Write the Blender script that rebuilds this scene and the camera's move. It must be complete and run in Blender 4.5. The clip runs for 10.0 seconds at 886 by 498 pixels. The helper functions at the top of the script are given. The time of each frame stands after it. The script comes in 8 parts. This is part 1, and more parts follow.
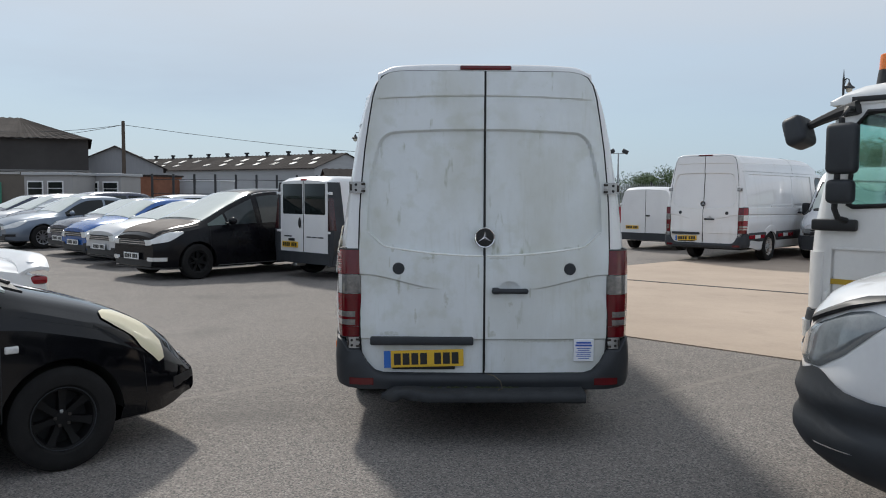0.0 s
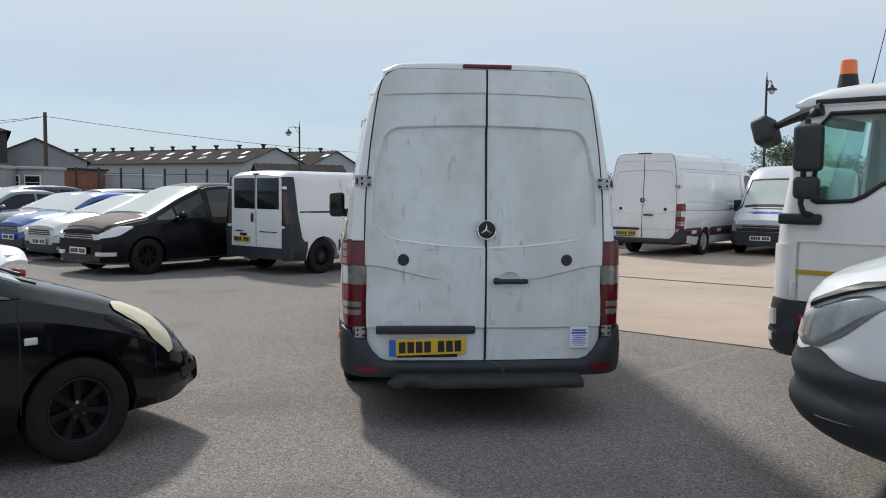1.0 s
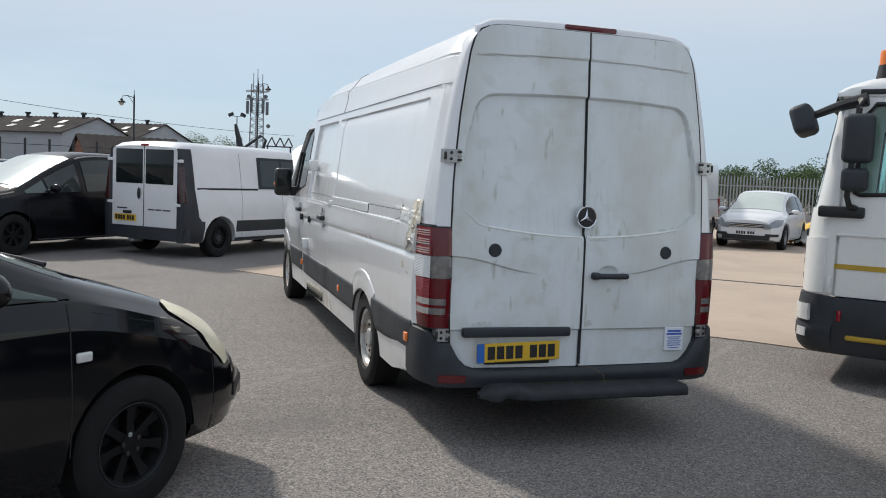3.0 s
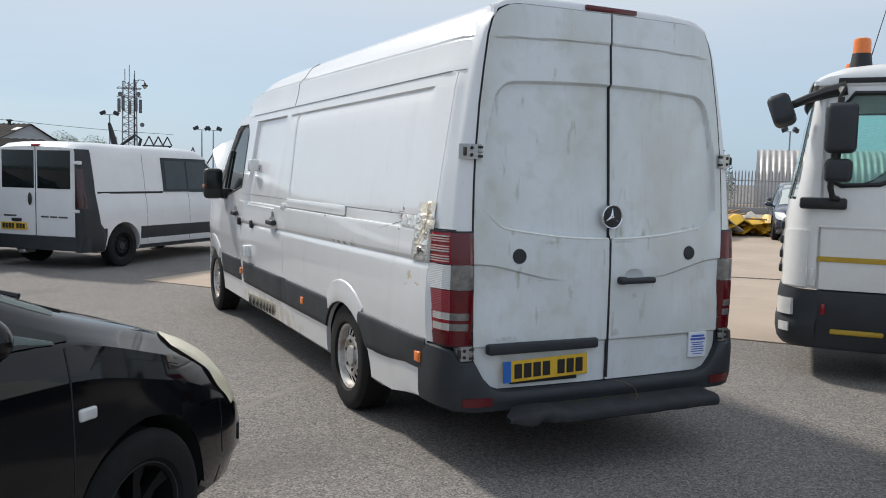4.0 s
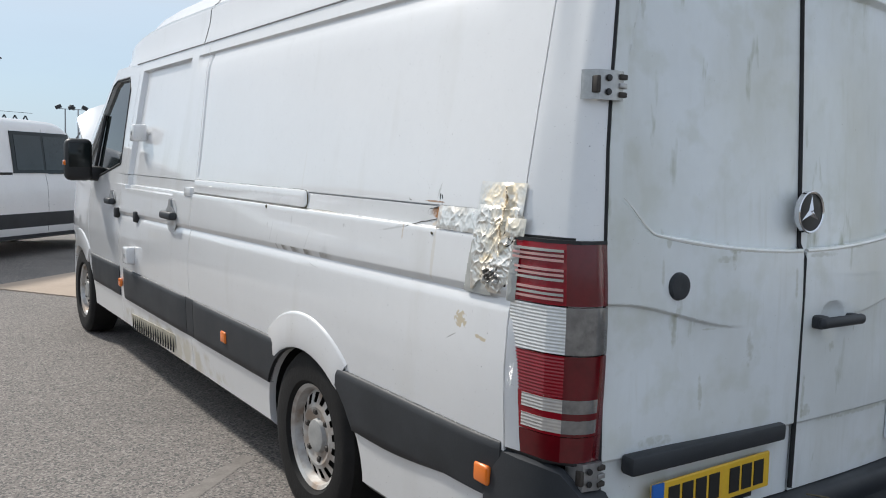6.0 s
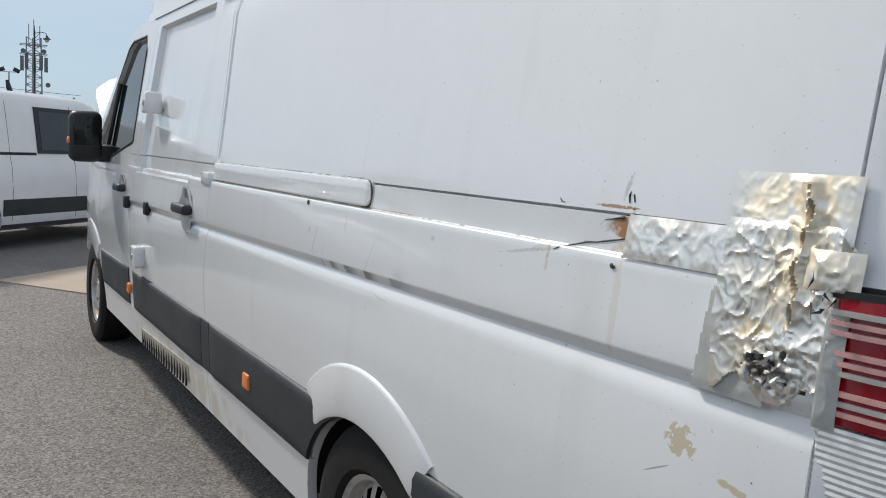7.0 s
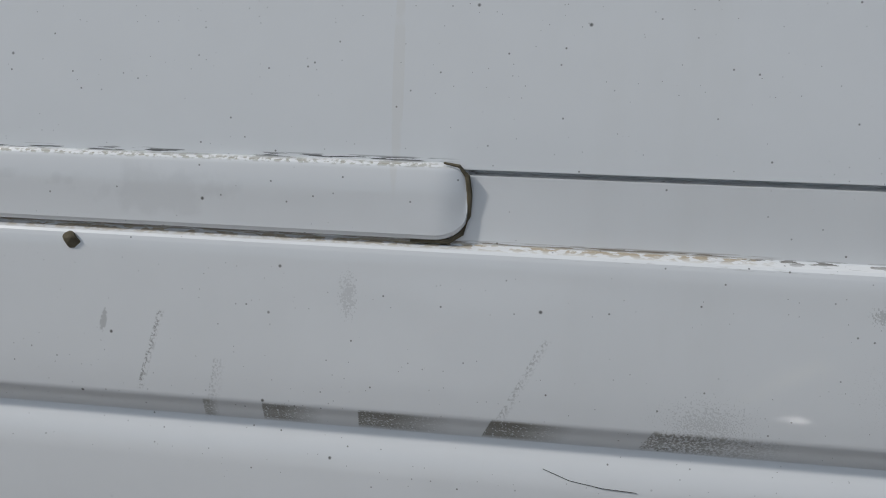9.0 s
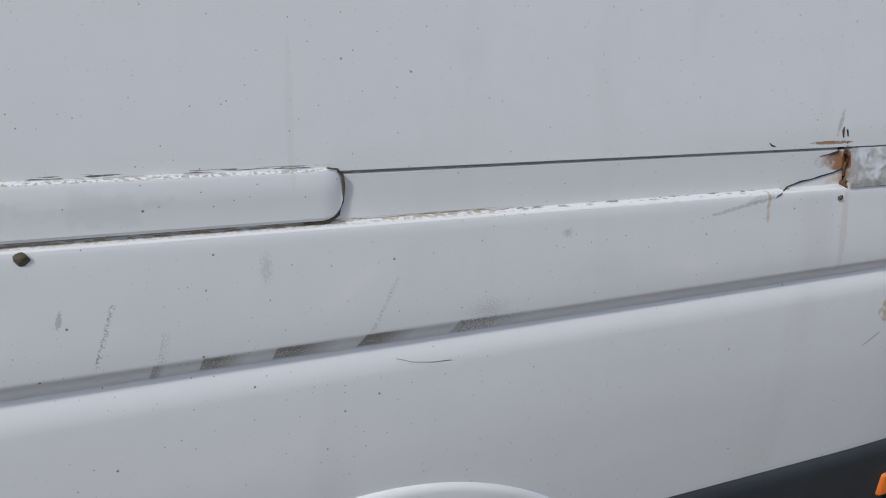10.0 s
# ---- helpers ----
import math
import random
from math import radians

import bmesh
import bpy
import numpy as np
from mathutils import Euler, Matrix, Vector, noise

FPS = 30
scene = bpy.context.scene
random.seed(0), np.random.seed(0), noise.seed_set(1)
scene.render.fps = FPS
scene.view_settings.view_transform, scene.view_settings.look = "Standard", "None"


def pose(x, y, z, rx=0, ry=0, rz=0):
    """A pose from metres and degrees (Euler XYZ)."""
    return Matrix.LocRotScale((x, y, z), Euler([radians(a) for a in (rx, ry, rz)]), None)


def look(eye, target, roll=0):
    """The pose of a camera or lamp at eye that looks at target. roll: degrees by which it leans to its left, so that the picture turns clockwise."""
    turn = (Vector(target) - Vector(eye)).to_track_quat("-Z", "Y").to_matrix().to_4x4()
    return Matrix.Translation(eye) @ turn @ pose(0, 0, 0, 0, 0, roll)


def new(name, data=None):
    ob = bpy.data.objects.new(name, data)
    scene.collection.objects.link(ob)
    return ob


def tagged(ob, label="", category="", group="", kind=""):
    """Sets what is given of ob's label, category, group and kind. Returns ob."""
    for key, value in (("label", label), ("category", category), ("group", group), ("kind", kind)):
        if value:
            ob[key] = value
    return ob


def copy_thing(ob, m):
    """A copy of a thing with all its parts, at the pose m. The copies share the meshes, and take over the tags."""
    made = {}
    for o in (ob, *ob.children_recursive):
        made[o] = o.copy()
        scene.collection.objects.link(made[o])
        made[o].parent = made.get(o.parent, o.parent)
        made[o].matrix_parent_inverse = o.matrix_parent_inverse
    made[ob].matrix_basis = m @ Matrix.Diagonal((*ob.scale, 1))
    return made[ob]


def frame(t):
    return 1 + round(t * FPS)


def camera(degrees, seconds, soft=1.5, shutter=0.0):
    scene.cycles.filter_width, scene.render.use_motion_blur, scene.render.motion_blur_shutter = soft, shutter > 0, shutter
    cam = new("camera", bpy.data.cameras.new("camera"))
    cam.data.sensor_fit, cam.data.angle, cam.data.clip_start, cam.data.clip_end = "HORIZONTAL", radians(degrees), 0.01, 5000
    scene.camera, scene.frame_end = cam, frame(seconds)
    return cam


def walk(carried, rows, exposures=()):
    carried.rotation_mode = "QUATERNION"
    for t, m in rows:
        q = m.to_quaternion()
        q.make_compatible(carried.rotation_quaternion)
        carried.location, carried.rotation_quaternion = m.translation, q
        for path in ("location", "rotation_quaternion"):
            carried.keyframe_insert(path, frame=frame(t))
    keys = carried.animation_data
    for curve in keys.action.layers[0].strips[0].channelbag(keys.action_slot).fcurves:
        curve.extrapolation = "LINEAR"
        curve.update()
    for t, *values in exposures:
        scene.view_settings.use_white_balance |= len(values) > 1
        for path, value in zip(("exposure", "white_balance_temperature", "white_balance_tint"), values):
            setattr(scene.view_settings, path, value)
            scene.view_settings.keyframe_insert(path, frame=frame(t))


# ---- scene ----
cam = camera(55.1, 10.0, soft=1.0)
PATH = [
    (0, (-0.36, -5.521, 1.622), (-0.328, -3.526, 1.491), 0.3),
    (0.5, (-0.557, -5.692, 1.601), (-0.441, -3.699, 1.469), 0.2),
    (1, (-0.885, -5.691, 1.604), (-0.679, -3.707, 1.465), 0.6),
    (1.5, (-1.236, -5.466, 1.575), (-0.958, -3.489, 1.452), 1.2),
    (2, (-1.643, -5.246, 1.557), (-1.276, -3.284, 1.429), 1.2),
    (2.5, (-2.026, -4.96, 1.577), (-1.524, -3.031, 1.421), 1.8),
    (2.7, (-2.159, -4.776, 1.548), (-1.613, -2.859, 1.385), 2.2),
    (4, (-2.817, -3.726, 1.525), (-1.944, -1.935, 1.357), 1.4),
    (4.5, (-2.9, -3.233, 1.517), (-1.898, -1.509, 1.357), 0.9),
    (5, (-2.872, -2.694, 1.498), (-1.72, -1.068, 1.334), 1.2),
    (5.5, (-2.675, -2.135, 1.456), (-1.507, -0.521, 1.286), 1.4),
    (5.7, (-2.565, -1.902, 1.447), (-1.414, -0.276, 1.27), 1.6),
    (7, (-1.933, -0.421, 1.4), (-0.901, 1.278, 1.181), 2.9),
    (7.5, (-1.774, 0.116, 1.399), (-0.762, 1.825, 1.165), 3.7),
    (8, (-1.682, 0.647, 1.386), (-0.496, 2.226, 1.067), 2.6),
    (8.5, (-1.733, 1.123, 1.427), (-0.08, 2.167, 1.005), 1.7),
    (9, (-1.7, 1.446, 1.43), (0.215, 1.779, 0.961), 0.8),
    (9.5, (-1.762, 1.687, 1.465), (0.116, 1.273, 0.917), 1.3),
    (10, (-1.988, 1.92, 1.572), (-0.289, 1.061, 0.96), 3.4),
]
EXPOSURES = [(0, -0.08, 5980, 8), (1.0, 0.0, 5980, 8), (4.0, 0.05, 5970, 8), (5.0, 0.10, 5950, 8), (5.7, 0.14, 5950, 8), (7.0, -0.05, 5900, 7), (7.5, -0.33, 5850, 7), (8.0, -0.21, 5850, 7), (8.5, -0.24, 5850, 7), (9.0, -0.68, 5800, 7), (9.5, -0.93, 5800, 8), (10.0, -0.48, 5750, 10)]
walk(cam, [(t, look(eye, target, roll)) for t, eye, target, roll in PATH], EXPOSURES)

# ---- world ----
SUN_EL, SUN_AZ = 42.0, -19.5   # elevation; azimuth from +y, minus to -x
sun_dir = Vector((math.sin(radians(SUN_AZ)) * math.cos(radians(SUN_EL)), math.cos(radians(SUN_AZ)) * math.cos(radians(SUN_EL)), math.sin(radians(SUN_EL))))
world = bpy.data.worlds.new("sky")
scene.world = world
world.use_nodes = True
wn, wl = world.node_tree.nodes, world.node_tree.links
wn.clear()
sky = wn.new("ShaderNodeTexSky")
sky.sky_type, sky.sun_disc = "NISHITA", False
sky.sun_elevation, sky.sun_rotation = radians(SUN_EL), radians(SUN_AZ)
sky.air_density, sky.dust_density, sky.ozone_density = 1.2, 0.6, 2.5
geo = wn.new("ShaderNodeTexCoord")
wmap = wn.new("ShaderNodeMapping")
wmap.inputs["Scale"].default_value = (1.0, 1.0, 5.0)
cloud = wn.new("ShaderNodeTexNoise")
cloud.inputs["Scale"].default_value, cloud.inputs["Detail"].default_value, cloud.inputs["Roughness"].default_value = 1.7, 6.0, 0.55
wl.new(geo.outputs["Generated"], wmap.inputs["Vector"])
wl.new(wmap.outputs["Vector"], cloud.inputs["Vector"])
sepw = wn.new("ShaderNodeSeparateXYZ")
wl.new(geo.outputs["Generated"], sepw.inputs[0])
rise = wn.new("ShaderNodeMapRange")
rise.inputs["From Min"].default_value, rise.inputs["From Max"].default_value = 0.06, 0.34
rise.inputs["To Min"].default_value, rise.inputs["To Max"].default_value = -0.18, 0.42
wl.new(sepw.outputs["Z"], rise.inputs["Value"])
addw = wn.new("ShaderNodeMath")
addw.operation = "ADD"
wl.new(cloud.outputs["Fac"], addw.inputs[0])
wl.new(rise.outputs["Result"], addw.inputs[1])
cover = wn.new("ShaderNodeMapRange")
cover.interpolation_type = "SMOOTHSTEP"
cover.inputs["From Min"].default_value, cover.inputs["From Max"].default_value = 0.38, 0.78
cover.inputs["To Min"].default_value, cover.inputs["To Max"].default_value = 0.76, 0.98
wl.new(addw.outputs[0], cover.inputs["Value"])
veil = wn.new("ShaderNodeMix")
veil.data_type = "RGBA"
haze = wn.new("ShaderNodeMix")
haze.data_type = "RGBA"
haze.inputs["A"].default_value, haze.inputs["B"].default_value = (3.9, 5.05, 6.25, 1), (6.35, 6.45, 6.6, 1)
lift = wn.new("ShaderNodeMapRange")
lift.inputs["From Min"].default_value, lift.inputs["From Max"].default_value = 0.02, 0.22
wl.new(sepw.outputs["Z"], lift.inputs["Value"])
wl.new(lift.outputs["Result"], haze.inputs["Factor"])
away = wn.new("ShaderNodeMapRange")
away.interpolation_type = "SMOOTHSTEP"
away.inputs["From Min"].default_value, away.inputs["From Max"].default_value = 0.25, -0.55
wl.new(sepw.outputs["Y"], away.inputs["Value"])
blue = wn.new("ShaderNodeMix")
blue.data_type = "RGBA"
blue.inputs["B"].default_value = (5.45, 5.85, 6.6, 1)
wl.new(away.outputs["Result"], blue.inputs["Factor"])
wl.new(haze.outputs["Result"], blue.inputs["A"])
wl.new(blue.outputs["Result"], veil.inputs["B"])
wl.new(cover.outputs["Result"], veil.inputs["Factor"])
wl.new(sky.outputs["Color"], veil.inputs["A"])
wbg = wn.new("ShaderNodeBackground")
wbg.inputs["Strength"].default_value = 0.108
wl.new(veil.outputs["Result"], wbg.inputs["Color"])
wout = wn.new("ShaderNodeOutputWorld")
wl.new(wbg.outputs[0], wout.inputs["Surface"])

sun_data = bpy.data.lights.new("sun", "SUN")
sun_data.energy, sun_data.angle, sun_data.color = 3.5, radians(5.0), (1.0, 0.90, 0.78)
sun = new("sun", sun_data)
sun.matrix_world = look(sun_dir * 60, (0, 0, 0))

# ---- materials ----
def sock(node, name, value):
    node.inputs[name].default_value = value


def mat(name, col, rough=0.5, metal=0.0, var=0.12, scale=3.0, fine=80.0, bump=0.0, coat=0.0, spec=0.5, col2=None, emit=0.0, trans=0.0, rvar=0.1, stretch=(1, 1, 1), sheen=0.0):
    m = bpy.data.materials.new(name)
    m.use_nodes = True
    n, l = m.node_tree.nodes, m.node_tree.links
    b = n["Principled BSDF"]
    tc = n.new("ShaderNodeTexCoord")
    mp = n.new("ShaderNodeMapping")
    sock(mp, "Scale", stretch)
    l.new(tc.outputs["Object"], mp.inputs[0])
    big = n.new("ShaderNodeTexNoise")
    sock(big, "Scale", scale), sock(big, "Detail", 5.0), sock(big, "Roughness", 0.6)
    small = n.new("ShaderNodeTexNoise")
    sock(small, "Scale", fine), sock(small, "Detail", 3.0)
    l.new(mp.outputs[0], big.inputs["Vector"])
    l.new(mp.outputs[0], small.inputs["Vector"])
    mixf = n.new("ShaderNodeMath")
    mixf.operation = "MULTIPLY_ADD"
    l.new(small.outputs["Fac"], mixf.inputs[0])
    mixf.inputs[1].default_value = 0.35
    l.new(big.outputs["Fac"], mixf.inputs[2])
    rng = n.new("ShaderNodeMapRange")
    sock(rng, "From Min", 0.4), sock(rng, "From Max", 0.95)
    l.new(mixf.outputs[0], rng.inputs["Value"])
    mix = n.new("ShaderNodeMix")
    mix.data_type = "RGBA"
    c2 = col2 if col2 else tuple(c * (1 - var) for c in col)
    sock(mix, "A", (*col, 1)), sock(mix, "B", (*c2, 1))
    l.new(rng.outputs[0], mix.inputs["Factor"])
    l.new(mix.outputs["Result"], b.inputs["Base Color"])
    rr = n.new("ShaderNodeMapRange")
    sock(rr, "To Min", max(0.02, rough - rvar)), sock(rr, "To Max", min(1, rough + rvar))
    l.new(big.outputs["Fac"], rr.inputs["Value"])
    l.new(rr.outputs[0], b.inputs["Roughness"])
    sock(b, "Metallic", metal), sock(b, "Coat Weight", coat), sock(b, "Coat Roughness", 0.06), sock(b, "Specular IOR Level", spec)
    if bump:
        bp = n.new("ShaderNodeBump")
        sock(bp, "Strength", 0.6), sock(bp, "Distance", bump)
        l.new(small.outputs["Fac"], bp.inputs["Height"])
        l.new(bp.outputs[0], b.inputs["Normal"])
    if emit:
        sock(b, "Emission Color", (*col, 1)), sock(b, "Emission Strength", emit)
    if trans:
        sock(b, "Transmission Weight", trans)
    return m


def ramp_mask(n, l, src, lo, hi):
    r = n.new("ShaderNodeMapRange")
    sock(r, "From Min", lo), sock(r, "From Max", hi)
    l.new(src, r.inputs["Value"])
    return r.outputs[0]


def overlay(m, fac_socket, col, rough=None):
    """Lays a colour over the base colour by a mask."""
    n, l = m.node_tree.nodes, m.node_tree.links
    b = n["Principled BSDF"]
    old = b.inputs["Base Color"].links[0].from_socket
    mix = n.new("ShaderNodeMix")
    mix.data_type = "RGBA"
    sock(mix, "B", (*col, 1))
    l.new(old, mix.inputs["A"])
    l.new(fac_socket, mix.inputs["Factor"])
    l.new(mix.outputs["Result"], b.inputs["Base Color"])
    if rough is not None:
        oldr = b.inputs["Roughness"].links[0].from_socket
        mr = n.new("ShaderNodeMix")
        l.new(fac_socket, mr.inputs["Factor"])
        l.new(oldr, mr.inputs["A"])
        sock(mr, "B", rough)
        l.new(mr.outputs["Result"], b.inputs["Roughness"])


def tex(m, kind, scale, stretch=(1, 1, 1), detail=4.0, feature=None, offset=(0, 0, 0)):
    n, l = m.node_tree.nodes, m.node_tree.links
    tc = n.new("ShaderNodeTexCoord")
    mp = n.new("ShaderNodeMapping")
    sock(mp, "Scale", stretch), sock(mp, "Location", offset)
    l.new(tc.outputs["Object"], mp.inputs[0])
    t = n.new(kind)
    sock(t, "Scale", scale)
    if kind == "ShaderNodeTexNoise":
        sock(t, "Detail", detail)
    if feature:
        t.feature = feature
    l.new(mp.outputs[0], t.inputs["Vector"])
    return t


def times(m, a, b):
    n, l = m.node_tree.nodes, m.node_tree.links
    x = n.new("ShaderNodeMath")
    x.operation = "MULTIPLY"
    for i, s in enumerate((a, b)):
        if isinstance(s, (int, float)):
            x.inputs[i].default_value = s
        else:
            l.new(s, x.inputs[i])
    return x.outputs[0]


def specks(m, scale, size, keep, col, strength=0.85):
    """Small dirt specks: cells whose centre is close, kept at random."""
    n, l = m.node_tree.nodes, m.node_tree.links
    v = tex(m, "ShaderNodeTexVoronoi", scale)
    near = ramp_mask(n, l, v.outputs["Distance"], size, size * 0.4)
    sp = n.new("ShaderNodeSeparateColor")
    l.new(v.outputs["Color"], sp.inputs[0])
    some = ramp_mask(n, l, sp.outputs[0], 1 - keep, 1 - keep + 0.02)
    overlay(m, times(m, times(m, near, some), strength), col)


def stain(m, at, radii, col, strength=0.7, speck=90.0, lo=0.5, hi=0.6, lean=0.0, detail=5.0):
    """A stain of its own shape: a soft oval at a place, broken up by noise."""
    n, l = m.node_tree.nodes, m.node_tree.links
    tc = n.new("ShaderNodeTexCoord")
    mp = n.new("ShaderNodeMapping")
    mp.vector_type = "TEXTURE"
    sock(mp, "Location", at), sock(mp, "Rotation", (radians(lean), 0, 0)), sock(mp, "Scale", radii)
    l.new(tc.outputs["Object"], mp.inputs[0])
    gr = n.new("ShaderNodeTexGradient")
    gr.gradient_type = "SPHERICAL"
    l.new(mp.outputs[0], gr.inputs[0])
    nz = n.new("ShaderNodeTexNoise")
    sock(nz, "Scale", speck), sock(nz, "Detail", detail)
    l.new(tc.outputs["Object"], nz.inputs["Vector"])
    add = n.new("ShaderNodeMath")
    add.operation = "MULTIPLY_ADD"
    l.new(gr.outputs["Fac"], add.inputs[0])
    add.inputs[1].default_value = 0.35
    l.new(nz.outputs["Fac"], add.inputs[2])
    inside = ramp_mask(n, l, gr.outputs["Fac"], 0.02, 0.18)
    overlay(m, times(m, times(m, ramp_mask(n, l, add.outputs[0], lo + 0.12, hi + 0.12), inside), strength), col, 0.8)


def zband(m, z0, z1, col, strength, stretch, lo, hi, y0=-9.0, y1=9.0):
    """Broken dirt along a level edge."""
    n, l = m.node_tree.nodes, m.node_tree.links
    tc = n.new("ShaderNodeTexCoord")
    sp = n.new("ShaderNodeSeparateXYZ")
    l.new(tc.outputs["Object"], sp.inputs[0])
    e = 0.0012
    f_ = times(m, ramp_mask(n, l, sp.outputs["Z"], z0 - e, z0 + e), ramp_mask(n, l, sp.outputs["Z"], z1 + e, z1 - e))
    f_ = times(m, f_, times(m, ramp_mask(n, l, sp.outputs["Y"], y0, y0 + 0.04), ramp_mask(n, l, sp.outputs["Y"], y1, y1 - 0.04)))
    nz = tex(m, "ShaderNodeTexNoise", 60.0, stretch=stretch, detail=6)
    overlay(m, times(m, times(m, f_, ramp_mask(n, l, nz.outputs["Fac"], lo, hi)), strength), col, 0.9)


def wedge_mark(m, y0, y1, z0, z1, lean, col, strength, grain=0.35):
    """A dirty mark with a sharp slanted edge at y1 that fades towards y0."""
    n, l = m.node_tree.nodes, m.node_tree.links
    tc = n.new("ShaderNodeTexCoord")
    sp = n.new("ShaderNodeSeparateXYZ")
    l.new(tc.outputs["Object"], sp.inputs[0])
    sh_ = n.new("ShaderNodeMath")
    sh_.operation = "MULTIPLY_ADD"
    l.new(sp.outputs["Z"], sh_.inputs[0])
    sh_.inputs[1].default_value = math.tan(radians(lean))
    l.new(sp.outputs["Y"], sh_.inputs[2])
    off = math.tan(radians(lean)) * (z0 + z1) / 2
    f_ = times(m, ramp_mask(n, l, sh_.outputs[0], y1 + off + 0.0006, y1 + off - 0.0006), ramp_mask(n, l, sh_.outputs[0], y0 + off, y1 + off - (y1 - y0) * 0.35))
    f_ = times(m, f_, times(m, ramp_mask(n, l, sp.outputs["Z"], z0 - 0.002, z0 + 0.002), ramp_mask(n, l, sp.outputs["Z"], z1 + 0.0015, z1 - 0.0015)))
    nz = tex(m, "ShaderNodeTexNoise", 420.0, detail=3)
    overlay(m, times(m, times(m, f_, ramp_mask(n, l, nz.outputs["Fac"], grain, grain + 0.16)), strength), col, 0.85)


M = {}
M["asphalt"] = mat("asphalt", (0.242, 0.217, 0.198), 0.92, var=0.25, scale=0.35, fine=110, bump=0.006, spec=0.25)
a = M["asphalt"]
v = tex(a, "ShaderNodeTexVoronoi", 95.0)
spc = a.node_tree.nodes.new("ShaderNodeSeparateColor")
a.node_tree.links.new(v.outputs["Color"], spc.inputs[0])
overlay(a, times(a, ramp_mask(a.node_tree.nodes, a.node_tree.links, spc.outputs[0], 0.66, 0.8), 0.42), (0.44, 0.41, 0.37))
v2 = tex(a, "ShaderNodeTexVoronoi", 105.0, offset=(3, 7, 1))
spc2 = a.node_tree.nodes.new("ShaderNodeSeparateColor")
a.node_tree.links.new(v2.outputs["Color"], spc2.inputs[0])
overlay(a, times(a, ramp_mask(a.node_tree.nodes, a.node_tree.links, spc2.outputs[1], 0.66, 0.76), 0.65), (0.06, 0.065, 0.065))
st = tex(a, "ShaderNodeTexNoise", 0.9, detail=7.0, offset=(11, 3, 0))
overlay(a, times(a, ramp_mask(a.node_tree.nodes, a.node_tree.links, st.outputs["Fac"], 0.56, 0.75), 0.45), (0.1, 0.095, 0.09))
M["concrete"] = mat("yard_concrete", (0.47, 0.38, 0.30), 0.9, var=0.22, scale=0.6, fine=30, bump=0.004, spec=0.25)
c = M["concrete"]
st = tex(c, "ShaderNodeTexNoise", 1.6, detail=8.0)
overlay(c, times(c, ramp_mask(c.node_tree.nodes, c.node_tree.links, st.outputs["Fac"], 0.6, 0.78), 0.4), (0.26, 0.21, 0.17))
M["line_paint"] = mat("worn_white_line", (0.285, 0.26, 0.235), 0.9, var=0.4, scale=9, fine=60, bump=0.004, spec=0.2)
M["drain"] = mat("drain_iron", (0.06, 0.05, 0.045), 0.8, var=0.4, scale=9)
M["gap"] = mat("shadow_gap_rubber", (0.012, 0.012, 0.013), 0.7)
# White for the door ledge: its sky glint is painted in.
M["glint_white"] = mat("painted_edge_glint", (0.90, 0.90, 0.90), 0.2, scale=9, coat=0.9, col2=(0.72, 0.73, 0.64))
M["seal_grey"] = mat("grey_seam_sealer", (0.30, 0.30, 0.30), 0.7, var=0.3, scale=20)
M["white"] = mat("van_white_paint", (0.80, 0.80, 0.80), 0.32, var=0.06, scale=1.3, coat=1.0, rvar=0.06, fine=25)
w = M["white"]
nn, ll = w.node_tree.nodes, w.node_tree.links
specks(w, 60, 0.074, 1.0, (0.10, 0.09, 0.08), 0.85)
specks(w, 120, 0.075, 0.6, (0.16, 0.15, 0.13), 0.8)
specks(w, 22, 0.047, 0.9, (0.06, 0.055, 0.045), 0.9)
g = tex(w, "ShaderNodeTexNoise", 5.0, stretch=(1, 1, 0.18), detail=6)
overlay(w, times(w, ramp_mask(nn, ll, g.outputs["Fac"], 0.56, 0.82), 0.35), (0.55, 0.53, 0.47), 0.5)
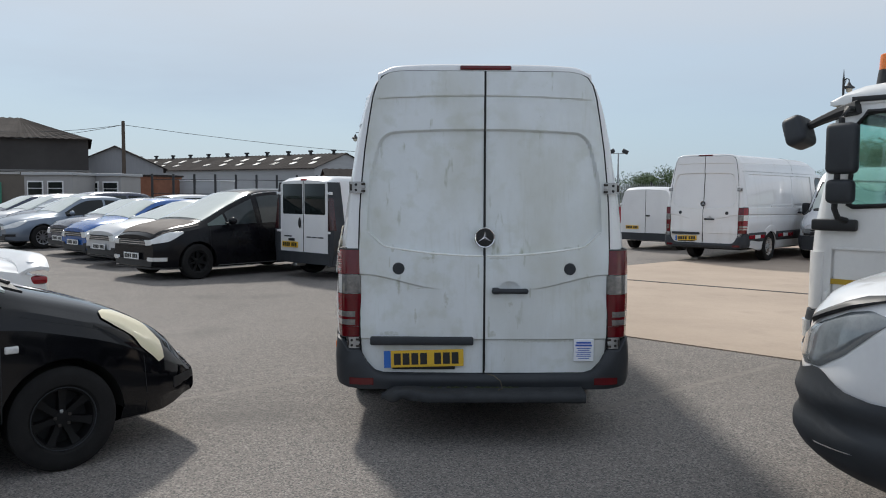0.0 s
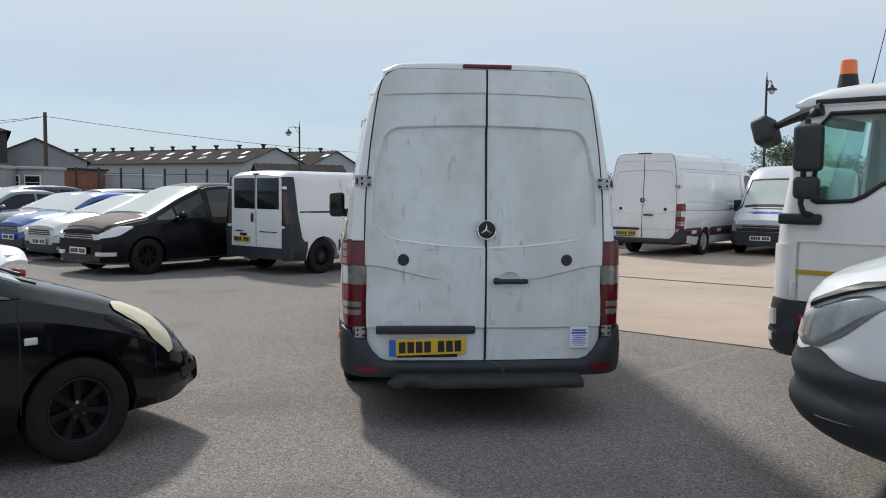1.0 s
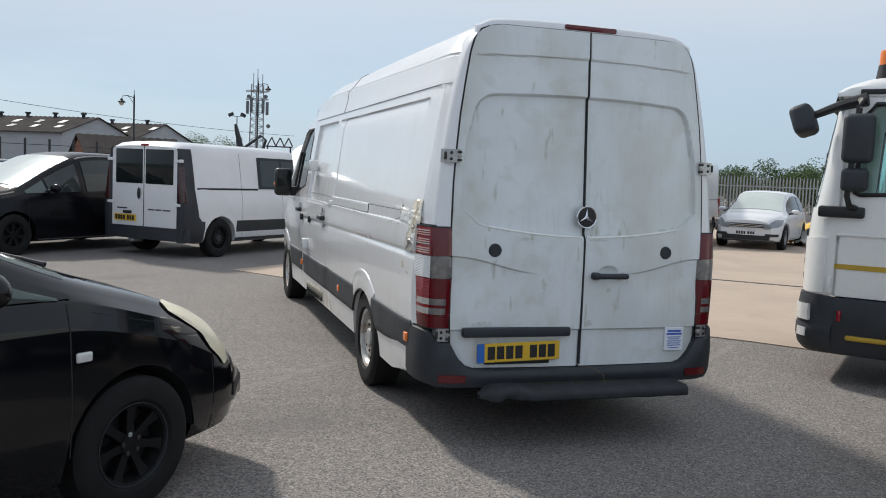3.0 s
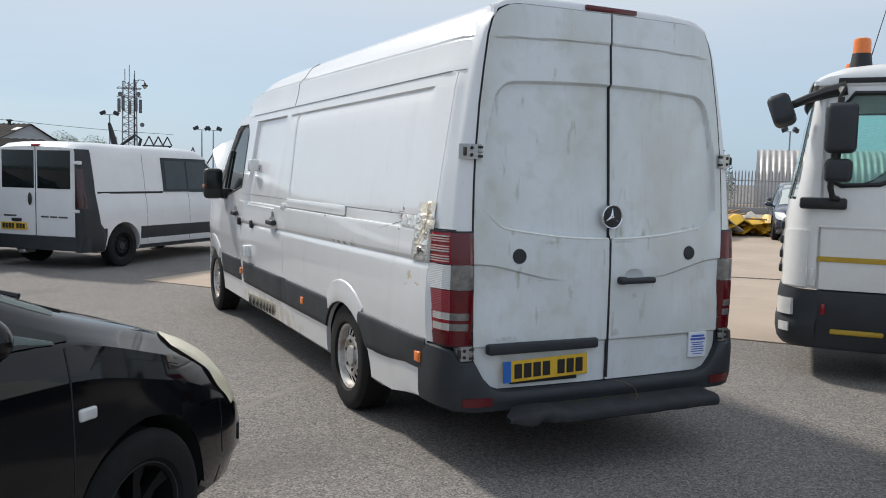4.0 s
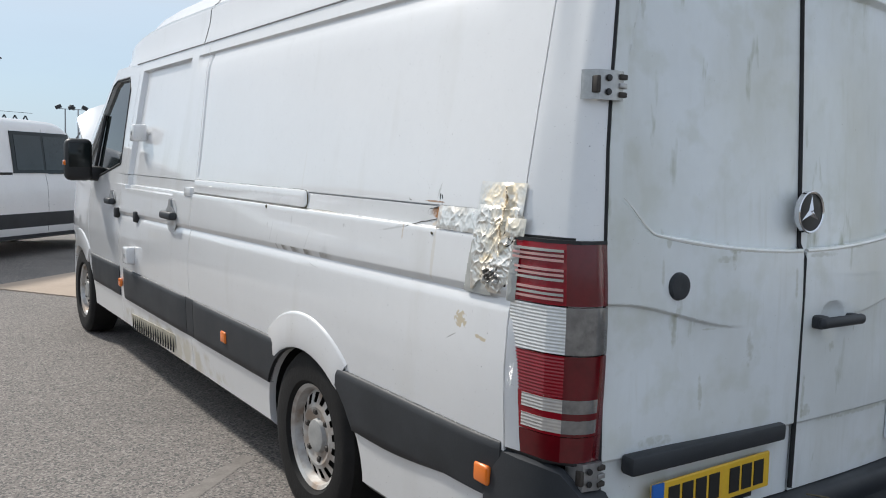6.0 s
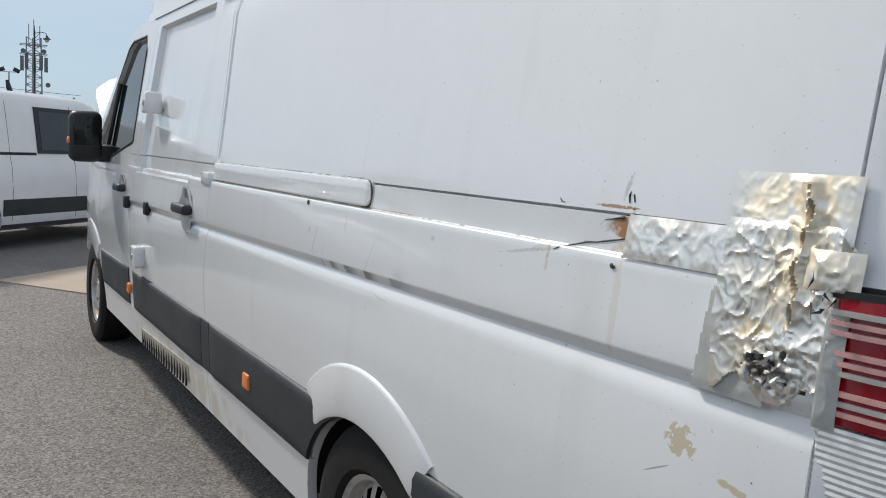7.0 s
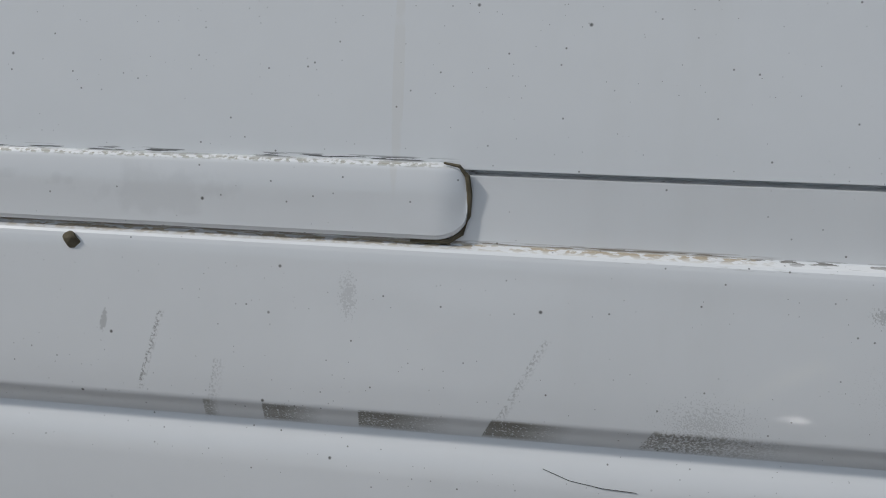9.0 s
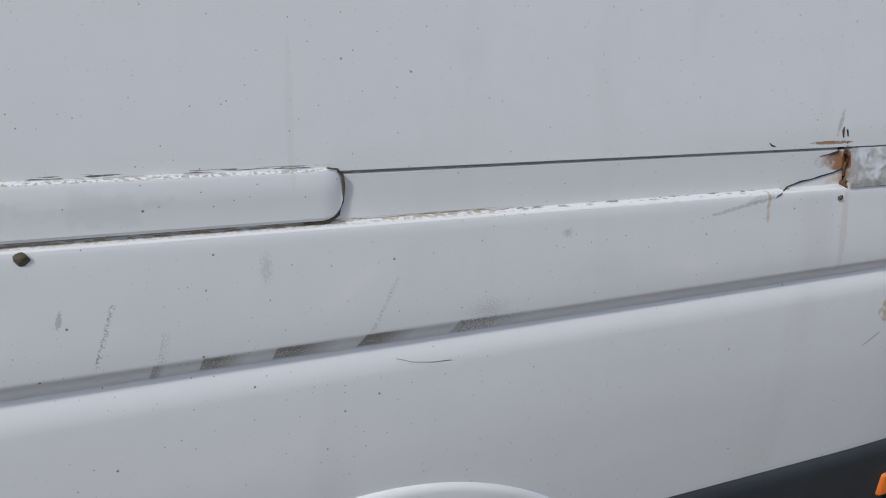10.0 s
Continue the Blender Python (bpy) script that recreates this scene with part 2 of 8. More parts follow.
def flank_paint(name):
    """White paint of the near flank with its own marks."""
    f_ = M["white"].copy()
    f_.name = name
    wedge = (0.20, 0.185, 0.145)
    dark, moss, tan, brown = (0.26, 0.25, 0.235), (0.27, 0.25, 0.185), (0.50, 0.40, 0.22), (0.26, 0.115, 0.035)
    for y, z, ry, rz, col, st_, sp_, lo, hi, lean in (
            (1.905, 1.165, 0.004, 0.014, dark, 0.45, 300, 0.38, 0.5, 12),
            (1.335, 1.11, 0.07, 0.04, dark, 0.3, 700, 0.60, 0.68, 0), (1.20, 1.215, 0.015, 0.012, dark, 0.4, 620, 0.54, 0.62, 0),
            (1.66, 1.205, 0.012, 0.03, dark, 0.25, 500, 0.52, 0.60, 0), (1.12, 1.15, 0.16, 0.07, dark, 0.12, 700, 0.62, 0.70, 0),
            (1.62, 1.40, 0.006, 0.11, tan, 0.09, 40, 0.20, 0.40, 0), (0.60, 1.17, 0.010, 0.09, tan, 0.22, 40, 0.25, 0.55, 0), (0.79, 1.228, 0.006, 0.03, (0.45, 0.28, 0.10), 0.55, 60, 0.3, 0.55, 0),
            (0.608, 1.297, 0.050, 0.020, (0.36, 0.155, 0.04), 0.95, 60, 0.24, 0.50, 0), (0.600, 1.268, 0.050, 0.010, (0.62, 0.44, 0.24), 0.7, 60, 0.30, 0.60, -12), (0.598, 1.300, 0.012, 0.026, (0.10, 0.05, 0.025), 0.9, 60, 0.30, 0.5, 0), (0.85, 1.232, 0.10, 0.0040, dark, 0.34, 120, 0.34, 0.52, -9), (0.80, 1.243, 0.05, 0.008, dark, 0.25, 120, 0.38, 0.55, -6), (0.64, 1.330, 0.06, 0.0035, (0.30, 0.15, 0.05), 0.9, 120, 0.30, 0.48, 0), (0.65, 1.300, 0.03, 0.014, dark, 0.35, 120, 0.36, 0.56, -14),
            (0.43, 1.0, 0.035, 0.030, tan, 0.75, 75, 0.47, 0.50, 0), (0.33, 0.962, 0.030, 0.008, tan, 0.75, 50, 0.42, 0.48, 8), (0.47, 0.945, 0.03, 0.0015, dark, 0.8, 30, 0.30, 0.40, -26),
            (0.62, 1.365, 0.006, 0.030, dark, 0.45, 300, 0.42, 0.5, 16), (2.3, 1.30, 0.5, 0.012, dark, 0.12, 30, 0.50, 0.62, 0), (1.85, 1.294, 0.10, 0.03, dark, 0.10, 40, 0.45, 0.62, 0),
            (3.6, 0.34, 1.3, 0.13, (0.45, 0.38, 0.22), 0.55, 8, 0.42, 0.6, 0)):
        stain(f_, (-0.97, y, z), (0.15, ry, rz), col, st_, sp_, lo, hi, lean)
    for y0, y1, z0, z1, lean_, st_, gr in ((1.685, 1.745, 1.0735, 1.0945, 8, 0.8, 0.30), (1.560, 1.650, 1.0745, 1.0955, 8, 0.85, 0.30), (1.450, 1.528, 1.0755, 1.0975, 24, 0.9, 0.28), (1.26, 1.385, 1.0765, 1.100, 24, 0.75, 0.40), (1.79, 1.806, 1.071, 1.0935, 10, 0.6, 0.34)):
        wedge_mark(f_, y0, y1, z0, z1, lean_, wedge, st_, gr)
    for y0, y1, z0, z1, lean_, st_ in ((1.490, 1.500, 1.098, 1.175, 27, 0.45), (1.781, 1.795, 1.095, 1.135, 10, 0.35), (1.852, 1.860, 1.10, 1.178, 17, 0.8)):
        wedge_mark(f_, y0, y1, z0, z1, lean_, dark, st_, 0.46)
    zband(f_, 1.2545, 1.2568, (0.17, 0.125, 0.07), 0.95, (1, 0.6, 14), 0.44, 0.52, 1.28, 3.0)
    zband(f_, 1.2522, 1.2548, (0.10, 0.085, 0.06), 0.9, (1, 0.9, 9), 0.56, 0.59, 0.70, 1.36)
    zband(f_, 1.2518, 1.2546, (0.36, 0.27, 0.14), 0.8, (1, 1.6, 10), 0.46, 0.54, 1.28, 3.0)
    zband(f_, 1.2478, 1.2490, moss, 0.5, (1, 1.2, 10), 0.56, 0.62, 0.8, 1.5)
    zband(f_, 1.3268, 1.3305, (0.05, 0.045, 0.04), 0.9, (1, 0.55, 9), 0.50, 0.54, 1.56, 3.0)
    zband(f_, 1.3235, 1.3265, moss, 0.8, (1, 3, 7), 0.46, 0.56, 1.56, 3.0)
    return f_


M["door_white"] = mat("grimy_white_door_paint", (0.755, 0.79, 0.80), 0.40, var=0.09, scale=1.8, coat=0.35, rvar=0.08, fine=25)
d = M["door_white"]
nn, ll = d.node_tree.nodes, d.node_tree.links
specks(d, 22, 0.06, 0.12, (0.1, 0.09, 0.07))
g = tex(d, "ShaderNodeTexNoise", 9.0, detail=9, offset=(3.3, 0, 6.1))
gm = tex(d, "ShaderNodeTexNoise", 1.7, detail=2, offset=(8, 2, 3))
overlay(d, times(d, times(d, ramp_mask(nn, ll, g.outputs["Fac"], 0.50, 0.64), ramp_mask(nn, ll, gm.outputs["Fac"], 0.38, 0.56)), 0.32), (0.50, 0.52, 0.43), 0.6)
specks(d, 55, 0.07, 0.35, (0.16, 0.15, 0.11), 0.7)
g = tex(d, "ShaderNodeTexNoise", 38.0, stretch=(1, 1, 0.10), detail=5, offset=(7.3, 0, 2.2))
gm = tex(d, "ShaderNodeTexNoise", 2.4, detail=3, offset=(4, 2, 1))
overlay(d, times(d, times(d, ramp_mask(nn, ll, g.outputs["Fac"], 0.52, 0.70), ramp_mask(nn, ll, gm.outputs["Fac"], 0.46, 0.64)), 0.22), (0.46, 0.46, 0.38), 0.6)
g = tex(d, "ShaderNodeTexNoise", 2.3, stretch=(1, 1, 0.5), detail=8, offset=(2.1, 0, 4.4))
overlay(d, times(d, ramp_mask(nn, ll, g.outputs["Fac"], 0.42, 0.68), 0.62), (0.52, 0.52, 0.44), 0.6)
g = tex(d, "ShaderNodeTexNoise", 16.0, stretch=(1, 1, 0.25), detail=6, offset=(5.1, 0, 1.4))
gm = tex(d, "ShaderNodeTexNoise", 3.0, detail=2, offset=(1, 1, 8))
overlay(d, times(d, times(d, ramp_mask(nn, ll, g.outputs["Fac"], 0.63, 0.72), ramp_mask(nn, ll, gm.outputs["Fac"], 0.46, 0.60)), 0.75), (0.33, 0.35, 0.25), 0.7)
for sx, sz, rx, rz in ((-0.335, 1.205, 0.012, 0.045), (-0.37, 1.20, 0.05, 0.012), (0.10, 1.20, 0.09, 0.010), (0.03, 0.75, 0.010, 0.10), (-0.04, 1.12, 0.008, 0.08), (-0.62, 1.17, 0.008, 0.05), (0.30, 0.98, 0.008, 0.05), (-0.3, 0.66, 0.3, 0.012), (0.4, 0.655, 0.3, 0.012), (-0.42, 1.0, 0.03, 0.004), (0.55, 1.265, 0.04, 0.012), (-0.56, 1.02, 0.012, 0.08), (0.17, 0.90, 0.02, 0.02), (-0.45, 0.82, 0.01, 0.06), (-0.60, 1.262, 0.012, 0.03), (-0.33, 1.225, 0.03, 0.012), (0.25, 1.222, 0.10, 0.008), (0.62, 1.27, 0.008, 0.03), (-0.25, 0.93, 0.02, 0.06), (-0.62, 0.70, 0.08, 0.02), (0.05, 0.70, 0.03, 0.03)):
    stain(d, (sx, 0.0, sz), (rx, 0.3, rz), (0.33, 0.33, 0.23), 0.38, 55, 0.36, 0.62)
M["flank"] = flank_paint("van_flank_paint")
M["plastic"] = mat("dark_grey_plastic", (0.034, 0.038, 0.044), 0.55, var=0.35, scale=4, fine=160, bump=0.0005, spec=0.4)
M["rubber"] = mat("tyre_rubber", (0.013, 0.0125, 0.0125), 0.8, var=0.4, scale=8, bump=0.002, spec=0.3)
M["step_rubber"] = mat("weathered_step_rubber", (0.040, 0.043, 0.047), 0.72, var=0.45, scale=9, fine=90, bump=0.002, spec=0.35)
M["moss"] = mat("green_moss", (0.07, 0.085, 0.03), 0.95, var=0.5, scale=60)
M["black"] = mat("black_trim", (0.015, 0.015, 0.016), 0.5, var=0.3)
M["liner"] = mat("wheel_arch_liner", (0.012, 0.012, 0.012), 0.9)
M["rim"] = mat("steel_wheel_silver", (0.60, 0.59, 0.57), 0.42, metal=0.45, var=0.2, scale=7)
overlay(M["rim"], times(M["rim"], ramp_mask(M["rim"].node_tree.nodes, M["rim"].node_tree.links, tex(M["rim"], "ShaderNodeTexNoise", 11.0, detail=6).outputs["Fac"], 0.42, 0.64), 0.7), (0.26, 0.17, 0.10), 0.8)
M["headlamp"] = mat("clear_headlamp", (0.24, 0.26, 0.27), 0.12, metal=0.25, var=0.3, scale=14, coat=0.9)
M["dusty_bonnet"] = mat("dusty_brown_black_paint", (0.13, 0.11, 0.10), 0.75, var=0.25, scale=3, spec=0.3)
M["hub_grey"] = mat("grey_hub_cap", (0.42, 0.42, 0.41), 0.5, metal=0.2, var=0.25, scale=15)
M["alloy"] = mat("grey_alloy", (0.33, 0.33, 0.34), 0.35, metal=0.8, var=0.15)
M["dark_alloy"] = mat("black_painted_alloy", (0.006, 0.006, 0.0065), 0.6, spec=0.25, metal=0.0, var=0.4, scale=12)
M["chrome"] = mat("chrome", (0.75, 0.75, 0.76), 0.12, metal=1.0, var=0.05)
M["zinc"] = mat("bare_steel_hinge", (0.5, 0.5, 0.5), 0.38, metal=0.85, var=0.3, scale=20)
M["red"] = mat("red_lamp_lens", (0.30, 0.006, 0.016), 0.2, var=0.3, scale=6, coat=0.35)
M["darkred"] = mat("dark_red_lens", (0.135, 0.003, 0.008), 0.2, var=0.4, scale=9, coat=0.3)
M["smoke_clear"] = mat("dim_clear_lens", (0.27, 0.26, 0.25), 0.14, metal=0.25, var=0.5, scale=26, coat=0.8)
M["clear"] = mat("clear_lamp_lens", (0.80, 0.80, 0.78), 0.2, metal=0.1, var=0.25, scale=10, coat=0.8)
M["smoked_red"] = mat("smoked_red_lens", (0.05, 0.012, 0.013), 0.2, var=0.3, scale=8, coat=0.5)
M["smoke"] = mat("smoky_lamp_lens", (0.62, 0.58, 0.54), 0.2, metal=0.2, var=0.25, scale=10, coat=0.7)
M["amber"] = mat("amber_lens", (0.85, 0.20, 0.015), 0.22, var=0.12, coat=0.6)
M["glass"] = mat("dark_tinted_glass", (0.010, 0.014, 0.014), 0.05, var=0.1, spec=0.35, coat=0.0, rvar=0.02)
# Paler than the dark glass: reflections and see-through light put into its colour.
M["tint"] = mat("side_glass_painted_sheen", (0.030, 0.040, 0.042), 0.05, var=0.5, scale=2.5, spec=0.5, rvar=0.02)
M["green_glass"] = mat("dim_green_glass", (0.10, 0.13, 0.12), 0.08, var=0.3, scale=6, spec=0.4)
# Pale base stands for screen dust and the sky's reflection, put into the colour.
M["screen"] = mat("dusty_sky_sheen_glass", (0.56, 0.61, 0.56), 0.14, var=0.2, scale=1.5, spec=0.9, coat=1.0, rvar=0.05)
M["yellow_plate"] = mat("yellow_plate", (0.75, 0.47, 0.03), 0.4, var=0.1, scale=20)
M["white_plate"] = mat("white_plate", (0.75, 0.75, 0.73), 0.4, var=0.05)
M["plate_ink"] = mat("plate_black", (0.015, 0.015, 0.015), 0.5)
M["blue"] = mat("plate_blue", (0.03, 0.14, 0.5), 0.4)
M["foil"] = mat("crumpled_foil_tape", (0.92, 0.89, 0.83), 0.31, metal=0.82, var=0.20, scale=14, fine=60, rvar=0.12)
f = M["foil"]
overlay(f, times(f, ramp_mask(f.node_tree.nodes, f.node_tree.links, tex(f, "ShaderNodeTexNoise", 11.0, detail=7).outputs["Fac"], 0.46, 0.66), 0.7), (0.74, 0.63, 0.44), 0.55)
for at, rad, colr, stg in (((-0.96, 0.30, 1.145), (0.1, 0.055, 0.035), (0.07, 0.065, 0.06), 0.85), ((-0.96, 0.272, 1.30), (0.1, 0.045, 0.12), (0.72, 0.58, 0.36), 0.6), ((-0.96, 0.34, 1.36), (0.1, 0.06, 0.04), (0.80, 0.70, 0.52), 0.6), ((-0.96, 0.33, 1.19), (0.1, 0.04, 0.02), (0.62, 0.50, 0.30), 0.6), ((-0.96, 0.215, 1.24), (0.1, 0.02, 0.03), (0.10, 0.09, 0.085), 0.8)):
    stain(f, at, rad, colr, stg, 70, 0.36, 0.62)
M["grey_tape"] = mat("grey_cloth_tape", (0.50, 0.50, 0.47), 0.5, metal=0.15, var=0.2, scale=20)
M["rib_pink"] = mat("pink_lens_rib", (0.72, 0.40, 0.37), 0.2, var=0.2, scale=10, coat=0.6)
M["foam"] = mat("dull_silver_tape", (0.93, 0.91, 0.86), 0.32, metal=0.75, var=0.12, scale=14, rvar=0.12)
for at, rad, colr in (((-0.96, 0.50, 1.312), (0.1, 0.07, 0.016), (0.30, 0.26, 0.20)), ((-0.96, 0.592, 1.285), (0.1, 0.022, 0.05), (0.20, 0.09, 0.03)), ((-0.96, 0.55, 1.255), (0.1, 0.06, 0.006), (0.12, 0.09, 0.07))):
    stain(M["foam"], at, rad, colr, 0.35, 60, 0.36, 0.62)
M["rust"] = mat("rust", (0.17, 0.075, 0.028), 0.85, var=0.6, scale=30, bump=0.002)
M["char"] = mat("torn_dark_metal", (0.05, 0.042, 0.035), 0.7, var=0.5, scale=30)
M["vent"] = mat("grimy_vent", (0.5, 0.46, 0.36), 0.8, var=0.5, scale=14)
M["yellowed"] = mat("yellowed_headlamp", (0.84, 0.76, 0.53), 0.35, var=0.12, scale=9, coat=0.5)
M["teal_glass"] = mat("tinted_cab_glass", (0.62, 0.85, 0.80), 0.02, trans=1.0, var=0.02, rvar=0.0)
M["yellow_band"] = mat("yellow_stripe", (0.55, 0.36, 0.03), 0.5, var=0.25, scale=6)
M["grime"] = mat("moss_grime", (0.16, 0.135, 0.085), 0.95, var=0.6, scale=60, bump=0.003)
M["sticker"] = mat("white_sticker", (0.8, 0.82, 0.86), 0.4, var=0.04)
M["ink_blue"] = mat("blue_ink", (0.05, 0.12, 0.5), 0.5)


def paint(name, col, rough=0.28, metal=0.0, dust=0.15, coat=0.7, spec=0.5):
    m = mat(name, col, rough, metal=metal, var=0.1, scale=1.5, coat=coat, spec=spec, rvar=0.05, fine=30)
    g = tex(m, "ShaderNodeTexNoise", 3.0, detail=6)
    overlay(m, times(m, ramp_mask(m.node_tree.nodes, m.node_tree.links, g.outputs["Fac"], 0.45, 0.8), dust), (0.4, 0.38, 0.35), 0.6)
    return m


M["p_black"] = paint("black_paint", (0.004, 0.0042, 0.0055), 0.07, dust=0.004, coat=0.12, spec=0.34)
M["p_black2"] = paint("dusty_black_paint", (0.006, 0.006, 0.008), 0.2, dust=0.008, coat=0.0, spec=0.22)
M["p_silver"] = paint("silver_paint", (0.60, 0.61, 0.63), 0.3, 0.35, 0.08)
M["p_blue"] = paint("bright_blue_paint", (0.015, 0.10, 0.36), 0.25, 0.2)
M["p_navy"] = paint("navy_paint", (0.02, 0.03, 0.07), 0.25, 0.3, 0.2)
M["p_greyblue"] = paint("grey_blue_paint", (0.19, 0.23, 0.29), 0.3, 0.5, 0.15)
M["p_white"] = paint("white_paint", (0.78, 0.78, 0.78), 0.3, 0, 0.05)
M["p_silverwhite"] = paint("silver_white_paint", (0.66, 0.67, 0.69), 0.32, 0.2, 0.1)
M["p_cream"] = paint("truck_white_paint", (0.83, 0.825, 0.80), 0.35, 0, 0.05)
M["p_grey"] = paint("dark_grey_paint", (0.07, 0.075, 0.085), 0.28, 0.4)

# ---- mesh helpers ----
def thing(name, label, category, m=None, group="", kind=""):
    ob = new(name)
    ob.empty_display_size = 0.2
    if m is not None:
        ob.matrix_world = m
    return tagged(ob, label, category, group, kind)


def finish(bm, name, sharp=35):
    bmesh.ops.recalc_face_normals(bm, faces=bm.faces[:])
    cut = radians(sharp)
    for e in bm.edges:
        e.smooth = len(e.link_faces) == 2 and e.calc_face_angle(9) < cut
    for fa in bm.faces:
        fa.smooth = True
    me = bpy.data.meshes.new(name)
    bm.to_mesh(me)
    bm.free()
    return me


def part(name, bm, material, parent, label="", sharp=35):
    me = bm if isinstance(bm, bpy.types.Mesh) else finish(bm, name, sharp)
    if material is not None and not me.materials:
        me.materials.append(material)
    ob = new(name, me)
    ob.parent = parent
    return tagged(ob, label)


def solo(name, bm, material, label, category, group="", kind="", m=None, sharp=35):
    ob = part(name, bm, material, None, "", sharp)
    if m is not None:
        ob.matrix_world = m
    return tagged(ob, label, category, group, kind)


def grid(rows, bm=None, close=False):
    bm = bm or bmesh.new()
    vs = [[bm.verts.new(p) for p in r] for r in rows]
    for i in range(len(vs) - 1):
        n = len(vs[i])
        for j in range(n if close else n - 1):
            q = (vs[i][j], vs[i][(j + 1) % n], vs[i + 1][(j + 1) % n], vs[i + 1][j])
            if len(set(q)) == 4:
                try:
                    bm.faces.new(q)
                except ValueError:
                    pass
    return bm


def slab(rows, off):
    """A closed solid: a grid of points and the same grid moved by off, with its rim."""
    off = Vector(off)
    bm = bmesh.new()
    a = [[bm.verts.new(Vector(p)) for p in r] for r in rows]
    b = [[bm.verts.new(Vector(p) + off) for p in r] for r in rows]
    h, w = len(a), len(a[0])
    for i in range(h - 1):
        for j in range(w - 1):
            bm.faces.new((a[i][j], a[i][j + 1], a[i + 1][j + 1], a[i + 1][j]))
            bm.faces.new((b[i][j], b[i + 1][j], b[i + 1][j + 1], b[i][j + 1]))
    rim = [(0, j) for j in range(w)] + [(i, w - 1) for i in range(1, h)] + [(h - 1, j) for j in range(w - 2, -1, -1)] + [(i, 0) for i in range(h - 2, 0, -1)]
    for k, (i, j) in enumerate(rim):
        p, q = rim[(k + 1) % len(rim)]
        bm.faces.new((a[i][j], a[p][q], b[p][q], b[i][j]))
    return bm


def box(bm, x0, x1, y0, y1, z0, z1, bevel=0.0, seg=2, m=None):
    r = bmesh.ops.create_cube(bm, size=1)
    vs = r["verts"]
    for vv in vs:
        vv.co = Vector((x0 + (vv.co.x + 0.5) * (x1 - x0), y0 + (vv.co.y + 0.5) * (y1 - y0), z0 + (vv.co.z + 0.5) * (z1 - z0)))
    if m is not None:
        for vv in vs:
            vv.co = m @ vv.co
    if bevel:
        es = {e for vv in vs for e in vv.link_edges}
        bmesh.ops.bevel(bm, geom=list(es), offset=bevel, segments=seg, affect="EDGES", profile=0.5)
    return bm


def bx(x0, x1, y0, y1, z0, z1, bevel=0.0, seg=2, m=None):
    return box(bmesh.new(), x0, x1, y0, y1, z0, z1, bevel, seg, m)


def tube(bm, pts, r, seg=8, caps=True):
    """A tube along points; r a number or one for each point."""
    pts = [Vector(p) for p in pts]
    rs = r if isinstance(r, (list, tuple)) else [r] * len(pts)
    rows = []
    for i, p in enumerate(pts):
        d = (pts[min(i + 1, len(pts) - 1)] - pts[max(i - 1, 0)]).normalized()
        u = d.cross(Vector((0, 0, 1)) if abs(d.z) < 0.9 else Vector((1, 0, 0))).normalized()
        w = d.cross(u)
        rows.append([p + (u * math.cos(2 * math.pi * k / seg) + w * math.sin(2 * math.pi * k / seg)) * rs[i] for k in range(seg)])
    vs = [[bm.verts.new(q) for q in r_] for r_ in rows]
    for i in range(len(vs) - 1):
        for j in range(seg):
            bm.faces.new((vs[i][j], vs[i][(j + 1) % seg], vs[i + 1][(j + 1) % seg], vs[i + 1][j]))
    if caps:
        bm.faces.new(vs[0][::-1]), bm.faces.new(vs[-1])
    return bm


def lathe(bm, prof, seg=40, skip=None, c=(0, 0, 0)):
    """Turns (x, r) points round the x axis. skip(i, k) leaves a face out."""
    c = Vector(c)
    vs = [[bm.verts.new(c + Vector((x, r * math.cos(2 * math.pi * k / seg), r * math.sin(2 * math.pi * k / seg)))) for k in range(seg)] for x, r in prof]
    for i in range(len(prof) - 1):
        for k in range(seg):
            if skip and skip(i, k):
                continue
            bm.faces.new((vs[i][k], vs[i][(k + 1) % seg], vs[i + 1][(k + 1) % seg], vs[i + 1][k]))
    for e in (0, -1):
        if prof[e][1] < 0.06:
            bm.faces.new(vs[e])
    return bm


def prism(poly, axis, lo, hi):
    """A prism of a polygon in the two other axes."""
    bm = bmesh.new()
    def at(p, h):
        return {"x": (h, p[0], p[1]), "y": (p[0], h, p[1]), "z": (p[0], p[1], h)}[axis]
    a = [bm.verts.new(at(p, lo)) for p in poly]
    b = [bm.verts.new(at(p, hi)) for p in poly]
    bm.faces.new(a), bm.faces.new(b[::-1])
    for i in range(len(poly)):
        j = (i + 1) % len(poly)
        bm.faces.new((a[i], b[i], b[j], a[j]))
    bmesh.ops.recalc_face_normals(bm, faces=bm.faces[:])
    return bm


bench = bpy.data.scenes.new("bench")


def carve(bm, cutters):
    """The mesh of a solid with other solids taken out of it."""
    bmesh.ops.recalc_face_normals(bm, faces=bm.faces[:])
    made = []
    for b_ in (bm, *cutters):
        bmesh.ops.recalc_face_normals(b_, faces=b_.faces[:])
        me = bpy.data.meshes.new("carved")
        b_.to_mesh(me)
        b_.free()
        made.append(bpy.data.objects.new("carved", me))
        bench.collection.objects.link(made[-1])
    for t in made[1:]:
        md = made[0].modifiers.new("cut", "BOOLEAN")
        md.operation, md.object, md.solver = "DIFFERENCE", t, "EXACT"
    layer = bench.view_layers[0]
    layer.update()
    out = bmesh.new()
    out.from_mesh(made[0].evaluated_get(layer.depsgraph).data)
    for o in made:
        bpy.data.meshes.remove(o.data)
    return out


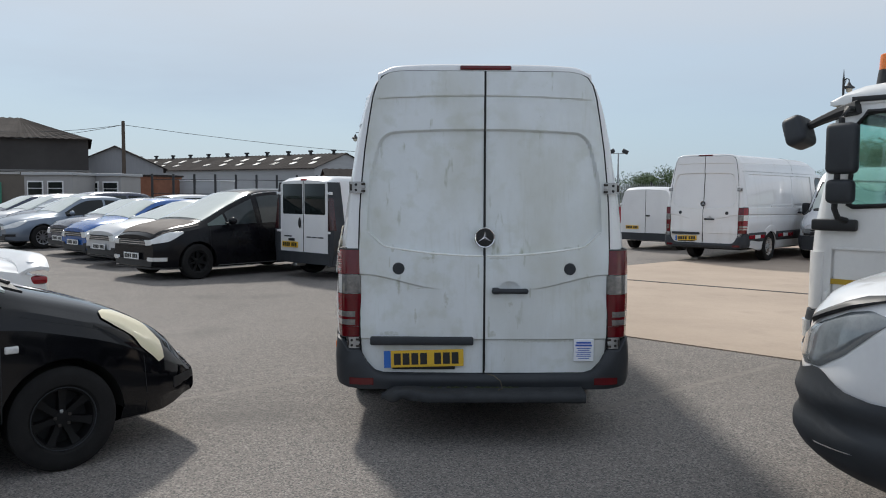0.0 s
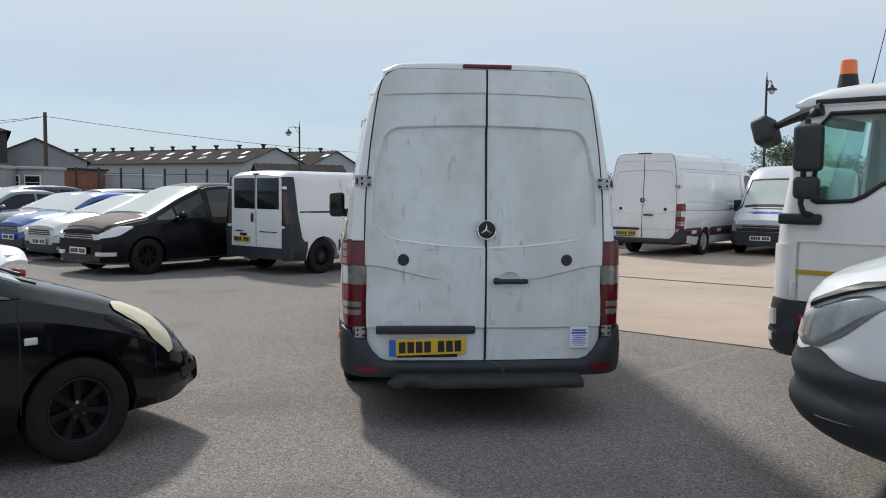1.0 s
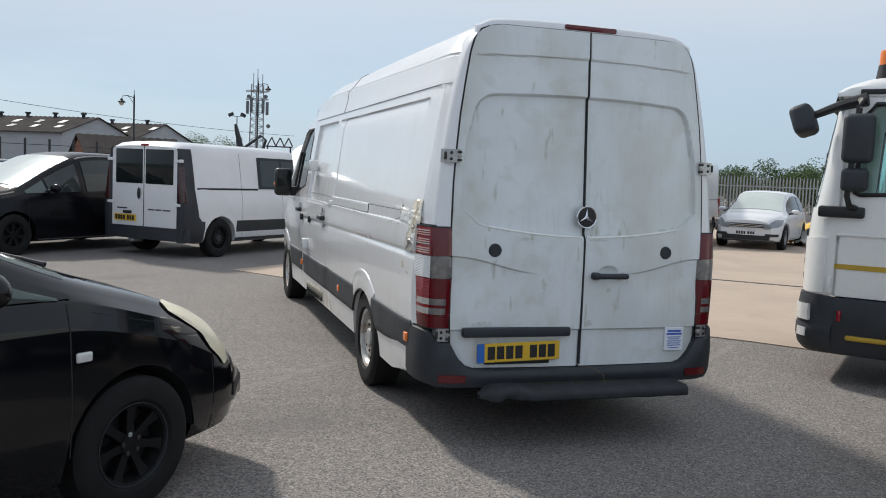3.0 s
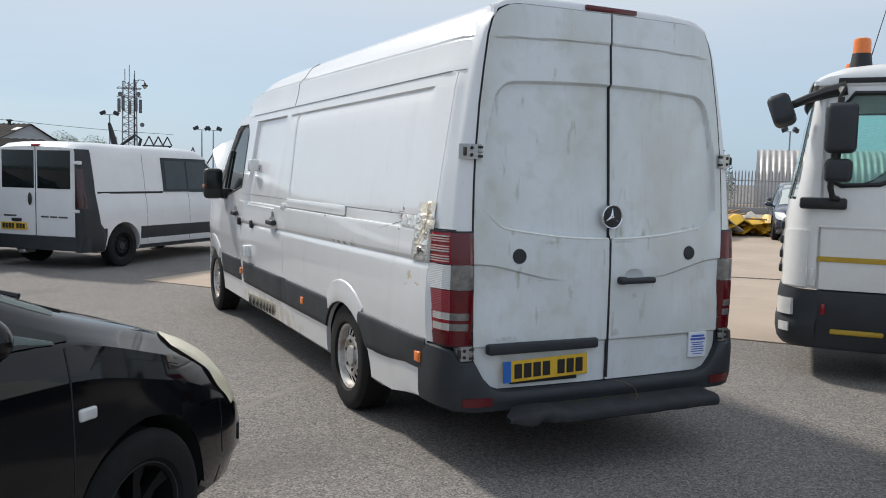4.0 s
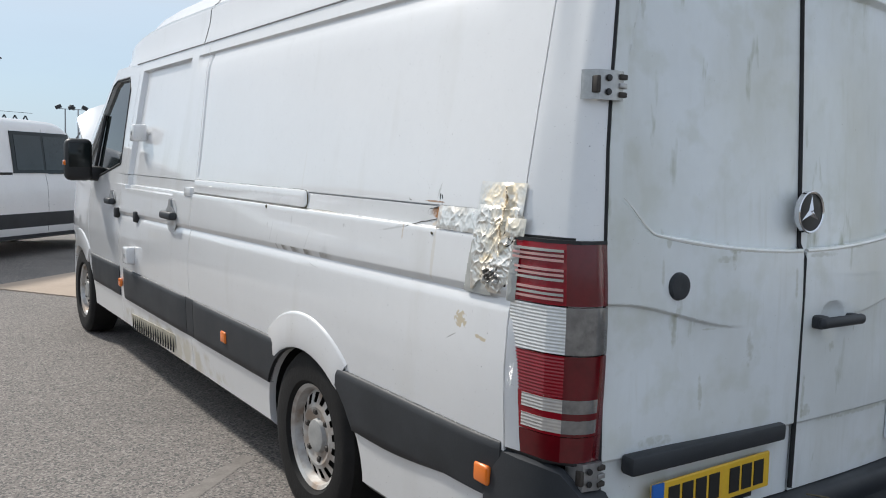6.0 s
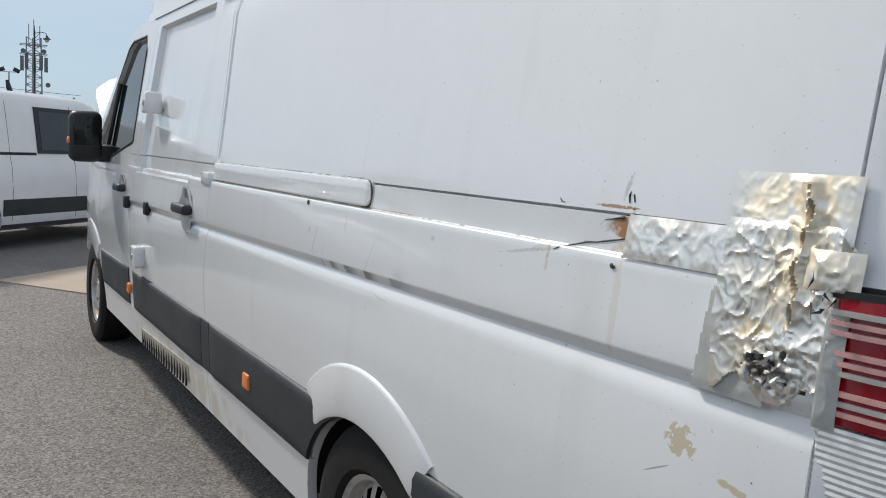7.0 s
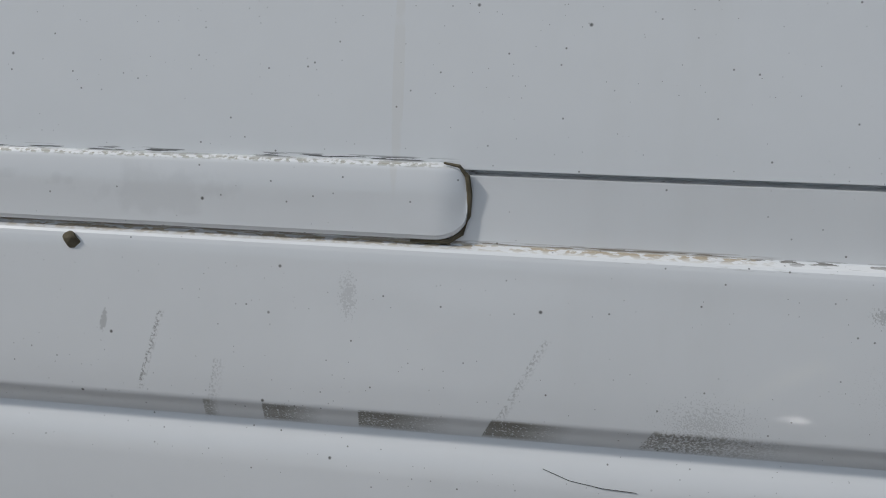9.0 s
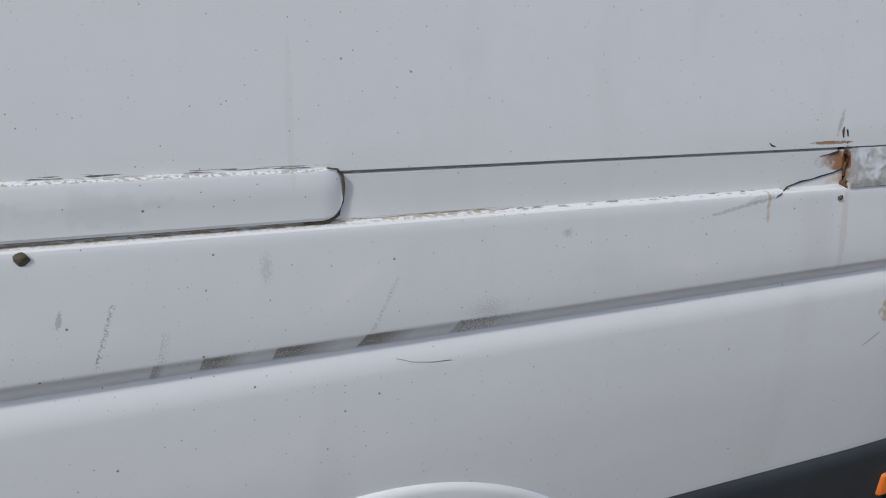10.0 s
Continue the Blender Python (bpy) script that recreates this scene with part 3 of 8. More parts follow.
def ellipse(cy, cz, a, b, n=32):
    return [(cy + a * math.cos(2 * math.pi * k / n), cz + b * math.sin(2 * math.pi * k / n)) for k in range(n)]


def lerp(tab, t):
    """Straight interpolation in a table of (t, value)."""
    if t <= tab[0][0]:
        return tab[0][1]
    for k in range(1, len(tab)):
        if t <= tab[k][0]:
            a, b = tab[k - 1], tab[k]
            return a[1] + (b[1] - a[1]) * (t - a[0]) / (b[0] - a[0])
    return tab[-1][1]


def smooth(tab, t):
    """Rounded interpolation in a table of (t, value)."""
    xs = [p[0] for p in tab]
    h = (xs[-1] - xs[0]) * 0.018
    return sum(lerp(tab, t + k * h) for k in (-1.5, -0.75, 0, 0.75, 1.5)) / 5


def step01(a, b, t):
    t = min(1, max(0, (t - a) / (b - a)))
    return t * t * (3 - 2 * t)


def wheel(parent, at, r=0.345, width=0.22, style="steel", side=1, rim_r=None, rimmat=None):
    """A tyre with its rim; side: the way the outer face looks along x."""
    rr = rim_r or r * 0.6
    h = width / 2
    s = side
    t = bmesh.new()
    lathe(t, [(s * x, q) for x, q in [(h * 0.72, rr), (h * 0.95, rr + 0.02), (h, r - 0.05), (h * 0.93, r - 0.018), (h * 0.75, r), (h * 0.25, r - 0.002), (0, r - 0.006), (-h * 0.25, r - 0.002), (-h * 0.75, r), (-h, r - 0.05), (-h * 0.9, rr)]], 48, c=at)
    ty = part("tyre", t, M["rubber"], parent)
    b = bmesh.new()
    rimmat = rimmat or M["rim"]
    if style == "steel":
        prof = [(h * 0.82, rr + 0.004), (h * 0.74, rr - 0.012), (h * 0.46, rr - 0.022), (h * 0.50, rr * 0.84), (h * 0.64, rr * 0.64), (h * 0.68, rr * 0.56), (h * 0.58, rr * 0.42), (h * 0.58, 0.001)]
        lathe(b, [(s * x, q) for x, q in prof], 64, skip=lambda i, k: i == 3 and k % 4 in (1, 2), c=at)
        rim = part("rim", b, rimmat, ty)
        cap = bmesh.new()
        lathe(cap, [(s * x, q) for x, q in [(h * 0.56, rr * 0.34), (h * 0.72, rr * 0.31), (h * 0.76, rr * 0.2), (h * 0.74, rr * 0.12), (h * 0.75, 0.001)]], 24, c=at)
        part("hub_cap", cap, M["hub_grey"] if rimmat is M["rim"] else M["plastic"], rim, "grey hub cap")
        for q in range(6):
            an = math.pi * q / 3 + 0.3
            part("wheel_bolt", bx(*sorted((s * h * 0.56, s * h * 0.70)), -0.011, 0.011, -0.011, 0.011, 0.004, 1, Matrix.Translation((at[0], at[1] + rr * 0.46 * math.cos(an), at[2] + rr * 0.46 * math.sin(an)))), M["char"], rim)
    else:
        n = int(style)
        lathe(b, [(s * x, q) for x, q in [(h * 0.82, rr + 0.004), (h * 0.74, rr - 0.012), (h * 0.0, rr - 0.03)]], 48, c=at)
        lathe(b, [(s * x, q) for x, q in [(h * 0.35, rr * 0.3), (h * 0.6, rr * 0.26), (h * 0.62, 0.001)]], 24, c=at)
        for k in range(n):
            a0 = 2 * math.pi * k / n
            m = Matrix.Translation(at) @ Matrix.Rotation(a0, 4, "X")
            w1 = rr * 0.9 / n
            vs = []
            for q, ww, xx in [(rr * 0.2, w1 * 0.9, h * 0.55), (rr * 0.6, w1 * 0.75, h * 0.52), (rr - 0.012, w1 * 1.15, h * 0.66)]:
                vs.append([m @ Vector((s * xx, ww, q)), m @ Vector((s * xx, -ww, q)), m @ Vector((s * (xx - 0.05), -ww, q)), m @ Vector((s * (xx - 0.05), ww, q))])
            grid(vs, b, close=True)
        rim = part("rim", b, rimmat, ty)
        if rimmat is M["dark_alloy"] and r < 0.31:
            edge_ = bmesh.new()
            lathe(edge_, [(s * x, q) for x, q in [(h * 0.80, rr + 0.0055), (h * 0.835, rr + 0.004), (h * 0.835, rr - 0.0005), (h * 0.79, rr - 0.002)]], 48, c=at)
            part("rim_edge", edge_, M["plastic"], rim, "scuffed dark rim edge")
            for q in range(5):
                an = 2 * math.pi * q / 5 + 0.5
                part("wheel_nut", bx(*sorted((s * h * 0.60, s * h * 0.66)), -0.010, 0.010, -0.010, 0.010, 0.004, 1, Matrix.Translation((at[0], at[1] + rr * 0.24 * math.cos(an), at[2] + rr * 0.24 * math.sin(an)))), M["hub_grey"] if q == 1 else M["char"], rim)
    back = bmesh.new()
    lathe(back, [(s * h * -0.1, rr - 0.005), (s * h * -0.1, 0.001)], 24, c=at)
    part("brake_disc", back, M["liner"], ty)
    return ty


def housing(prof, seg, hub_y, hub_z):
    """A wheel housing, open below."""
    bm = lathe(bmesh.new(), prof, seg, c=(0, hub_y, hub_z))
    bmesh.ops.delete(bm, geom=[v_ for v_ in bm.verts if v_.co.z < hub_z - 0.02], context="VERTS")
    return bm


def plate(parent, m, w=0.52, h=0.111, back="yellow_plate", band=False):
    """A number plate on the plane m (x right, z up, -y outward), its characters as plain bars."""
    p = part("number_plate", bx(-w / 2, w / 2, -0.006, 0.004, -h / 2, h / 2, 0.003, 1, m), M[back], parent, "yellow number plate with dark characters" if "yellow" in back else "white number plate with dark characters")
    x0 = -w / 2 + (0.065 if band else 0.03)
    if band:
        part("blue_band", bx(-w / 2, -w / 2 + 0.045, -0.0085, -0.003, -h / 2, h / 2, 0, 1, m), M["blue"], p)
    cw = (w / 2 - 0.02 - x0) / 7.6
    for k in range(7):
        xx = x0 + (k + (0.6 if k > 3 else 0)) * cw
        part("character_bar", bx(xx, xx + cw * 0.78, -0.0085, -0.003, -h * 0.34, h * 0.34, 0, 1, m), M["plate_ink"], p)
    return p


def place(h, local, at):
    """The pose of a vehicle of heading h degrees (from +x) whose local ground point lies at a place."""
    m = Matrix.Rotation(radians(h - 90), 4, "Z")
    o = Vector((at[0], at[1], 0)) - m @ Vector((local[0], local[1], 0))
    return Matrix.Translation(o) @ m
# ---- the white panel van ----
ZW = [(0.27, 0.925), (0.30, 0.955), (0.47, 0.974), (0.60, 0.980), (0.70, 0.986), (0.80, 0.993), (0.90, 0.996), (1.0, 0.9905), (1.04, 0.9865), (1.060, 0.9800), (1.0695, 0.9750), (1.0735, 0.9738), (1.077, 0.9752), (1.0945, 0.9864), (1.0975, 0.9874), (1.101, 0.9876), (1.13, 0.986), (1.18, 0.981), (1.244, 0.9735), (1.2485, 0.9722), (1.2508, 0.9698), (1.2522, 0.9645), (1.2530, 0.9592), (1.2545, 0.9580), (1.316, 0.9545), (1.3175, 0.941), (1.3200, 0.941), (1.3215, 0.9545), (1.36, 0.950), (1.60, 0.915), (1.85, 0.876), (2.00, 0.852), (2.06, 0.838), (2.082, 0.833)]
Z_LEVELS = sorted({round(z, 4) for z, _ in ZW} | {0.36, 0.42, 0.44, 0.46, 0.48, 0.5, 0.52, 0.54, 0.56, 0.58, 0.62, 0.64, 0.66, 0.68, 0.72, 0.74, 0.76, 0.78, 0.82, 0.835, 0.85, 0.865, 0.94, 0.97, 1.03, 1.085, 1.155, 1.21, 1.225, 1.232, 1.245, 1.29, 1.34, 1.42, 1.5, 1.7, 1.78, 1.93, 1.965, 1.985, 1.995, 2.005, 2.015, 2.03})
REAR_HUB, FRONT_HUB, HUB_Z = 1.475, 5.80, 0.345


def crease_shift(y, z):
    """The body crease rises a little towards the tail."""
    return 0.010 * (1.5 - y) * step01(1.22, 1.14, z) * step01(0.8, 1.0, z)


def van_w(y, z, fine=True, level=False):
    """Half width of the van's side at a place along it and a height."""
    w = lerp(ZW, z if level else z - crease_shift(y, z))
    if y > 4.4:
        plain = lerp([(0.27, 0.925), (0.30, 0.955), (0.60, 0.980), (0.90, 0.996), (1.05, 0.992), (1.25, 0.972), (1.36, 0.952), (1.60, 0.914), (2.082, 0.833)], z)
        w += (plain - w) * step01(4.4, 4.7, y)
    if y < 0.5:
        w -= 0.028 * ((0.5 - y) / 0.5) ** 2
    if y > 5.5:
        w *= 1 - 0.19 * (max(0, y - 5.5) / 1.45) ** 2.2
    if fine:
        # pressed panel with a groove along its top
        if 0.42 < y < 3.12 and z > 1.9:
            w -= 0.014 * step01(2.012, 2.003, z) * step01(1.93, 1.998, z) * step01(0.42, 0.52, y)
        if 2.90 < y < 2.96 and 1.33 < z < 2.01:
            w -= 0.007 * step01(2.915, 2.925, y) * step01(2.948, 2.938, y) * step01(1.335, 1.345, z) * step01(2.005, 1.995, z)
        if 3.22 < y < 4.46 and 1.18 < z < 2.06:
            inner = step01(3.315, 3.328, y) * step01(4.40, 4.385, y) * step01(1.225, 1.232, z) * step01(2.015, 2.005, z)
            w -= 0.028 * inner
    return w


def rear_y(x, z):
    """The rear face of the van."""
    return -0.016 + 0.016 * (x / 0.56) ** 2 + 0.088 * max(0, (z - 1.05) / 1.37) ** 1.2


def spread(a, b, step, extra=()):
    n = max(2, int(round((b - a) / step)) + 1)
    return sorted(set([a + (b - a) * k / (n - 1) for k in range(n)] + [e for e in extra if a < e < b]))


def side_rows(y0, y1, side, zs=None, step=0.05, extra=(), up=0.0):
    def rake(y, z):
        """The sliding door's rear edge leans forward above the rail."""
        return y + 0.11 * step01(1.3, 2.1, z) * max(0, 1 - abs(y - 2.97) / 0.6)
    return [[Vector((side * (van_w(y, z, level=True) + up), rake(y, z), max(z + crease_shift(y, z), 0.27 + 0.085 * step01(1.0, 0.3, y) + 0.0004 * z))) for z in (zs or Z_LEVELS)] for y in spread(y0, y1, step, extra)]


def arch_cut(hub, side):
    return prism([(p, q) for p, q in ellipse(hub, HUB_Z - 0.01, 0.425, 0.37, 40)], "x", min(side * 0.6, side * 1.3), max(side * 0.6, side * 1.3))


def tail_lamp(van, side):
    """A tall cluster: a darker rear-facing half and a ribbed half round the corner, with two clear bars let in."""
    path = [(0.822, 0.024), (0.87, 0.022), (0.905, 0.032), (0.932, 0.056), (0.952, 0.10), (0.963, 0.16), (0.969, 0.218)]
    def face(z, pts, up, rib):
        puff = 0.012 * (1 - ((z - 0.967) / 0.29) ** 2) + up - rib
        return [Vector((side * (px + puff * 0.8 * min(1, max(0, py - 0.03) * 12)), py + rear_y(0.84, z) - 0.02 - puff * max(0, 1 - py * 9) - 0.008 - 0.05 * (z - 1.25) * step01(0.1, 0.22, py), z)) for px, py in pts]
    def lens(name, z0, z1, pts, m, parent, ribbed=False, up=0.0, label=""):
        rows = [face(z, pts, up, 0.0016 * (q % 2) if ribbed else 0) for q, z in enumerate(spread(z0, z1, 0.0045 if ribbed else 0.03))]
        return part(name, slab(rows, (-side * 0.02, 0.03, 0)), M[m], parent, label, 8 if ribbed else 60)
    rear, flank = path[:4], path[3:]
    lamp = lens("tail_lamp", 0.680, 0.748, rear, "darkred", van, label="tall red and clear tail lamp cluster")
    lens("lamp_lens", 0.680, 0.748, flank, "darkred", lamp)
    lens("lamp_lens", 0.750, 0.962, rear, "darkred", lamp)
    lens("lamp_lens", 0.750, 0.852, flank, "red", lamp)
    lens("lamp_lens", 0.853, 0.962, flank, "red", lamp, True)
    lens("lamp_lens", 0.966, 1.088, rear, "smoke_clear", lamp)
    lens("lamp_lens", 0.966, 1.088, flank, "clear", lamp, True)
    lens("lamp_lens", 1.092, 1.25, rear, "darkred", lamp)
    lens("lamp_lens", 1.092, 1.25, flank, "red", lamp)
    for z0, z1 in ((0.812, 0.848), (0.758, 0.794)):
        lens("clear_bar", z0, z1, [(0.845, 0.0232)] + path[1:4], "smoke_clear", lamp, False, 0.0022)
        lens("clear_bar", z0, z1, path[3:6], "smoke", lamp, True, 0.0026)
    housing = [[Vector((side * (px - 0.012), py + rear_y(0.84, z) - 0.015, z)) for px, py in [(0.80, 0.03)] + path] for z in (0.67, 0.97, 1.265)]
    part("lamp_housing", slab(housing, (-side * 0.03, 0.04, 0)), M["black"], lamp)
    rim = [face(z, [path[0], path[2], path[4], path[6]], 0.003, 0) for z in (0.672, 0.680)], [face(z, [path[0], path[2], path[4], path[6]], 0.003, 0) for z in (1.250, 1.259)]
    for rows in rim:
        part("lamp_rim", slab(rows, (-side * 0.02, 0.03, 0)), M["black"], lamp)
    if side < 0:
        for k in range(11):
            z = 1.104 + 0.0125 * k
            if k in (3, 7):
                continue
            rows = [[Vector((side * (px + 0.0115), py + rear_y(0.84, zz) - 0.03, zz)) for px, py in path[3:]] for zz in (z, z + 0.0065)]
            part("lens_rib", slab(rows, (-side * 0.008, 0.008, 0)), M["rib_pink"] if k % 3 != 1 else M["smoke"], lamp)
    return lamp


def rear_door(van, side):
    """One rear door with its pressed field, folds and lower step."""
    def edge(z):
        return lerp([(0.445, 0.66), (0.455, 0.72), (0.48, 0.765), (0.52, 0.79), (0.60, 0.805), (0.9, 0.815), (1.25, 0.818), (1.5, 0.812), (1.65, 0.803), (1.9, 0.780), (2.1, 0.752), (2.25, 0.728), (2.33, 0.705), (2.38, 0.67), (2.405, 0.62), (2.415, 0.55)], z)
    zs = sorted(set([0.445, 0.45, 0.455, 0.465, 0.48, 0.5, 0.52] + [round(v, 4) for v in list(np.arange(0.54, 2.33, 0.03)) + list(np.arange(0.64, 0.69, 0.004)) + list(np.arange(0.97, 1.42, 0.004)) + list(np.arange(1.97, 2.07, 0.004)) + list(np.arange(2.2, 2.29, 0.008))] + [2.33, 2.345, 2.36, 2.375, 2.385, 2.395, 2.405, 2.412, 2.415]))
    rows = []
    for z in zs:
        r = []
        for k in range(73):
            u = k / 72
            x = 0.007 + u * (edge(z) - 0.007)
            y = rear_y(x, z)
            # pressed field, its lower edge a shallow bow
            low = 1.215 + 0.05 * (x / 0.6) ** 2 + 0.08 * step01(0.64, 0.79, x)
            top, outer = 2.035 - 0.03 * (x / 0.76) ** 2, 0.762 - 0.075 * step01(1.6, 2.1, z) + 0.02 * (1.4 - z) / 0.4 * 0.5
            dd = math.hypot(max(0, x - outer + 0.09), max(0, z - top + 0.09)) - 0.09
            cr = step01(low - 0.005, low + 0.004, z) * step01(0.008, -0.008, dd)
            y += 0.027 * cr
            # crown crease near the top
            cz = 2.255 - 0.02 * (x / 0.7) ** 2
            y -= 0.013 * step01(cz - 0.003, cz + 0.004, z) * step01(0.74, 0.60, x)
            # fold below the window line, fading towards the middle
            fz = 1.0 + 0.09 * step01(0.28, 0.80, x)
            y += 0.013 * step01(fz + 0.003, fz - 0.005, z) * step01(0.26, 0.47, x) * step01(0.70, 0.98, z)
            y += 0.014 * step01(0.670, 0.662, z)
            if side > 0:
                dx, dz = (x - 0.165) / 0.065, (z - 1.0) / 0.05
                y += 0.018 * max(0, 1 - dx * dx - dz * dz) ** 0.7
            r.append(Vector((side * x, y, z)))
        rows.append(r)
    door = part("rear_door", slab(rows, (0, 0.03, 0)), M["door_white"], van, "grimy white rear door", 22)
    # Whiter bead along the bow: the ledge's bright reflection put into the colour.
    bead = [(side * x, rear_y(x, 1.22) + 0.0045, 1.2145 + 0.05 * (x / 0.6) ** 2 + 0.08 * step01(0.64, 0.79, x)) for x in np.linspace(0.012, 0.768, 50)]
    part("edge_glint_bead", tube(bmesh.new(), bead, [0.0075] * 34 + [0.0075 - 0.0004 * k for k in range(16)], 8), M["glint_white"], door)
    sl = bmesh.new()
    tube(sl, [(side * (edge(z) + 0.004), rear_y(edge(z), z) + 0.006, z) for z in [0.47, 0.52, 0.6] + [0.7 + 0.1 * k for k in range(16)] + [2.25, 2.33, 2.38, 2.405]] + [(side * 0.5, rear_y(0.5, 2.42) + 0.006, 2.419), (0.0, rear_y(0, 2.42) + 0.006, 2.419)], 0.0065, 6)
    part("door_seal", sl, M["gap"], door)
    m = Matrix.Translation((side * 0.56, rear_y(0.56, 1.13) + 0.004, 1.13))
    k = bmesh.new()
    lathe(k, [(0.012, 0.001), (0.016, 0.02), (0.013, 0.036), (0.0, 0.041), (-0.01, 0.041)], 24)
    bmesh.ops.transform(k, matrix=m @ Matrix.Rotation(radians(-90), 4, "Z"), verts=k.verts[:])
    part("round_stopper", k, M["plastic"], door, "round black rubber door stopper")
    for z0, z1, xa, xb in ((1.62, 1.695, 0.888, 0.785), (0.605, 0.678, 0.905, 0.820)):
        yh = rear_y(xb, z0)
        pts = [(xb, yh - 0.014), (xa - 0.07, yh - 0.020), (xa - 0.02, yh - 0.012), (xa, yh + 0.02)]
        h = part("hinge", slab([[Vector((side * x, y, z)) for x, y in pts] for z in (z0, z0 + 0.006, z1 - 0.006, z1)], (0, 0.014, 0)), M["zinc"], door, "bare steel strap hinge")
        xm = (xa + xb) / 2 + 0.004
        for bz in (z0 + 0.020, z1 - 0.020):
            k = bmesh.new()
            lathe(k, [(0.0, 0.009), (0.004, 0.008), (0.005, 0.001)], 12)
            bmesh.ops.transform(k, matrix=Matrix.Translation((side * xm, yh - 0.018, bz)) @ Matrix.Rotation(radians(-90), 4, "Z"), verts=k.verts[:])
            part("bolt", k, M["black"], h)
        part("hinge_slot", bx(*sorted((side * (xa - 0.022), side * (xa - 0.008))), yh - 0.017, yh + 0.004, z0 + 0.016, z1 - 0.016, 0.003), M["char"], h)
        for q in (0.2, 0.5, 0.8):
            zc = z0 + (z1 - z0) * q
            part("hinge_spring", bx(*sorted((side * (xb - 0.006), side * (xb + 0.020))), yh - 0.024, yh - 0.006, zc - 0.007, zc + 0.007, 0.003), M["char"] if q != 0.5 else M["zinc"], h)
    return door


def build_van(name, label):
    van = thing(name, label, "van")
    for side in (-1, 1):
        dense = [0.42 + 0.02 * k for k in range(8)] + [2.915, 2.92, 2.925, 2.938, 2.943, 2.948]
        arch = [REAR_HUB + 0.03 * k for k in range(-20, 21)]
        bm = carve(slab(side_rows(0.225, 2.965, side, extra=dense + arch), (-side * 0.03, 0, 0)), [arch_cut(REAR_HUB, side)])
        part("side_panel", bm, M["flank"] if side < 0 else M["white"], van, "", 16)
        for hub in (REAR_HUB, FRONT_HUB):
            rows = []
            for k in range(29):
                an = radians(47 + 85 * k / 28)
                end = min(1, 0.6 + k / 3, 0.6 + (28 - k) / 3)
                r_ = []
                for q, up in ((0.765, 0.004), (0.772, 0.016), (0.79, 0.019), (0.87, 0.013), (0.955, 0.009), (0.968, 0.007), (0.978, 0.0005)):
                    y, z = hub + 0.022 + 0.56 * q * math.cos(an), HUB_Z - 0.012 + (0.475 + 0.05 * step01(0.76, 0.9, q)) * q * math.sin(an)
                    r_.append(Vector((side * (van_w(y, z, False) + up * (0.3 + 0.7 * end)), y, z)))
                rows.append(r_)
            part("arch_flare", slab(rows, (-side * 0.02, 0, 0)), M["white"], van, "", 40)
        slide_extra = [3.2, 3.31, 3.315, 3.3215, 3.328, 3.335, 4.38, 4.385, 4.3925, 4.40, 4.42]
        part("sliding_door", slab(side_rows(2.971, 4.497, side, extra=slide_extra), (-side * 0.03, 0, 0)), M["flank"] if side < 0 else M["white"], van, "", 16)
        far = [FRONT_HUB + 0.03 * k for k in range(-19, 20)]
        apillar = prism([(5.30, 2.2), (5.05, 2.3), (5.2, 2.06), (6.05, 1.27), (6.8, 1.18), (7.3, 0.9), (7.4, 2.3)], "x", min(side * 0.3, side * 1.3), max(side * 0.3, side * 1.3))
        win = prism([(4.64, 1.40), (4.70, 1.90), (4.78, 1.985), (5.12, 1.985), (5.22, 1.95), (5.84, 1.30), (5.80, 1.255), (5.2, 1.30)], "x", min(side * 0.3, side * 1.3), max(side * 0.3, side * 1.3))
        fd = carve(slab(side_rows(4.503, 5.46, side, step=0.04, extra=far), (-side * 0.03, 0, 0)), [arch_cut(FRONT_HUB, side), apillar, win])
        front_door = part("front_door", fd, M["white"], van, "", 22)
        win2 = prism([(4.64, 1.40), (4.70, 1.90), (4.78, 1.985), (5.12, 1.985), (5.22, 1.95), (5.84, 1.30), (5.80, 1.255), (5.2, 1.30)], "x", min(side * 0.3, side * 1.3), max(side * 0.3, side * 1.3))
        apillar2 = prism([(5.30, 2.2), (5.05, 2.3), (5.2, 2.06), (6.05, 1.27), (6.8, 1.18), (7.3, 0.9), (7.4, 2.3)], "x", min(side * 0.3, side * 1.3), max(side * 0.3, side * 1.3))
        fe = carve(slab(side_rows(5.466, 6.80, side, step=0.05, extra=far), (-side * 0.03, 0, 0)), [arch_cut(FRONT_HUB, side), apillar2, win2])
        part("front_wing", fe, M["white"], van, "", 22)
        glass = [[Vector((side * (van_w(y, z, False) - 0.022), y, z)) for z in np.linspace(1.25, min(2.0, 2.03 - max(0, y - 5.2) * 1.0), 6)] for y in np.linspace(4.6, 5.85, 12)]
        part("side_window", slab(glass, (-side * 0.005, 0, 0)), M["glass"], front_door)
        fr = bmesh.new()
        outl = [(4.63, 1.39), (4.70, 1.91), (4.78, 1.995), (5.13, 1.995), (5.23, 1.96), (5.86, 1.30), (5.80, 1.245), (5.2, 1.29), (4.63, 1.39)]
        tube(fr, [(side * (van_w(y, z, False) - 0.004), y, z) for y, z in outl], 0.011, 6)
        tube(fr, [(side * (van_w(5.42, z, False) - 0.006), 5.42 - (z - 1.28) * 0.1, z) for z in (1.27, 1.5, 1.75)], 0.014, 6)
        part("window_rubber", fr, M["black"], front_door)
        # dark mouldings along the flank
        zz = [0.478, 0.483, 0.52, 0.6, 0.66, 0.685, 0.690]
        bul = [0.002, 0.012, 0.015, 0.016, 0.015, 0.012, 0.002]
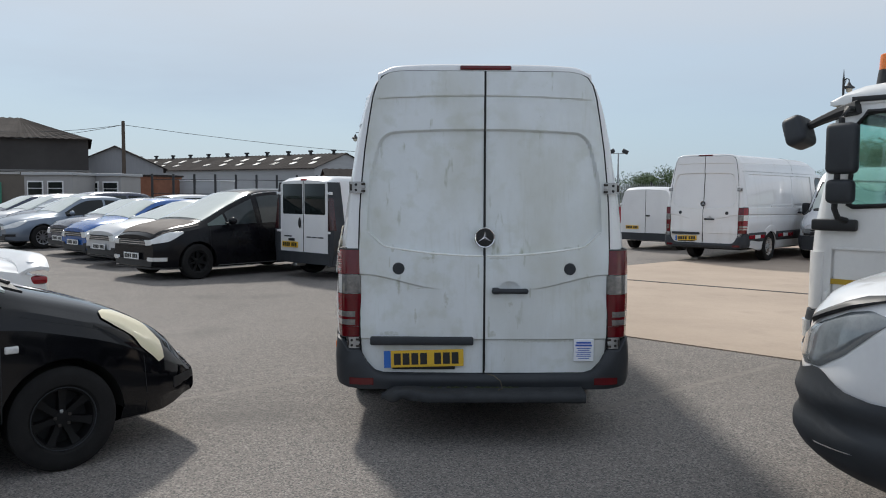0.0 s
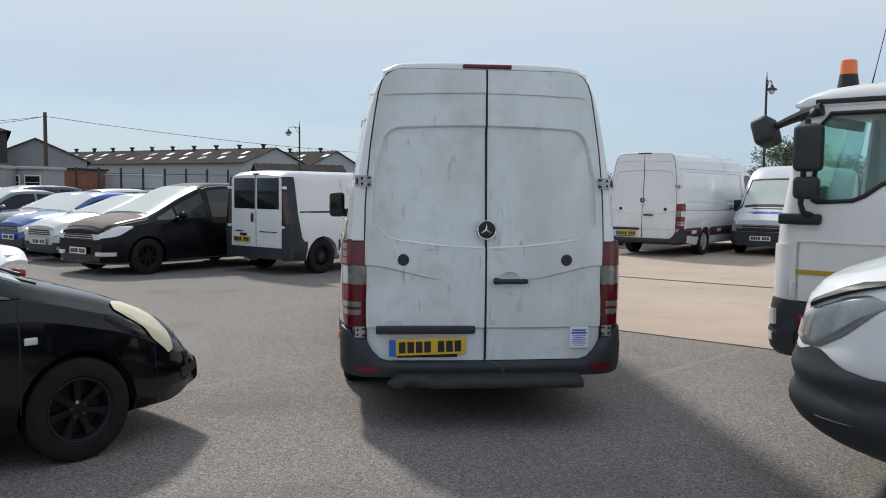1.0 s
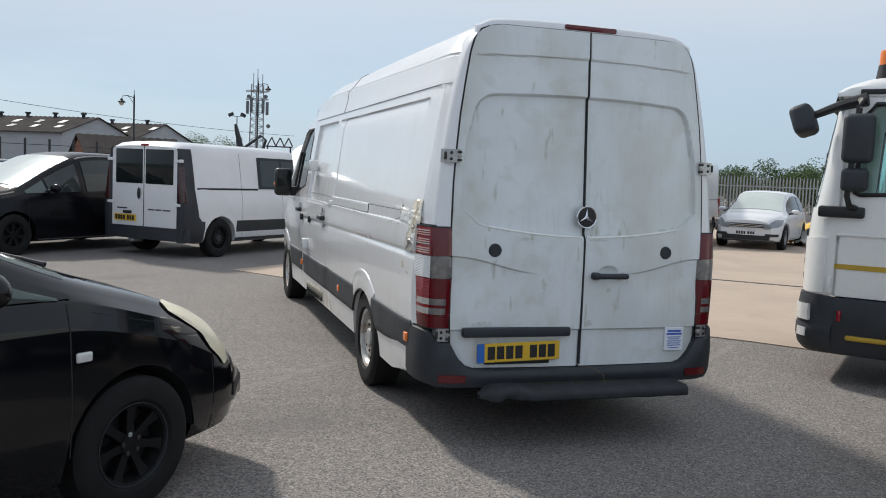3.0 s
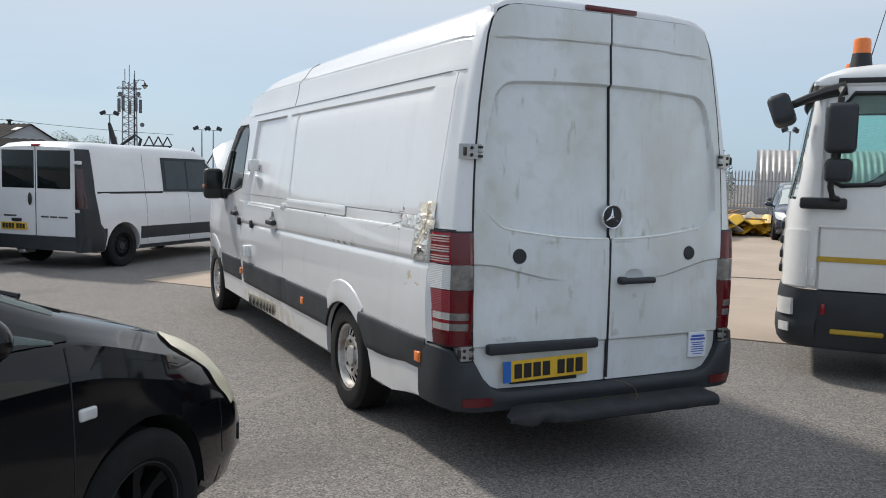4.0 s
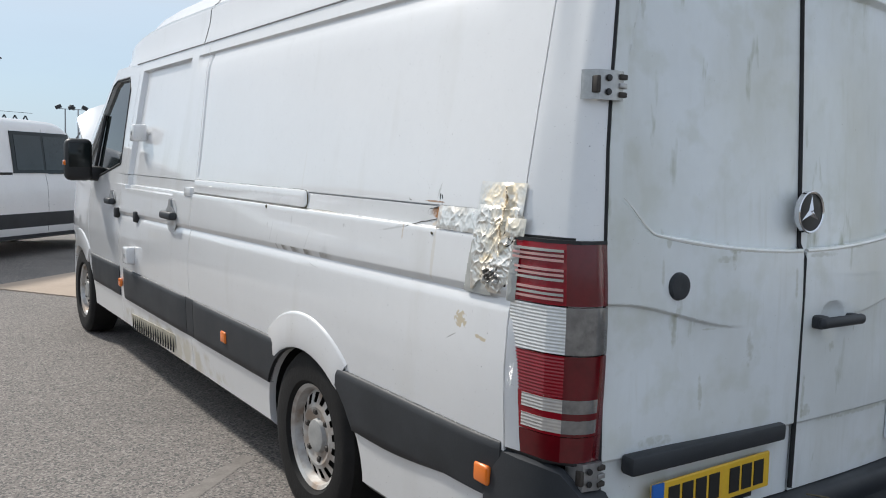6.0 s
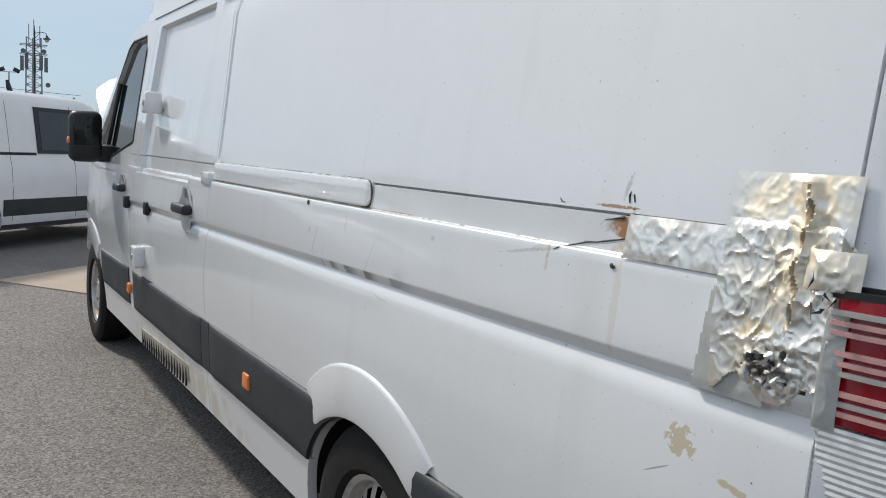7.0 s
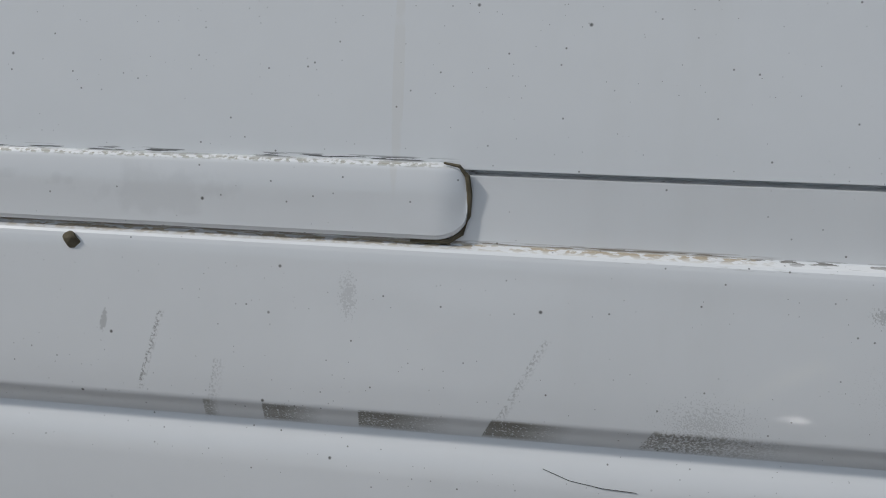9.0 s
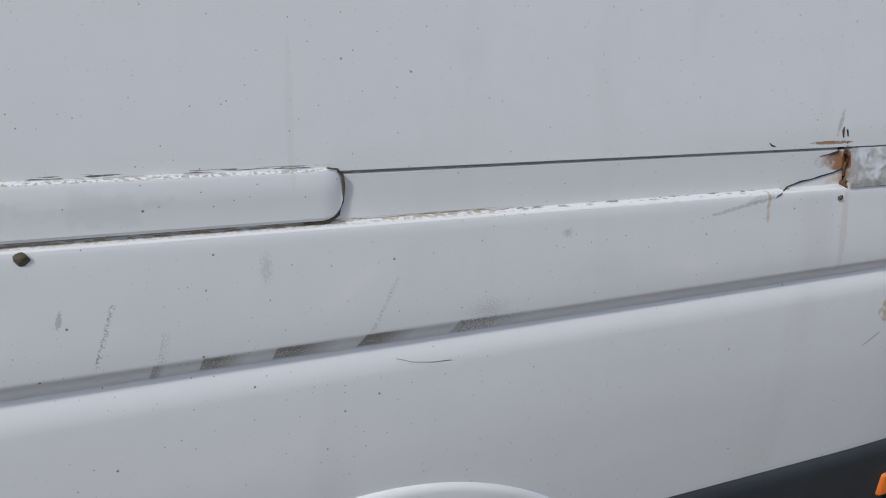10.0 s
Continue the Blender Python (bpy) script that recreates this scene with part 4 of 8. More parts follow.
        for y0, y1, nm in ((0.235, 1.34, "side_moulding"), (1.62, 2.90, "side_moulding"), (2.906, 3.02, "moulding_block"), (3.026, 4.40, "side_moulding"), (4.52, 5.40, "side_moulding")):
            ys = spread(y0, y1, 0.08)
            rows = [[Vector((side * (van_w(y, z, False) + u * (0.4 if yi in (0, len(ys) - 1) else 1)), y, z + (0.055 * step01(0.9, 0.2, y) if z < 0.5 else 0))) for z, u in zip(zz, bul)] for yi, y in enumerate(ys)]
            mo = slab(rows, (-side * 0.02, 0, 0))
            if y0 < 2.0:
                mo = carve(mo, [arch_cut(REAR_HUB, side)])
            if y0 > 4.5:
                mo = carve(mo, [arch_cut(FRONT_HUB, side)])
            part(nm, mo, M["plastic"], van, "dark grey plastic side moulding", 60)
        for y in (0.30, 2.40, 4.46):
            w = van_w(y, 0.585, False)
            part("side_marker", bx(min(side * (w + 0.005), side * (w + 0.024)), max(side * (w + 0.005), side * (w + 0.024)), y - 0.034, y + 0.034, 0.552, 0.610, 0.0094, 3), M["amber"], van, "amber side marker lamp")
        # pillar at the rear corner
        rows = []
        for z in spread(0.68, 2.40, 0.05, (1.25, 1.27)):
            e = lerp([(0.6, 0.812), (0.9, 0.822), (1.25, 0.825), (1.5, 0.819), (1.65, 0.81), (1.9, 0.787), (2.1, 0.759), (2.25, 0.735), (2.33, 0.712), (2.40, 0.64)], z)
            ws = lerp([(0.6, 0.945), (1.25, 0.925), (1.6, 0.892), (2.0, 0.826), (2.15, 0.795), (2.28, 0.755), (2.36, 0.715), (2.40, 0.67)], z)
            yr = rear_y(e, z)
            rows.append([Vector((side * a, b, z)) for a, b in [(e, yr + 0.03), (e, yr + 0.004), (e + (ws - e) * 0.45, yr + 0.004), (e + (ws - e) * 0.75, yr + 0.02), (e + (ws - e) * 0.93, yr + 0.055), (ws, yr + 0.10), (ws + 0.7 * (max(ws, van_w(0.219, min(z, 2.08)) if z < 2.08 else ws) - ws), max(yr + 0.12, 0.175)), (max(ws, van_w(0.219, min(z, 2.08)) if z < 2.08 else ws), max(yr + 0.14, 0.219))]])
        part("rear_pillar", slab(rows, (-side * 0.02, 0.01, 0)), M["white"], van, "", 60)
        tail_lamp(van, side)
        # door handles and locks
        for y, z, sc in ((3.30, 1.115, 1.0), (4.72, 1.125, 0.8)):
            w = van_w(y, z)
            hb = bmesh.new()
            box(hb, min(side * w, side * (w + 0.045)), max(side * w, side * (w + 0.045)), y - 0.11 * sc, y + 0.10 * sc, z - 0.022, z + 0.022, 0.014, 3)
            hp = part("door_handle", hb, M["plastic"], van, "dark grey door handle")
            tri = [(y - 0.085 * sc, z), (y - 0.075 * sc, z + 0.026), (y - 0.028 * sc, z + 0.052), (y - 0.016 * sc, z + 0.088 * sc), (y, z + 0.096 * sc), (y + 0.014 * sc, z + 0.088 * sc), (y + 0.026 * sc, z + 0.052), (y + 0.07 * sc, z + 0.026), (y + 0.08 * sc, z)]
            part("handle_cup", prism(tri, "x", *sorted((side * (w - 0.02), side * (w + 0.013)))), M["seal_grey"], hp, "mid-grey cup behind the handle")
            dish = bmesh.new()
            lathe(dish, [(side * 0.001, 0.100 * sc), (side * 0.0024, 0.092 * sc), (side * 0.0024, 0.082 * sc), (side * 0.001, 0.055 * sc)], 32, c=(side * (w - 0.001), y, z - 0.006))
            part("handle_dish", dish, M["white"], hp)
        for y in (4.06, 4.54):
            w = van_w(y, 1.05)
            part("door_guide", bx(min(side * (w - 0.005), side * (w + 0.03)), max(side * (w - 0.005), side * (w + 0.03)), y - 0.03, y + 0.03, 1.02, 1.09, 0.01), M["black"], van)
        # rail on the flank with its cover
        rows = []
        for k, y in enumerate(spread(1.553, 2.955, 0.06, (1.5545, 1.5565, 1.56, 1.565, 1.572, 1.58, 1.587))):
            t = min(1, (y - 1.553) / 0.03)
            rd = 0.022 * (1 - math.sqrt(max(0, 1 - (1 - t) ** 2)))
            lo, hi = 1.2565 + rd, 1.327 - rd * 0.5
            prof = [(lo, 0.961), (lo + 0.002, 0.9655), (lo + 0.006, 0.9675), (lo + (hi - lo) * 0.5, 0.9645), (hi - 0.007, 0.9645), (hi - 0.003, 0.9625), (hi, 0.957)]
            rows.append([Vector((side * (b - 0.006 * (1 - t) ** 2), y, zq)) for zq, b in prof])
        part("door_rail_cover", slab(rows, (-side * 0.02, 0, 0)), M["flank"] if side < 0 else M["white"], van, "", 30)
        part("rail_roller_block", bx(min(side * 0.93, side * 0.982), max(side * 0.93, side * 0.982), 2.975, 3.09, 1.235, 1.285, 0.006), M["white"], van)
        # wheels
        for hub in (REAR_HUB, FRONT_HUB):
            ax = part("wheel_housing", housing([(side * 0.93, 0.44), (side * 0.60, 0.44), (side * 0.60, 0.001)], 32, hub, HUB_Z), M["liner"], van)
            wheel(van, (side * 0.86, hub, HUB_Z), 0.345, 0.23, "steel", side)
        m_y = 5.16
        mm = bmesh.new()
        box(mm, min(side * 1.02, side * 1.21), max(side * 1.02, side * 1.21), m_y, m_y + 0.12, 1.25, 1.56, 0.045, 3)
        mi = part("door_mirror", mm, M["black"], van, "tall black door mirror")
        part("mirror_glass", bx(min(side * 1.04, side * 1.19), max(side * 1.04, side * 1.19), m_y - 0.004, m_y + 0.02, 1.35, 1.53, 0.01), M["glass"], mi)
        arm = bmesh.new()
        box(arm, min(side * 0.93, side * 1.05), max(side * 0.93, side * 1.05), m_y + 0.05, m_y + 0.25, 1.25, 1.36, 0.03, 2)
        part("mirror_arm", arm, M["black"], mi)
        part("mirror_indicator", bx(min(side * 1.195, side * 1.216), max(side * 1.195, side * 1.216), m_y + 0.03, m_y + 0.10, 1.36, 1.40, 0.008), M["amber"], mi)
    # roof, lofted along the van
    prof = [(0.838, 2.075), (0.826, 2.115), (0.806, 2.19), (0.7995, 2.225), (0.797, 2.236), (0.782, 2.240), (0.780, 2.246), (0.781, 2.258), (0.762, 2.300), (0.73, 2.345), (0.69, 2.395), (0.63, 2.43), (0.52, 2.452), (0.35, 2.463), (0.18, 2.468), (0.0, 2.47)]
    def roof_section(y):
        drop = lerp([(0.0, 0), (4.1, 0), (4.5, 0.02), (4.8, 0.08), (5.0, 0.19), (5.12, 0.32), (5.2, 0.395)], y)
        k = 1 - drop / 0.4
        bulge = 0.0 + 0.012 * math.sin(math.pi * min(1, max(0, y / 4.5)))
        half = []
        for x, z in prof:
            zz = 2.075 + (z - 2.075) * (k if z > 2.075 else 1) + bulge * (z - 2.075) / 0.4
            xx = x * (1 - 0.10 * (drop / 0.4) ** 2) - (0.03 * step01(0.30, 0.12, y) if x > 0.6 else 0) - (0.012 if z > 2.2 and y < 0.2 else 0)
            if 2.2 < z < 2.3:
                zz += 0.011 * (min(y, 4.0) - 0.4)
            if 2.238 < z < 2.26 and y < 0.7:
                xx += 0.012 * step01(0.7, 0.4, y)
            half.append((xx, zz))
        return half
    for y0, y1, nm in ((0.145, 3.185, "roof"), (3.191, 5.2, "roof")):
        rows = []
        for y in spread(y0, y1, 0.12):
            h = roof_section(y)
            rows.append([Vector((-x, y, z)) for x, z in h] + [Vector((x, y, z)) for x, z in h[-2::-1]])
        part(nm, slab(rows, (0, 0, -0.025)), M["white"], van, "", 18)
    for side in (-1, 1):
        part("gutter_joint", tube(bmesh.new(), [(side * (0.8395 - 0.03 * step01(0.30, 0.12, y)), y, 2.0755) for y in spread(0.16, 4.6, 0.15)], 0.0032, 5), M["seal_grey"], van)
    ring = [(x, 3.188, z + 0.001) for x, z in roof_section(3.188)]
    part("roof_joint", tube(bmesh.new(), [(-x, y, z) for x, y, z in ring] + ring[-2::-1], 0.003, 5), M["seal_grey"], van)
    # header over the doors
    rows = []
    for k in range(41):
        x = -0.70 + 1.40 * k / 40
        zt = 2.466 - 0.028 * (abs(x) / 0.70) ** 4 - 0.03 * step01(0.6, 0.7, abs(x))
        zb = lerp([(0.0, 2.42), (0.55, 2.42), (0.62, 2.41), (0.67, 2.385), (0.70, 2.34)], abs(x))
        rows.append([Vector((x, rear_y(x, 2.42) + 0.0, zb)), Vector((x, rear_y(x, 2.42) + 0.0, zb + (zt - zb) * 0.5)), Vector((x, rear_y(x, 2.42) + 0.012, zt - 0.008)), Vector((x, rear_y(x, 2.42) + 0.03, zt))])
    part("rear_header", slab(rows, (0, 0.03, 0)), M["white"], van, "", 60)
    part("high_brake_lamp", bx(-0.165, 0.17, rear_y(0, 2.42) - 0.012, rear_y(0, 2.42) + 0.03, 2.424, 2.453, 0.008), M["darkred"], van, "dark red high brake lamp")
    for side in (-1, 1):
        rear_door(van, side)
    cg = bmesh.new()
    tube(cg, [(0.0, rear_y(0, z) + (0.003 if z < 1.2 or z > 2.03 else 0.025), z) for z in (0.46, 0.8, 1.19, 1.235, 1.6, 2.02, 2.05, 2.41)], 0.0085, 6)
    part("centre_seal", cg, M["gap"], van)
    # badge
    yb = rear_y(0, 1.33) - 0.002
    b = bmesh.new()
    lathe(b, [(0.012, 0.001), (0.013, 0.05), (0.010, 0.062)], 40)
    bmesh.ops.transform(b, matrix=Matrix.Translation((0, yb, 1.335)) @ Matrix.Rotation(radians(-90), 4, "Z"), verts=b.verts[:])
    bd = part("badge", b, M["black"], van, "round black badge with a chrome ring and star")
    ring = bmesh.new()
    lathe(ring, [(0.000, 0.066), (0.015, 0.066), (0.018, 0.063), (0.015, 0.058), (0.005, 0.057)], 40)
    bmesh.ops.transform(ring, matrix=Matrix.Translation((0, yb, 1.335)) @ Matrix.Rotation(radians(-90), 4, "Z"), verts=ring.verts[:])
    part("badge_ring", ring, M["chrome"], bd)
    for k in range(3):
        a = radians(90 + 120 * k)
        r = Matrix.Translation((0, yb - 0.016, 1.335)) @ Matrix.Rotation(-a + radians(90), 4, "Y")
        sm = bmesh.new()
        pts = [(-0.011, 0.0), (0.0, 0.056), (0.011, 0.0), (0, -0.008)]
        bot = [sm.verts.new(r @ Vector((x, 0.004, z))) for x, z in pts]
        topv = sm.verts.new(r @ Vector((0, -0.006, 0.008)))
        for i in range(4):
            sm.faces.new((bot[i], bot[(i + 1) % 4], topv))
        part("star_arm", sm, M["chrome"], bd, sharp=10)
    # handle, number plate, lamp strip
    hd = bmesh.new()
    box(hd, 0.045, 0.285, rear_y(0.16, 1.0) - 0.05, rear_y(0.16, 1.0) - 0.02, 0.972, 1.006, 0.014, 3)
    box(hd, 0.05, 0.10, rear_y(0.16, 1.0) - 0.04, rear_y(0.16, 1.0) + 0.01, 0.968, 1.01, 0.012, 2)
    box(hd, 0.24, 0.28, rear_y(0.16, 1.0) - 0.04, rear_y(0.16, 1.0) + 0.01, 0.975, 1.004, 0.01, 2)
    part("rear_handle", hd, M["plastic"], van, "dark grey rear door handle")
    part("plate_lamp_strip", bx(-0.745, -0.07, rear_y(0.4, 0.68) - 0.03, rear_y(0.4, 0.68) + 0.02, 0.630, 0.685, 0.012), M["plastic"], van, "black plastic lamp strip over the plate")
    plate(van, Matrix.Translation((-0.394, rear_y(0.4, 0.55) - 0.014, 0.543)) @ Matrix.Rotation(radians(-1.5), 4, "Y"), band=True)
    part("plate_holder", bx(-0.60, -0.19, rear_y(0.4, 0.5) - 0.004, rear_y(0.4, 0.5) + 0.02, 0.468, 0.49, 0.004, 2), M["black"], van)
    # rear bumper wrapped round the corners
    path = [(-0.985, 0.235), (-0.983, 0.16), (-0.972, 0.09), (-0.945, 0.03), (-0.90, -0.008), (-0.84, -0.025), (-0.79, -0.033), (-0.74, -0.038), (-0.68, -0.04), (-0.6, -0.044), (-0.3, -0.05), (0, -0.052)]
    path = path + [(-x, y) for x, y in path[-2::-1]]
    rows = []
    for x, y in path:
        ax = abs(x)
        zt = lerp([(0.0, 0.44), (0.66, 0.44), (0.72, 0.452), (0.765, 0.475), (0.795, 0.52), (0.81, 0.58), (0.83, 0.598), (0.90, 0.600), (0.935, 0.655), (0.955, 0.672), (1.0, 0.675)], ax)
        zb = 0.335 + 0.02 * step01(0.85, 0.98, ax)
        inw = Vector((-x, 0.5 - y, 0)).normalized()
        p = Vector((x, y, 0))
        rows.append([p + inw * 0.05 + Vector((0, 0, zb)), p + inw * 0.012 + Vector((0, 0, zb + 0.008)), p + Vector((0, 0, zb + 0.05)), p - inw * 0.004 + Vector((0, 0, zb + (zt - zb) * 0.6)), p + inw * 0.006 + Vector((0, 0, zt - 0.01)), p + inw * 0.03 + Vector((0, 0, zt))])
    bump = part("rear_bumper", slab(rows, (0, 0.06, 0)), M["plastic"], van, "dark grey plastic rear bumper", 50)
    for side in (-1, 1):
        rr = [[Vector((side * x, y - 0.008, z)) for x, y in ((0.722, -0.037), (0.80, -0.034), (0.85, -0.023), (0.88, -0.012))] for z in (0.373, 0.417)]
        part("bumper_reflector", slab(rr, (0, 0.015, 0)), M["darkred"], bump, "red bumper reflector")
    # underside and dark inner shell
    part("underbody", bx(-0.86, 0.86, 0.15, 6.7, 0.30, 0.42, 0.02), M["liner"], van)
    part("inner_shell", bx(-0.80, 0.80, 0.13, 4.45, 0.40, 2.03, 0.05), M["gap"], van)
    part("cab_floor", bx(-0.55, 0.55, 4.45, 6.6, 0.40, 0.95, 0.05), M["liner"], van)
    for sx in (-0.45, 0.45):
        part("seat", bx(sx - 0.25, sx + 0.25, 4.5, 4.68, 0.9, 1.72, 0.07, 3), M["plastic"], van)
    # windscreen, nose and front bumper
    rows = []
    for k in range(9):
        t = k / 8
        y, z = 5.2 + 0.86 * t, 2.06 - 0.80 * t
        hw = 0.75 + 0.14 * t
        rows.append([Vector((hw * u, y + 0.10 * (1 - u * u), z)) for u in np.linspace(-1, 1, 13)])
    part("windscreen", slab(rows, (0, 0, -0.006)), M["screen"], van)
    rows = []
    for z in (0.36, 0.45, 0.6, 0.8, 0.95, 1.05, 1.12):
        rows.append([Vector((u * van_w(6.75, 0.8, False), 6.75 + (0.20 - 0.10 * step01(0.6, 1.12, z)) * (1 - abs(u) ** 3.0), z)) for u in np.linspace(-1, 1, 17)])
    part("front_panel", slab(rows, (0, -0.04, 0)), M["white"], van)
    rows = [[Vector((u * 0.865, 6.62 + 0.36 * (1 - abs(u) ** 3.5), z)) for u in np.linspace(-1, 1, 21)] for z in (0.28, 0.34, 0.5, 0.58)]
    part("front_bumper", slab(rows, (0, -0.06, 0)), M["plastic"], van)
    return van


van = build_van("panel_van", "white high-roof panel van, grimy and damaged, bonnet up")
background_van = copy_thing(van, place(47, (0.86, REAR_HUB), (7.85, 15.3)))
background_van.name = "panel_van"
tagged(background_van, "clean white high-roof panel van parked on the concrete")
background_van.scale = (1.05, 1.05, 1.05)
for ob in background_van.children:
    if ob.data and ob.data.materials and ob.data.materials[0] in (M["door_white"], M["flank"]):
        ob.material_slots[0].link = "OBJECT"
        ob.material_slots[0].material = M["white"]
for y0, y1, mm in ((0.24, 0.55, "red"), (0.56, 0.86, "white"), (0.87, 1.10, "red"), (1.95, 2.25, "red"), (2.26, 2.56, "white"), (2.57, 2.87, "red")):
    part("marker_stripe", bx(0.985, 1.006, y0, y1, 0.555, 0.635, 0.002, 1), M[mm], background_van, "red and white marker stripe")

# raised bonnet of the damaged van only
rows = []
for k in range(11):
    t = k / 10
    rows.append([Vector((u * (0.82 - 0.05 * t * t), 6.14 + 0.90 * t + 0.05 * (1 - u * u), 1.25 + (0.70 - 0.17 * abs(u) ** 5) * t + 0.07 * (1 - u * u) * (1 - t) + 0.04 * math.sin(t * 3))) for u in np.linspace(-1, 1, 15)])
part("bonnet", slab(rows, (0.0, 0.02, -0.03)), M["white"], van, "raised white bonnet")
part("bonnet_stay", tube(bmesh.new(), [(-0.5, 6.62, 1.10), (-0.55, 6.86, 1.78)], 0.006, 6), M["zinc"], van)

# rubber step with its torn end
rows = []
for x in np.linspace(-0.665, 0.64, 66):
    t = step01(-0.30, -0.56, x)                     # crumpled stretch
    e = step01(-0.56, -0.665, x)                    # torn tip
    ripple = 0.010 * t * noise.noise(Vector((x * 26, 0.3, 1.0))) + 0.004 * noise.noise(Vector((x * 9, 2.0, 5.0)))
    up = 0.036 * t * math.sin(math.pi * min(1, max(0, (-0.30 - x) / 0.34))) - 0.010 * e + ripple
    out = 0.030 * t - 0.05 * e
    r_ = []
    for y, z in ((-0.02, 0.292), (-0.13, 0.290), (-0.185, 0.293), (-0.208, 0.300), (-0.216, 0.315), (-0.212, 0.336), (-0.200, 0.349), (-0.175, 0.355), (-0.10, 0.358), (-0.02, 0.362)):
        wob = 0.010 * t * noise.noise(Vector((x * 18, y * 22, z * 30)))
        lift_ = up * (1.0 if z > 0.31 else 0.8) * step01(-0.03, -0.15, y)
        q_ = 1 - 0.72 * e * e
        r_.append(Vector((x, -0.12 + (y - out * step01(-0.05, -0.2, y) + wob + 0.12) * q_, 0.322 + (z - 0.322) * q_ + lift_ + wob)))
    rows.append(r_)
step_bar = part("rear_step", slab(rows, (0, 0.0, -0.006)), M["step_rubber"], van, "black rubber rear step, torn at one end", 60)
tuft = bmesh.new()
bmesh.ops.create_icosphere(tuft, subdivisions=1, radius=1.0)
for v_ in tuft.verts:
    v_.co = Vector((v_.co.x * 1.6, v_.co.y, v_.co.z * 0.5)) * (1 + 0.4 * noise.noise(v_.co * 2.3))
tuft = finish(tuft, "moss_tuft")
for k in range(34):
    r0 = random.uniform(0.004, 0.010)
    tf = part("moss_tuft", tuft, M["moss"], step_bar)
    tf.matrix_local = Matrix.Translation((random.uniform(-0.34, 0.22), random.uniform(-0.075, -0.055), 0.362)) @ Matrix.Diagonal((r0, r0, r0, 1))
wire = bmesh.new()
tube(wire, [(0.02, -0.06, 0.45), (0.06, -0.11, 0.448), (0.10, -0.14, 0.42), (0.11, -0.16, 0.375), (0.08, -0.17, 0.366)], 0.003, 5)
part("loose_wire", wire, M["grime"], van)

# box locks, sill vent, sticker
for y, z, w0, w1 in ((4.19, 1.595, 0.90, 0.985), (4.14, 0.80, 0.985, 1.045)):
    lk = part("box_lock", bx(-w1, -w0, y - 0.058, y + 0.058, z - 0.055, z + 0.055, 0.014, 3), M["white"], van, "white box lock on the door")
    part("keyhole", bx(-w1 - 0.004, -w1 + 0.01, y - 0.012, y + 0.012, z - 0.016, z + 0.012, 0.004), M["zinc"], lk)
    part("lock_hasp", bx(-w1 + 0.012, -w0 - 0.004, y + 0.060, y + 0.095, z - 0.04, z + 0.04, 0.01), M["plastic"], lk)
vent = part("sill_vent", slab([[Vector((-van_w(y, z, False) - 0.006, y, z + (0.035 if z > 0.38 else 0.02) * (4.25 - y))) for z in (0.275, 0.34, 0.395)] for y in spread(3.28, 4.25, 0.1)], (0.01, 0, 0)), M["vent"], van, "dirty slotted sill vent")
for k in range(18):
    y = 3.31 + 0.053 * k
    zo = 0.025 * (4.25 - y)
    part("vent_slot", bx(-van_w(y, 0.335, False) - 0.012, -van_w(y, 0.335, False) - 0.004, y, y + 0.012, 0.295 + zo, 0.385 + zo, 0.004, 1), M["gap"], vent)
ys = rear_y(0.66, 0.6) - 0.004
stick = part("sticker", bx(0.592, 0.725, ys - 0.001, ys + 0.012, 0.522, 0.668, 0.002, 1), M["sticker"], van, "white paper sticker with blue printing")
for k, (x0, x1, z, h) in enumerate([(0.610, 0.705, 0.645, 0.012), (0.604, 0.712, 0.627, 0.012), (0.612, 0.704, 0.607, 0.005), (0.620, 0.696, 0.595, 0.005), (0.608, 0.708, 0.582, 0.005), (0.614, 0.702, 0.569, 0.005), (0.610, 0.706, 0.556, 0.005), (0.624, 0.694, 0.541, 0.004)]):
    part("print_bar", bx(x0, x1, ys - 0.003, ys + 0.004, z - h / 2, z + h / 2), M["ink_blue"], stick)

# damage: foil tape over the torn corner
def skin(y, z):
    """The flank or rear corner post under the tape, with the step bridged over."""
    w = lerp([(1.05, 0.984), (1.10, 0.987), (1.18, 0.981), (1.245, 0.972), (1.33, 0.957), (1.40, 0.945)], z)
    if y < 0.219:
        ws = lerp([(0.6, 0.945), (1.25, 0.925), (1.6, 0.892)], z)
        end = w - 0.028 * (0.281 / 0.5) ** 2
        return ws + (end - ws) * max(0, y - 0.10) / 0.119
    return w - 0.028 * max(0, (0.5 - y) / 0.5) ** 2


def facet(y, z, f_, seed):
    """Crumpled sheet: flat places between sharp continuous creases."""
    v_ = Vector((y * f_, z * f_ * 0.8, seed))
    v_ += 0.45 * noise.noise_vector(v_ * 0.7)
    return 1 - min(1.0, 2.6 * abs(noise.noise(v_)))


def crack(z):
    """Half width and place of the split down the tape."""
    wdt = 0.0065 * noise.noise(Vector((z * 38, 4.2, 0))) + 0.0012
    return 0.276 + 0.010 * noise.noise(Vector((z * 26, 1.7, 3))), wdt


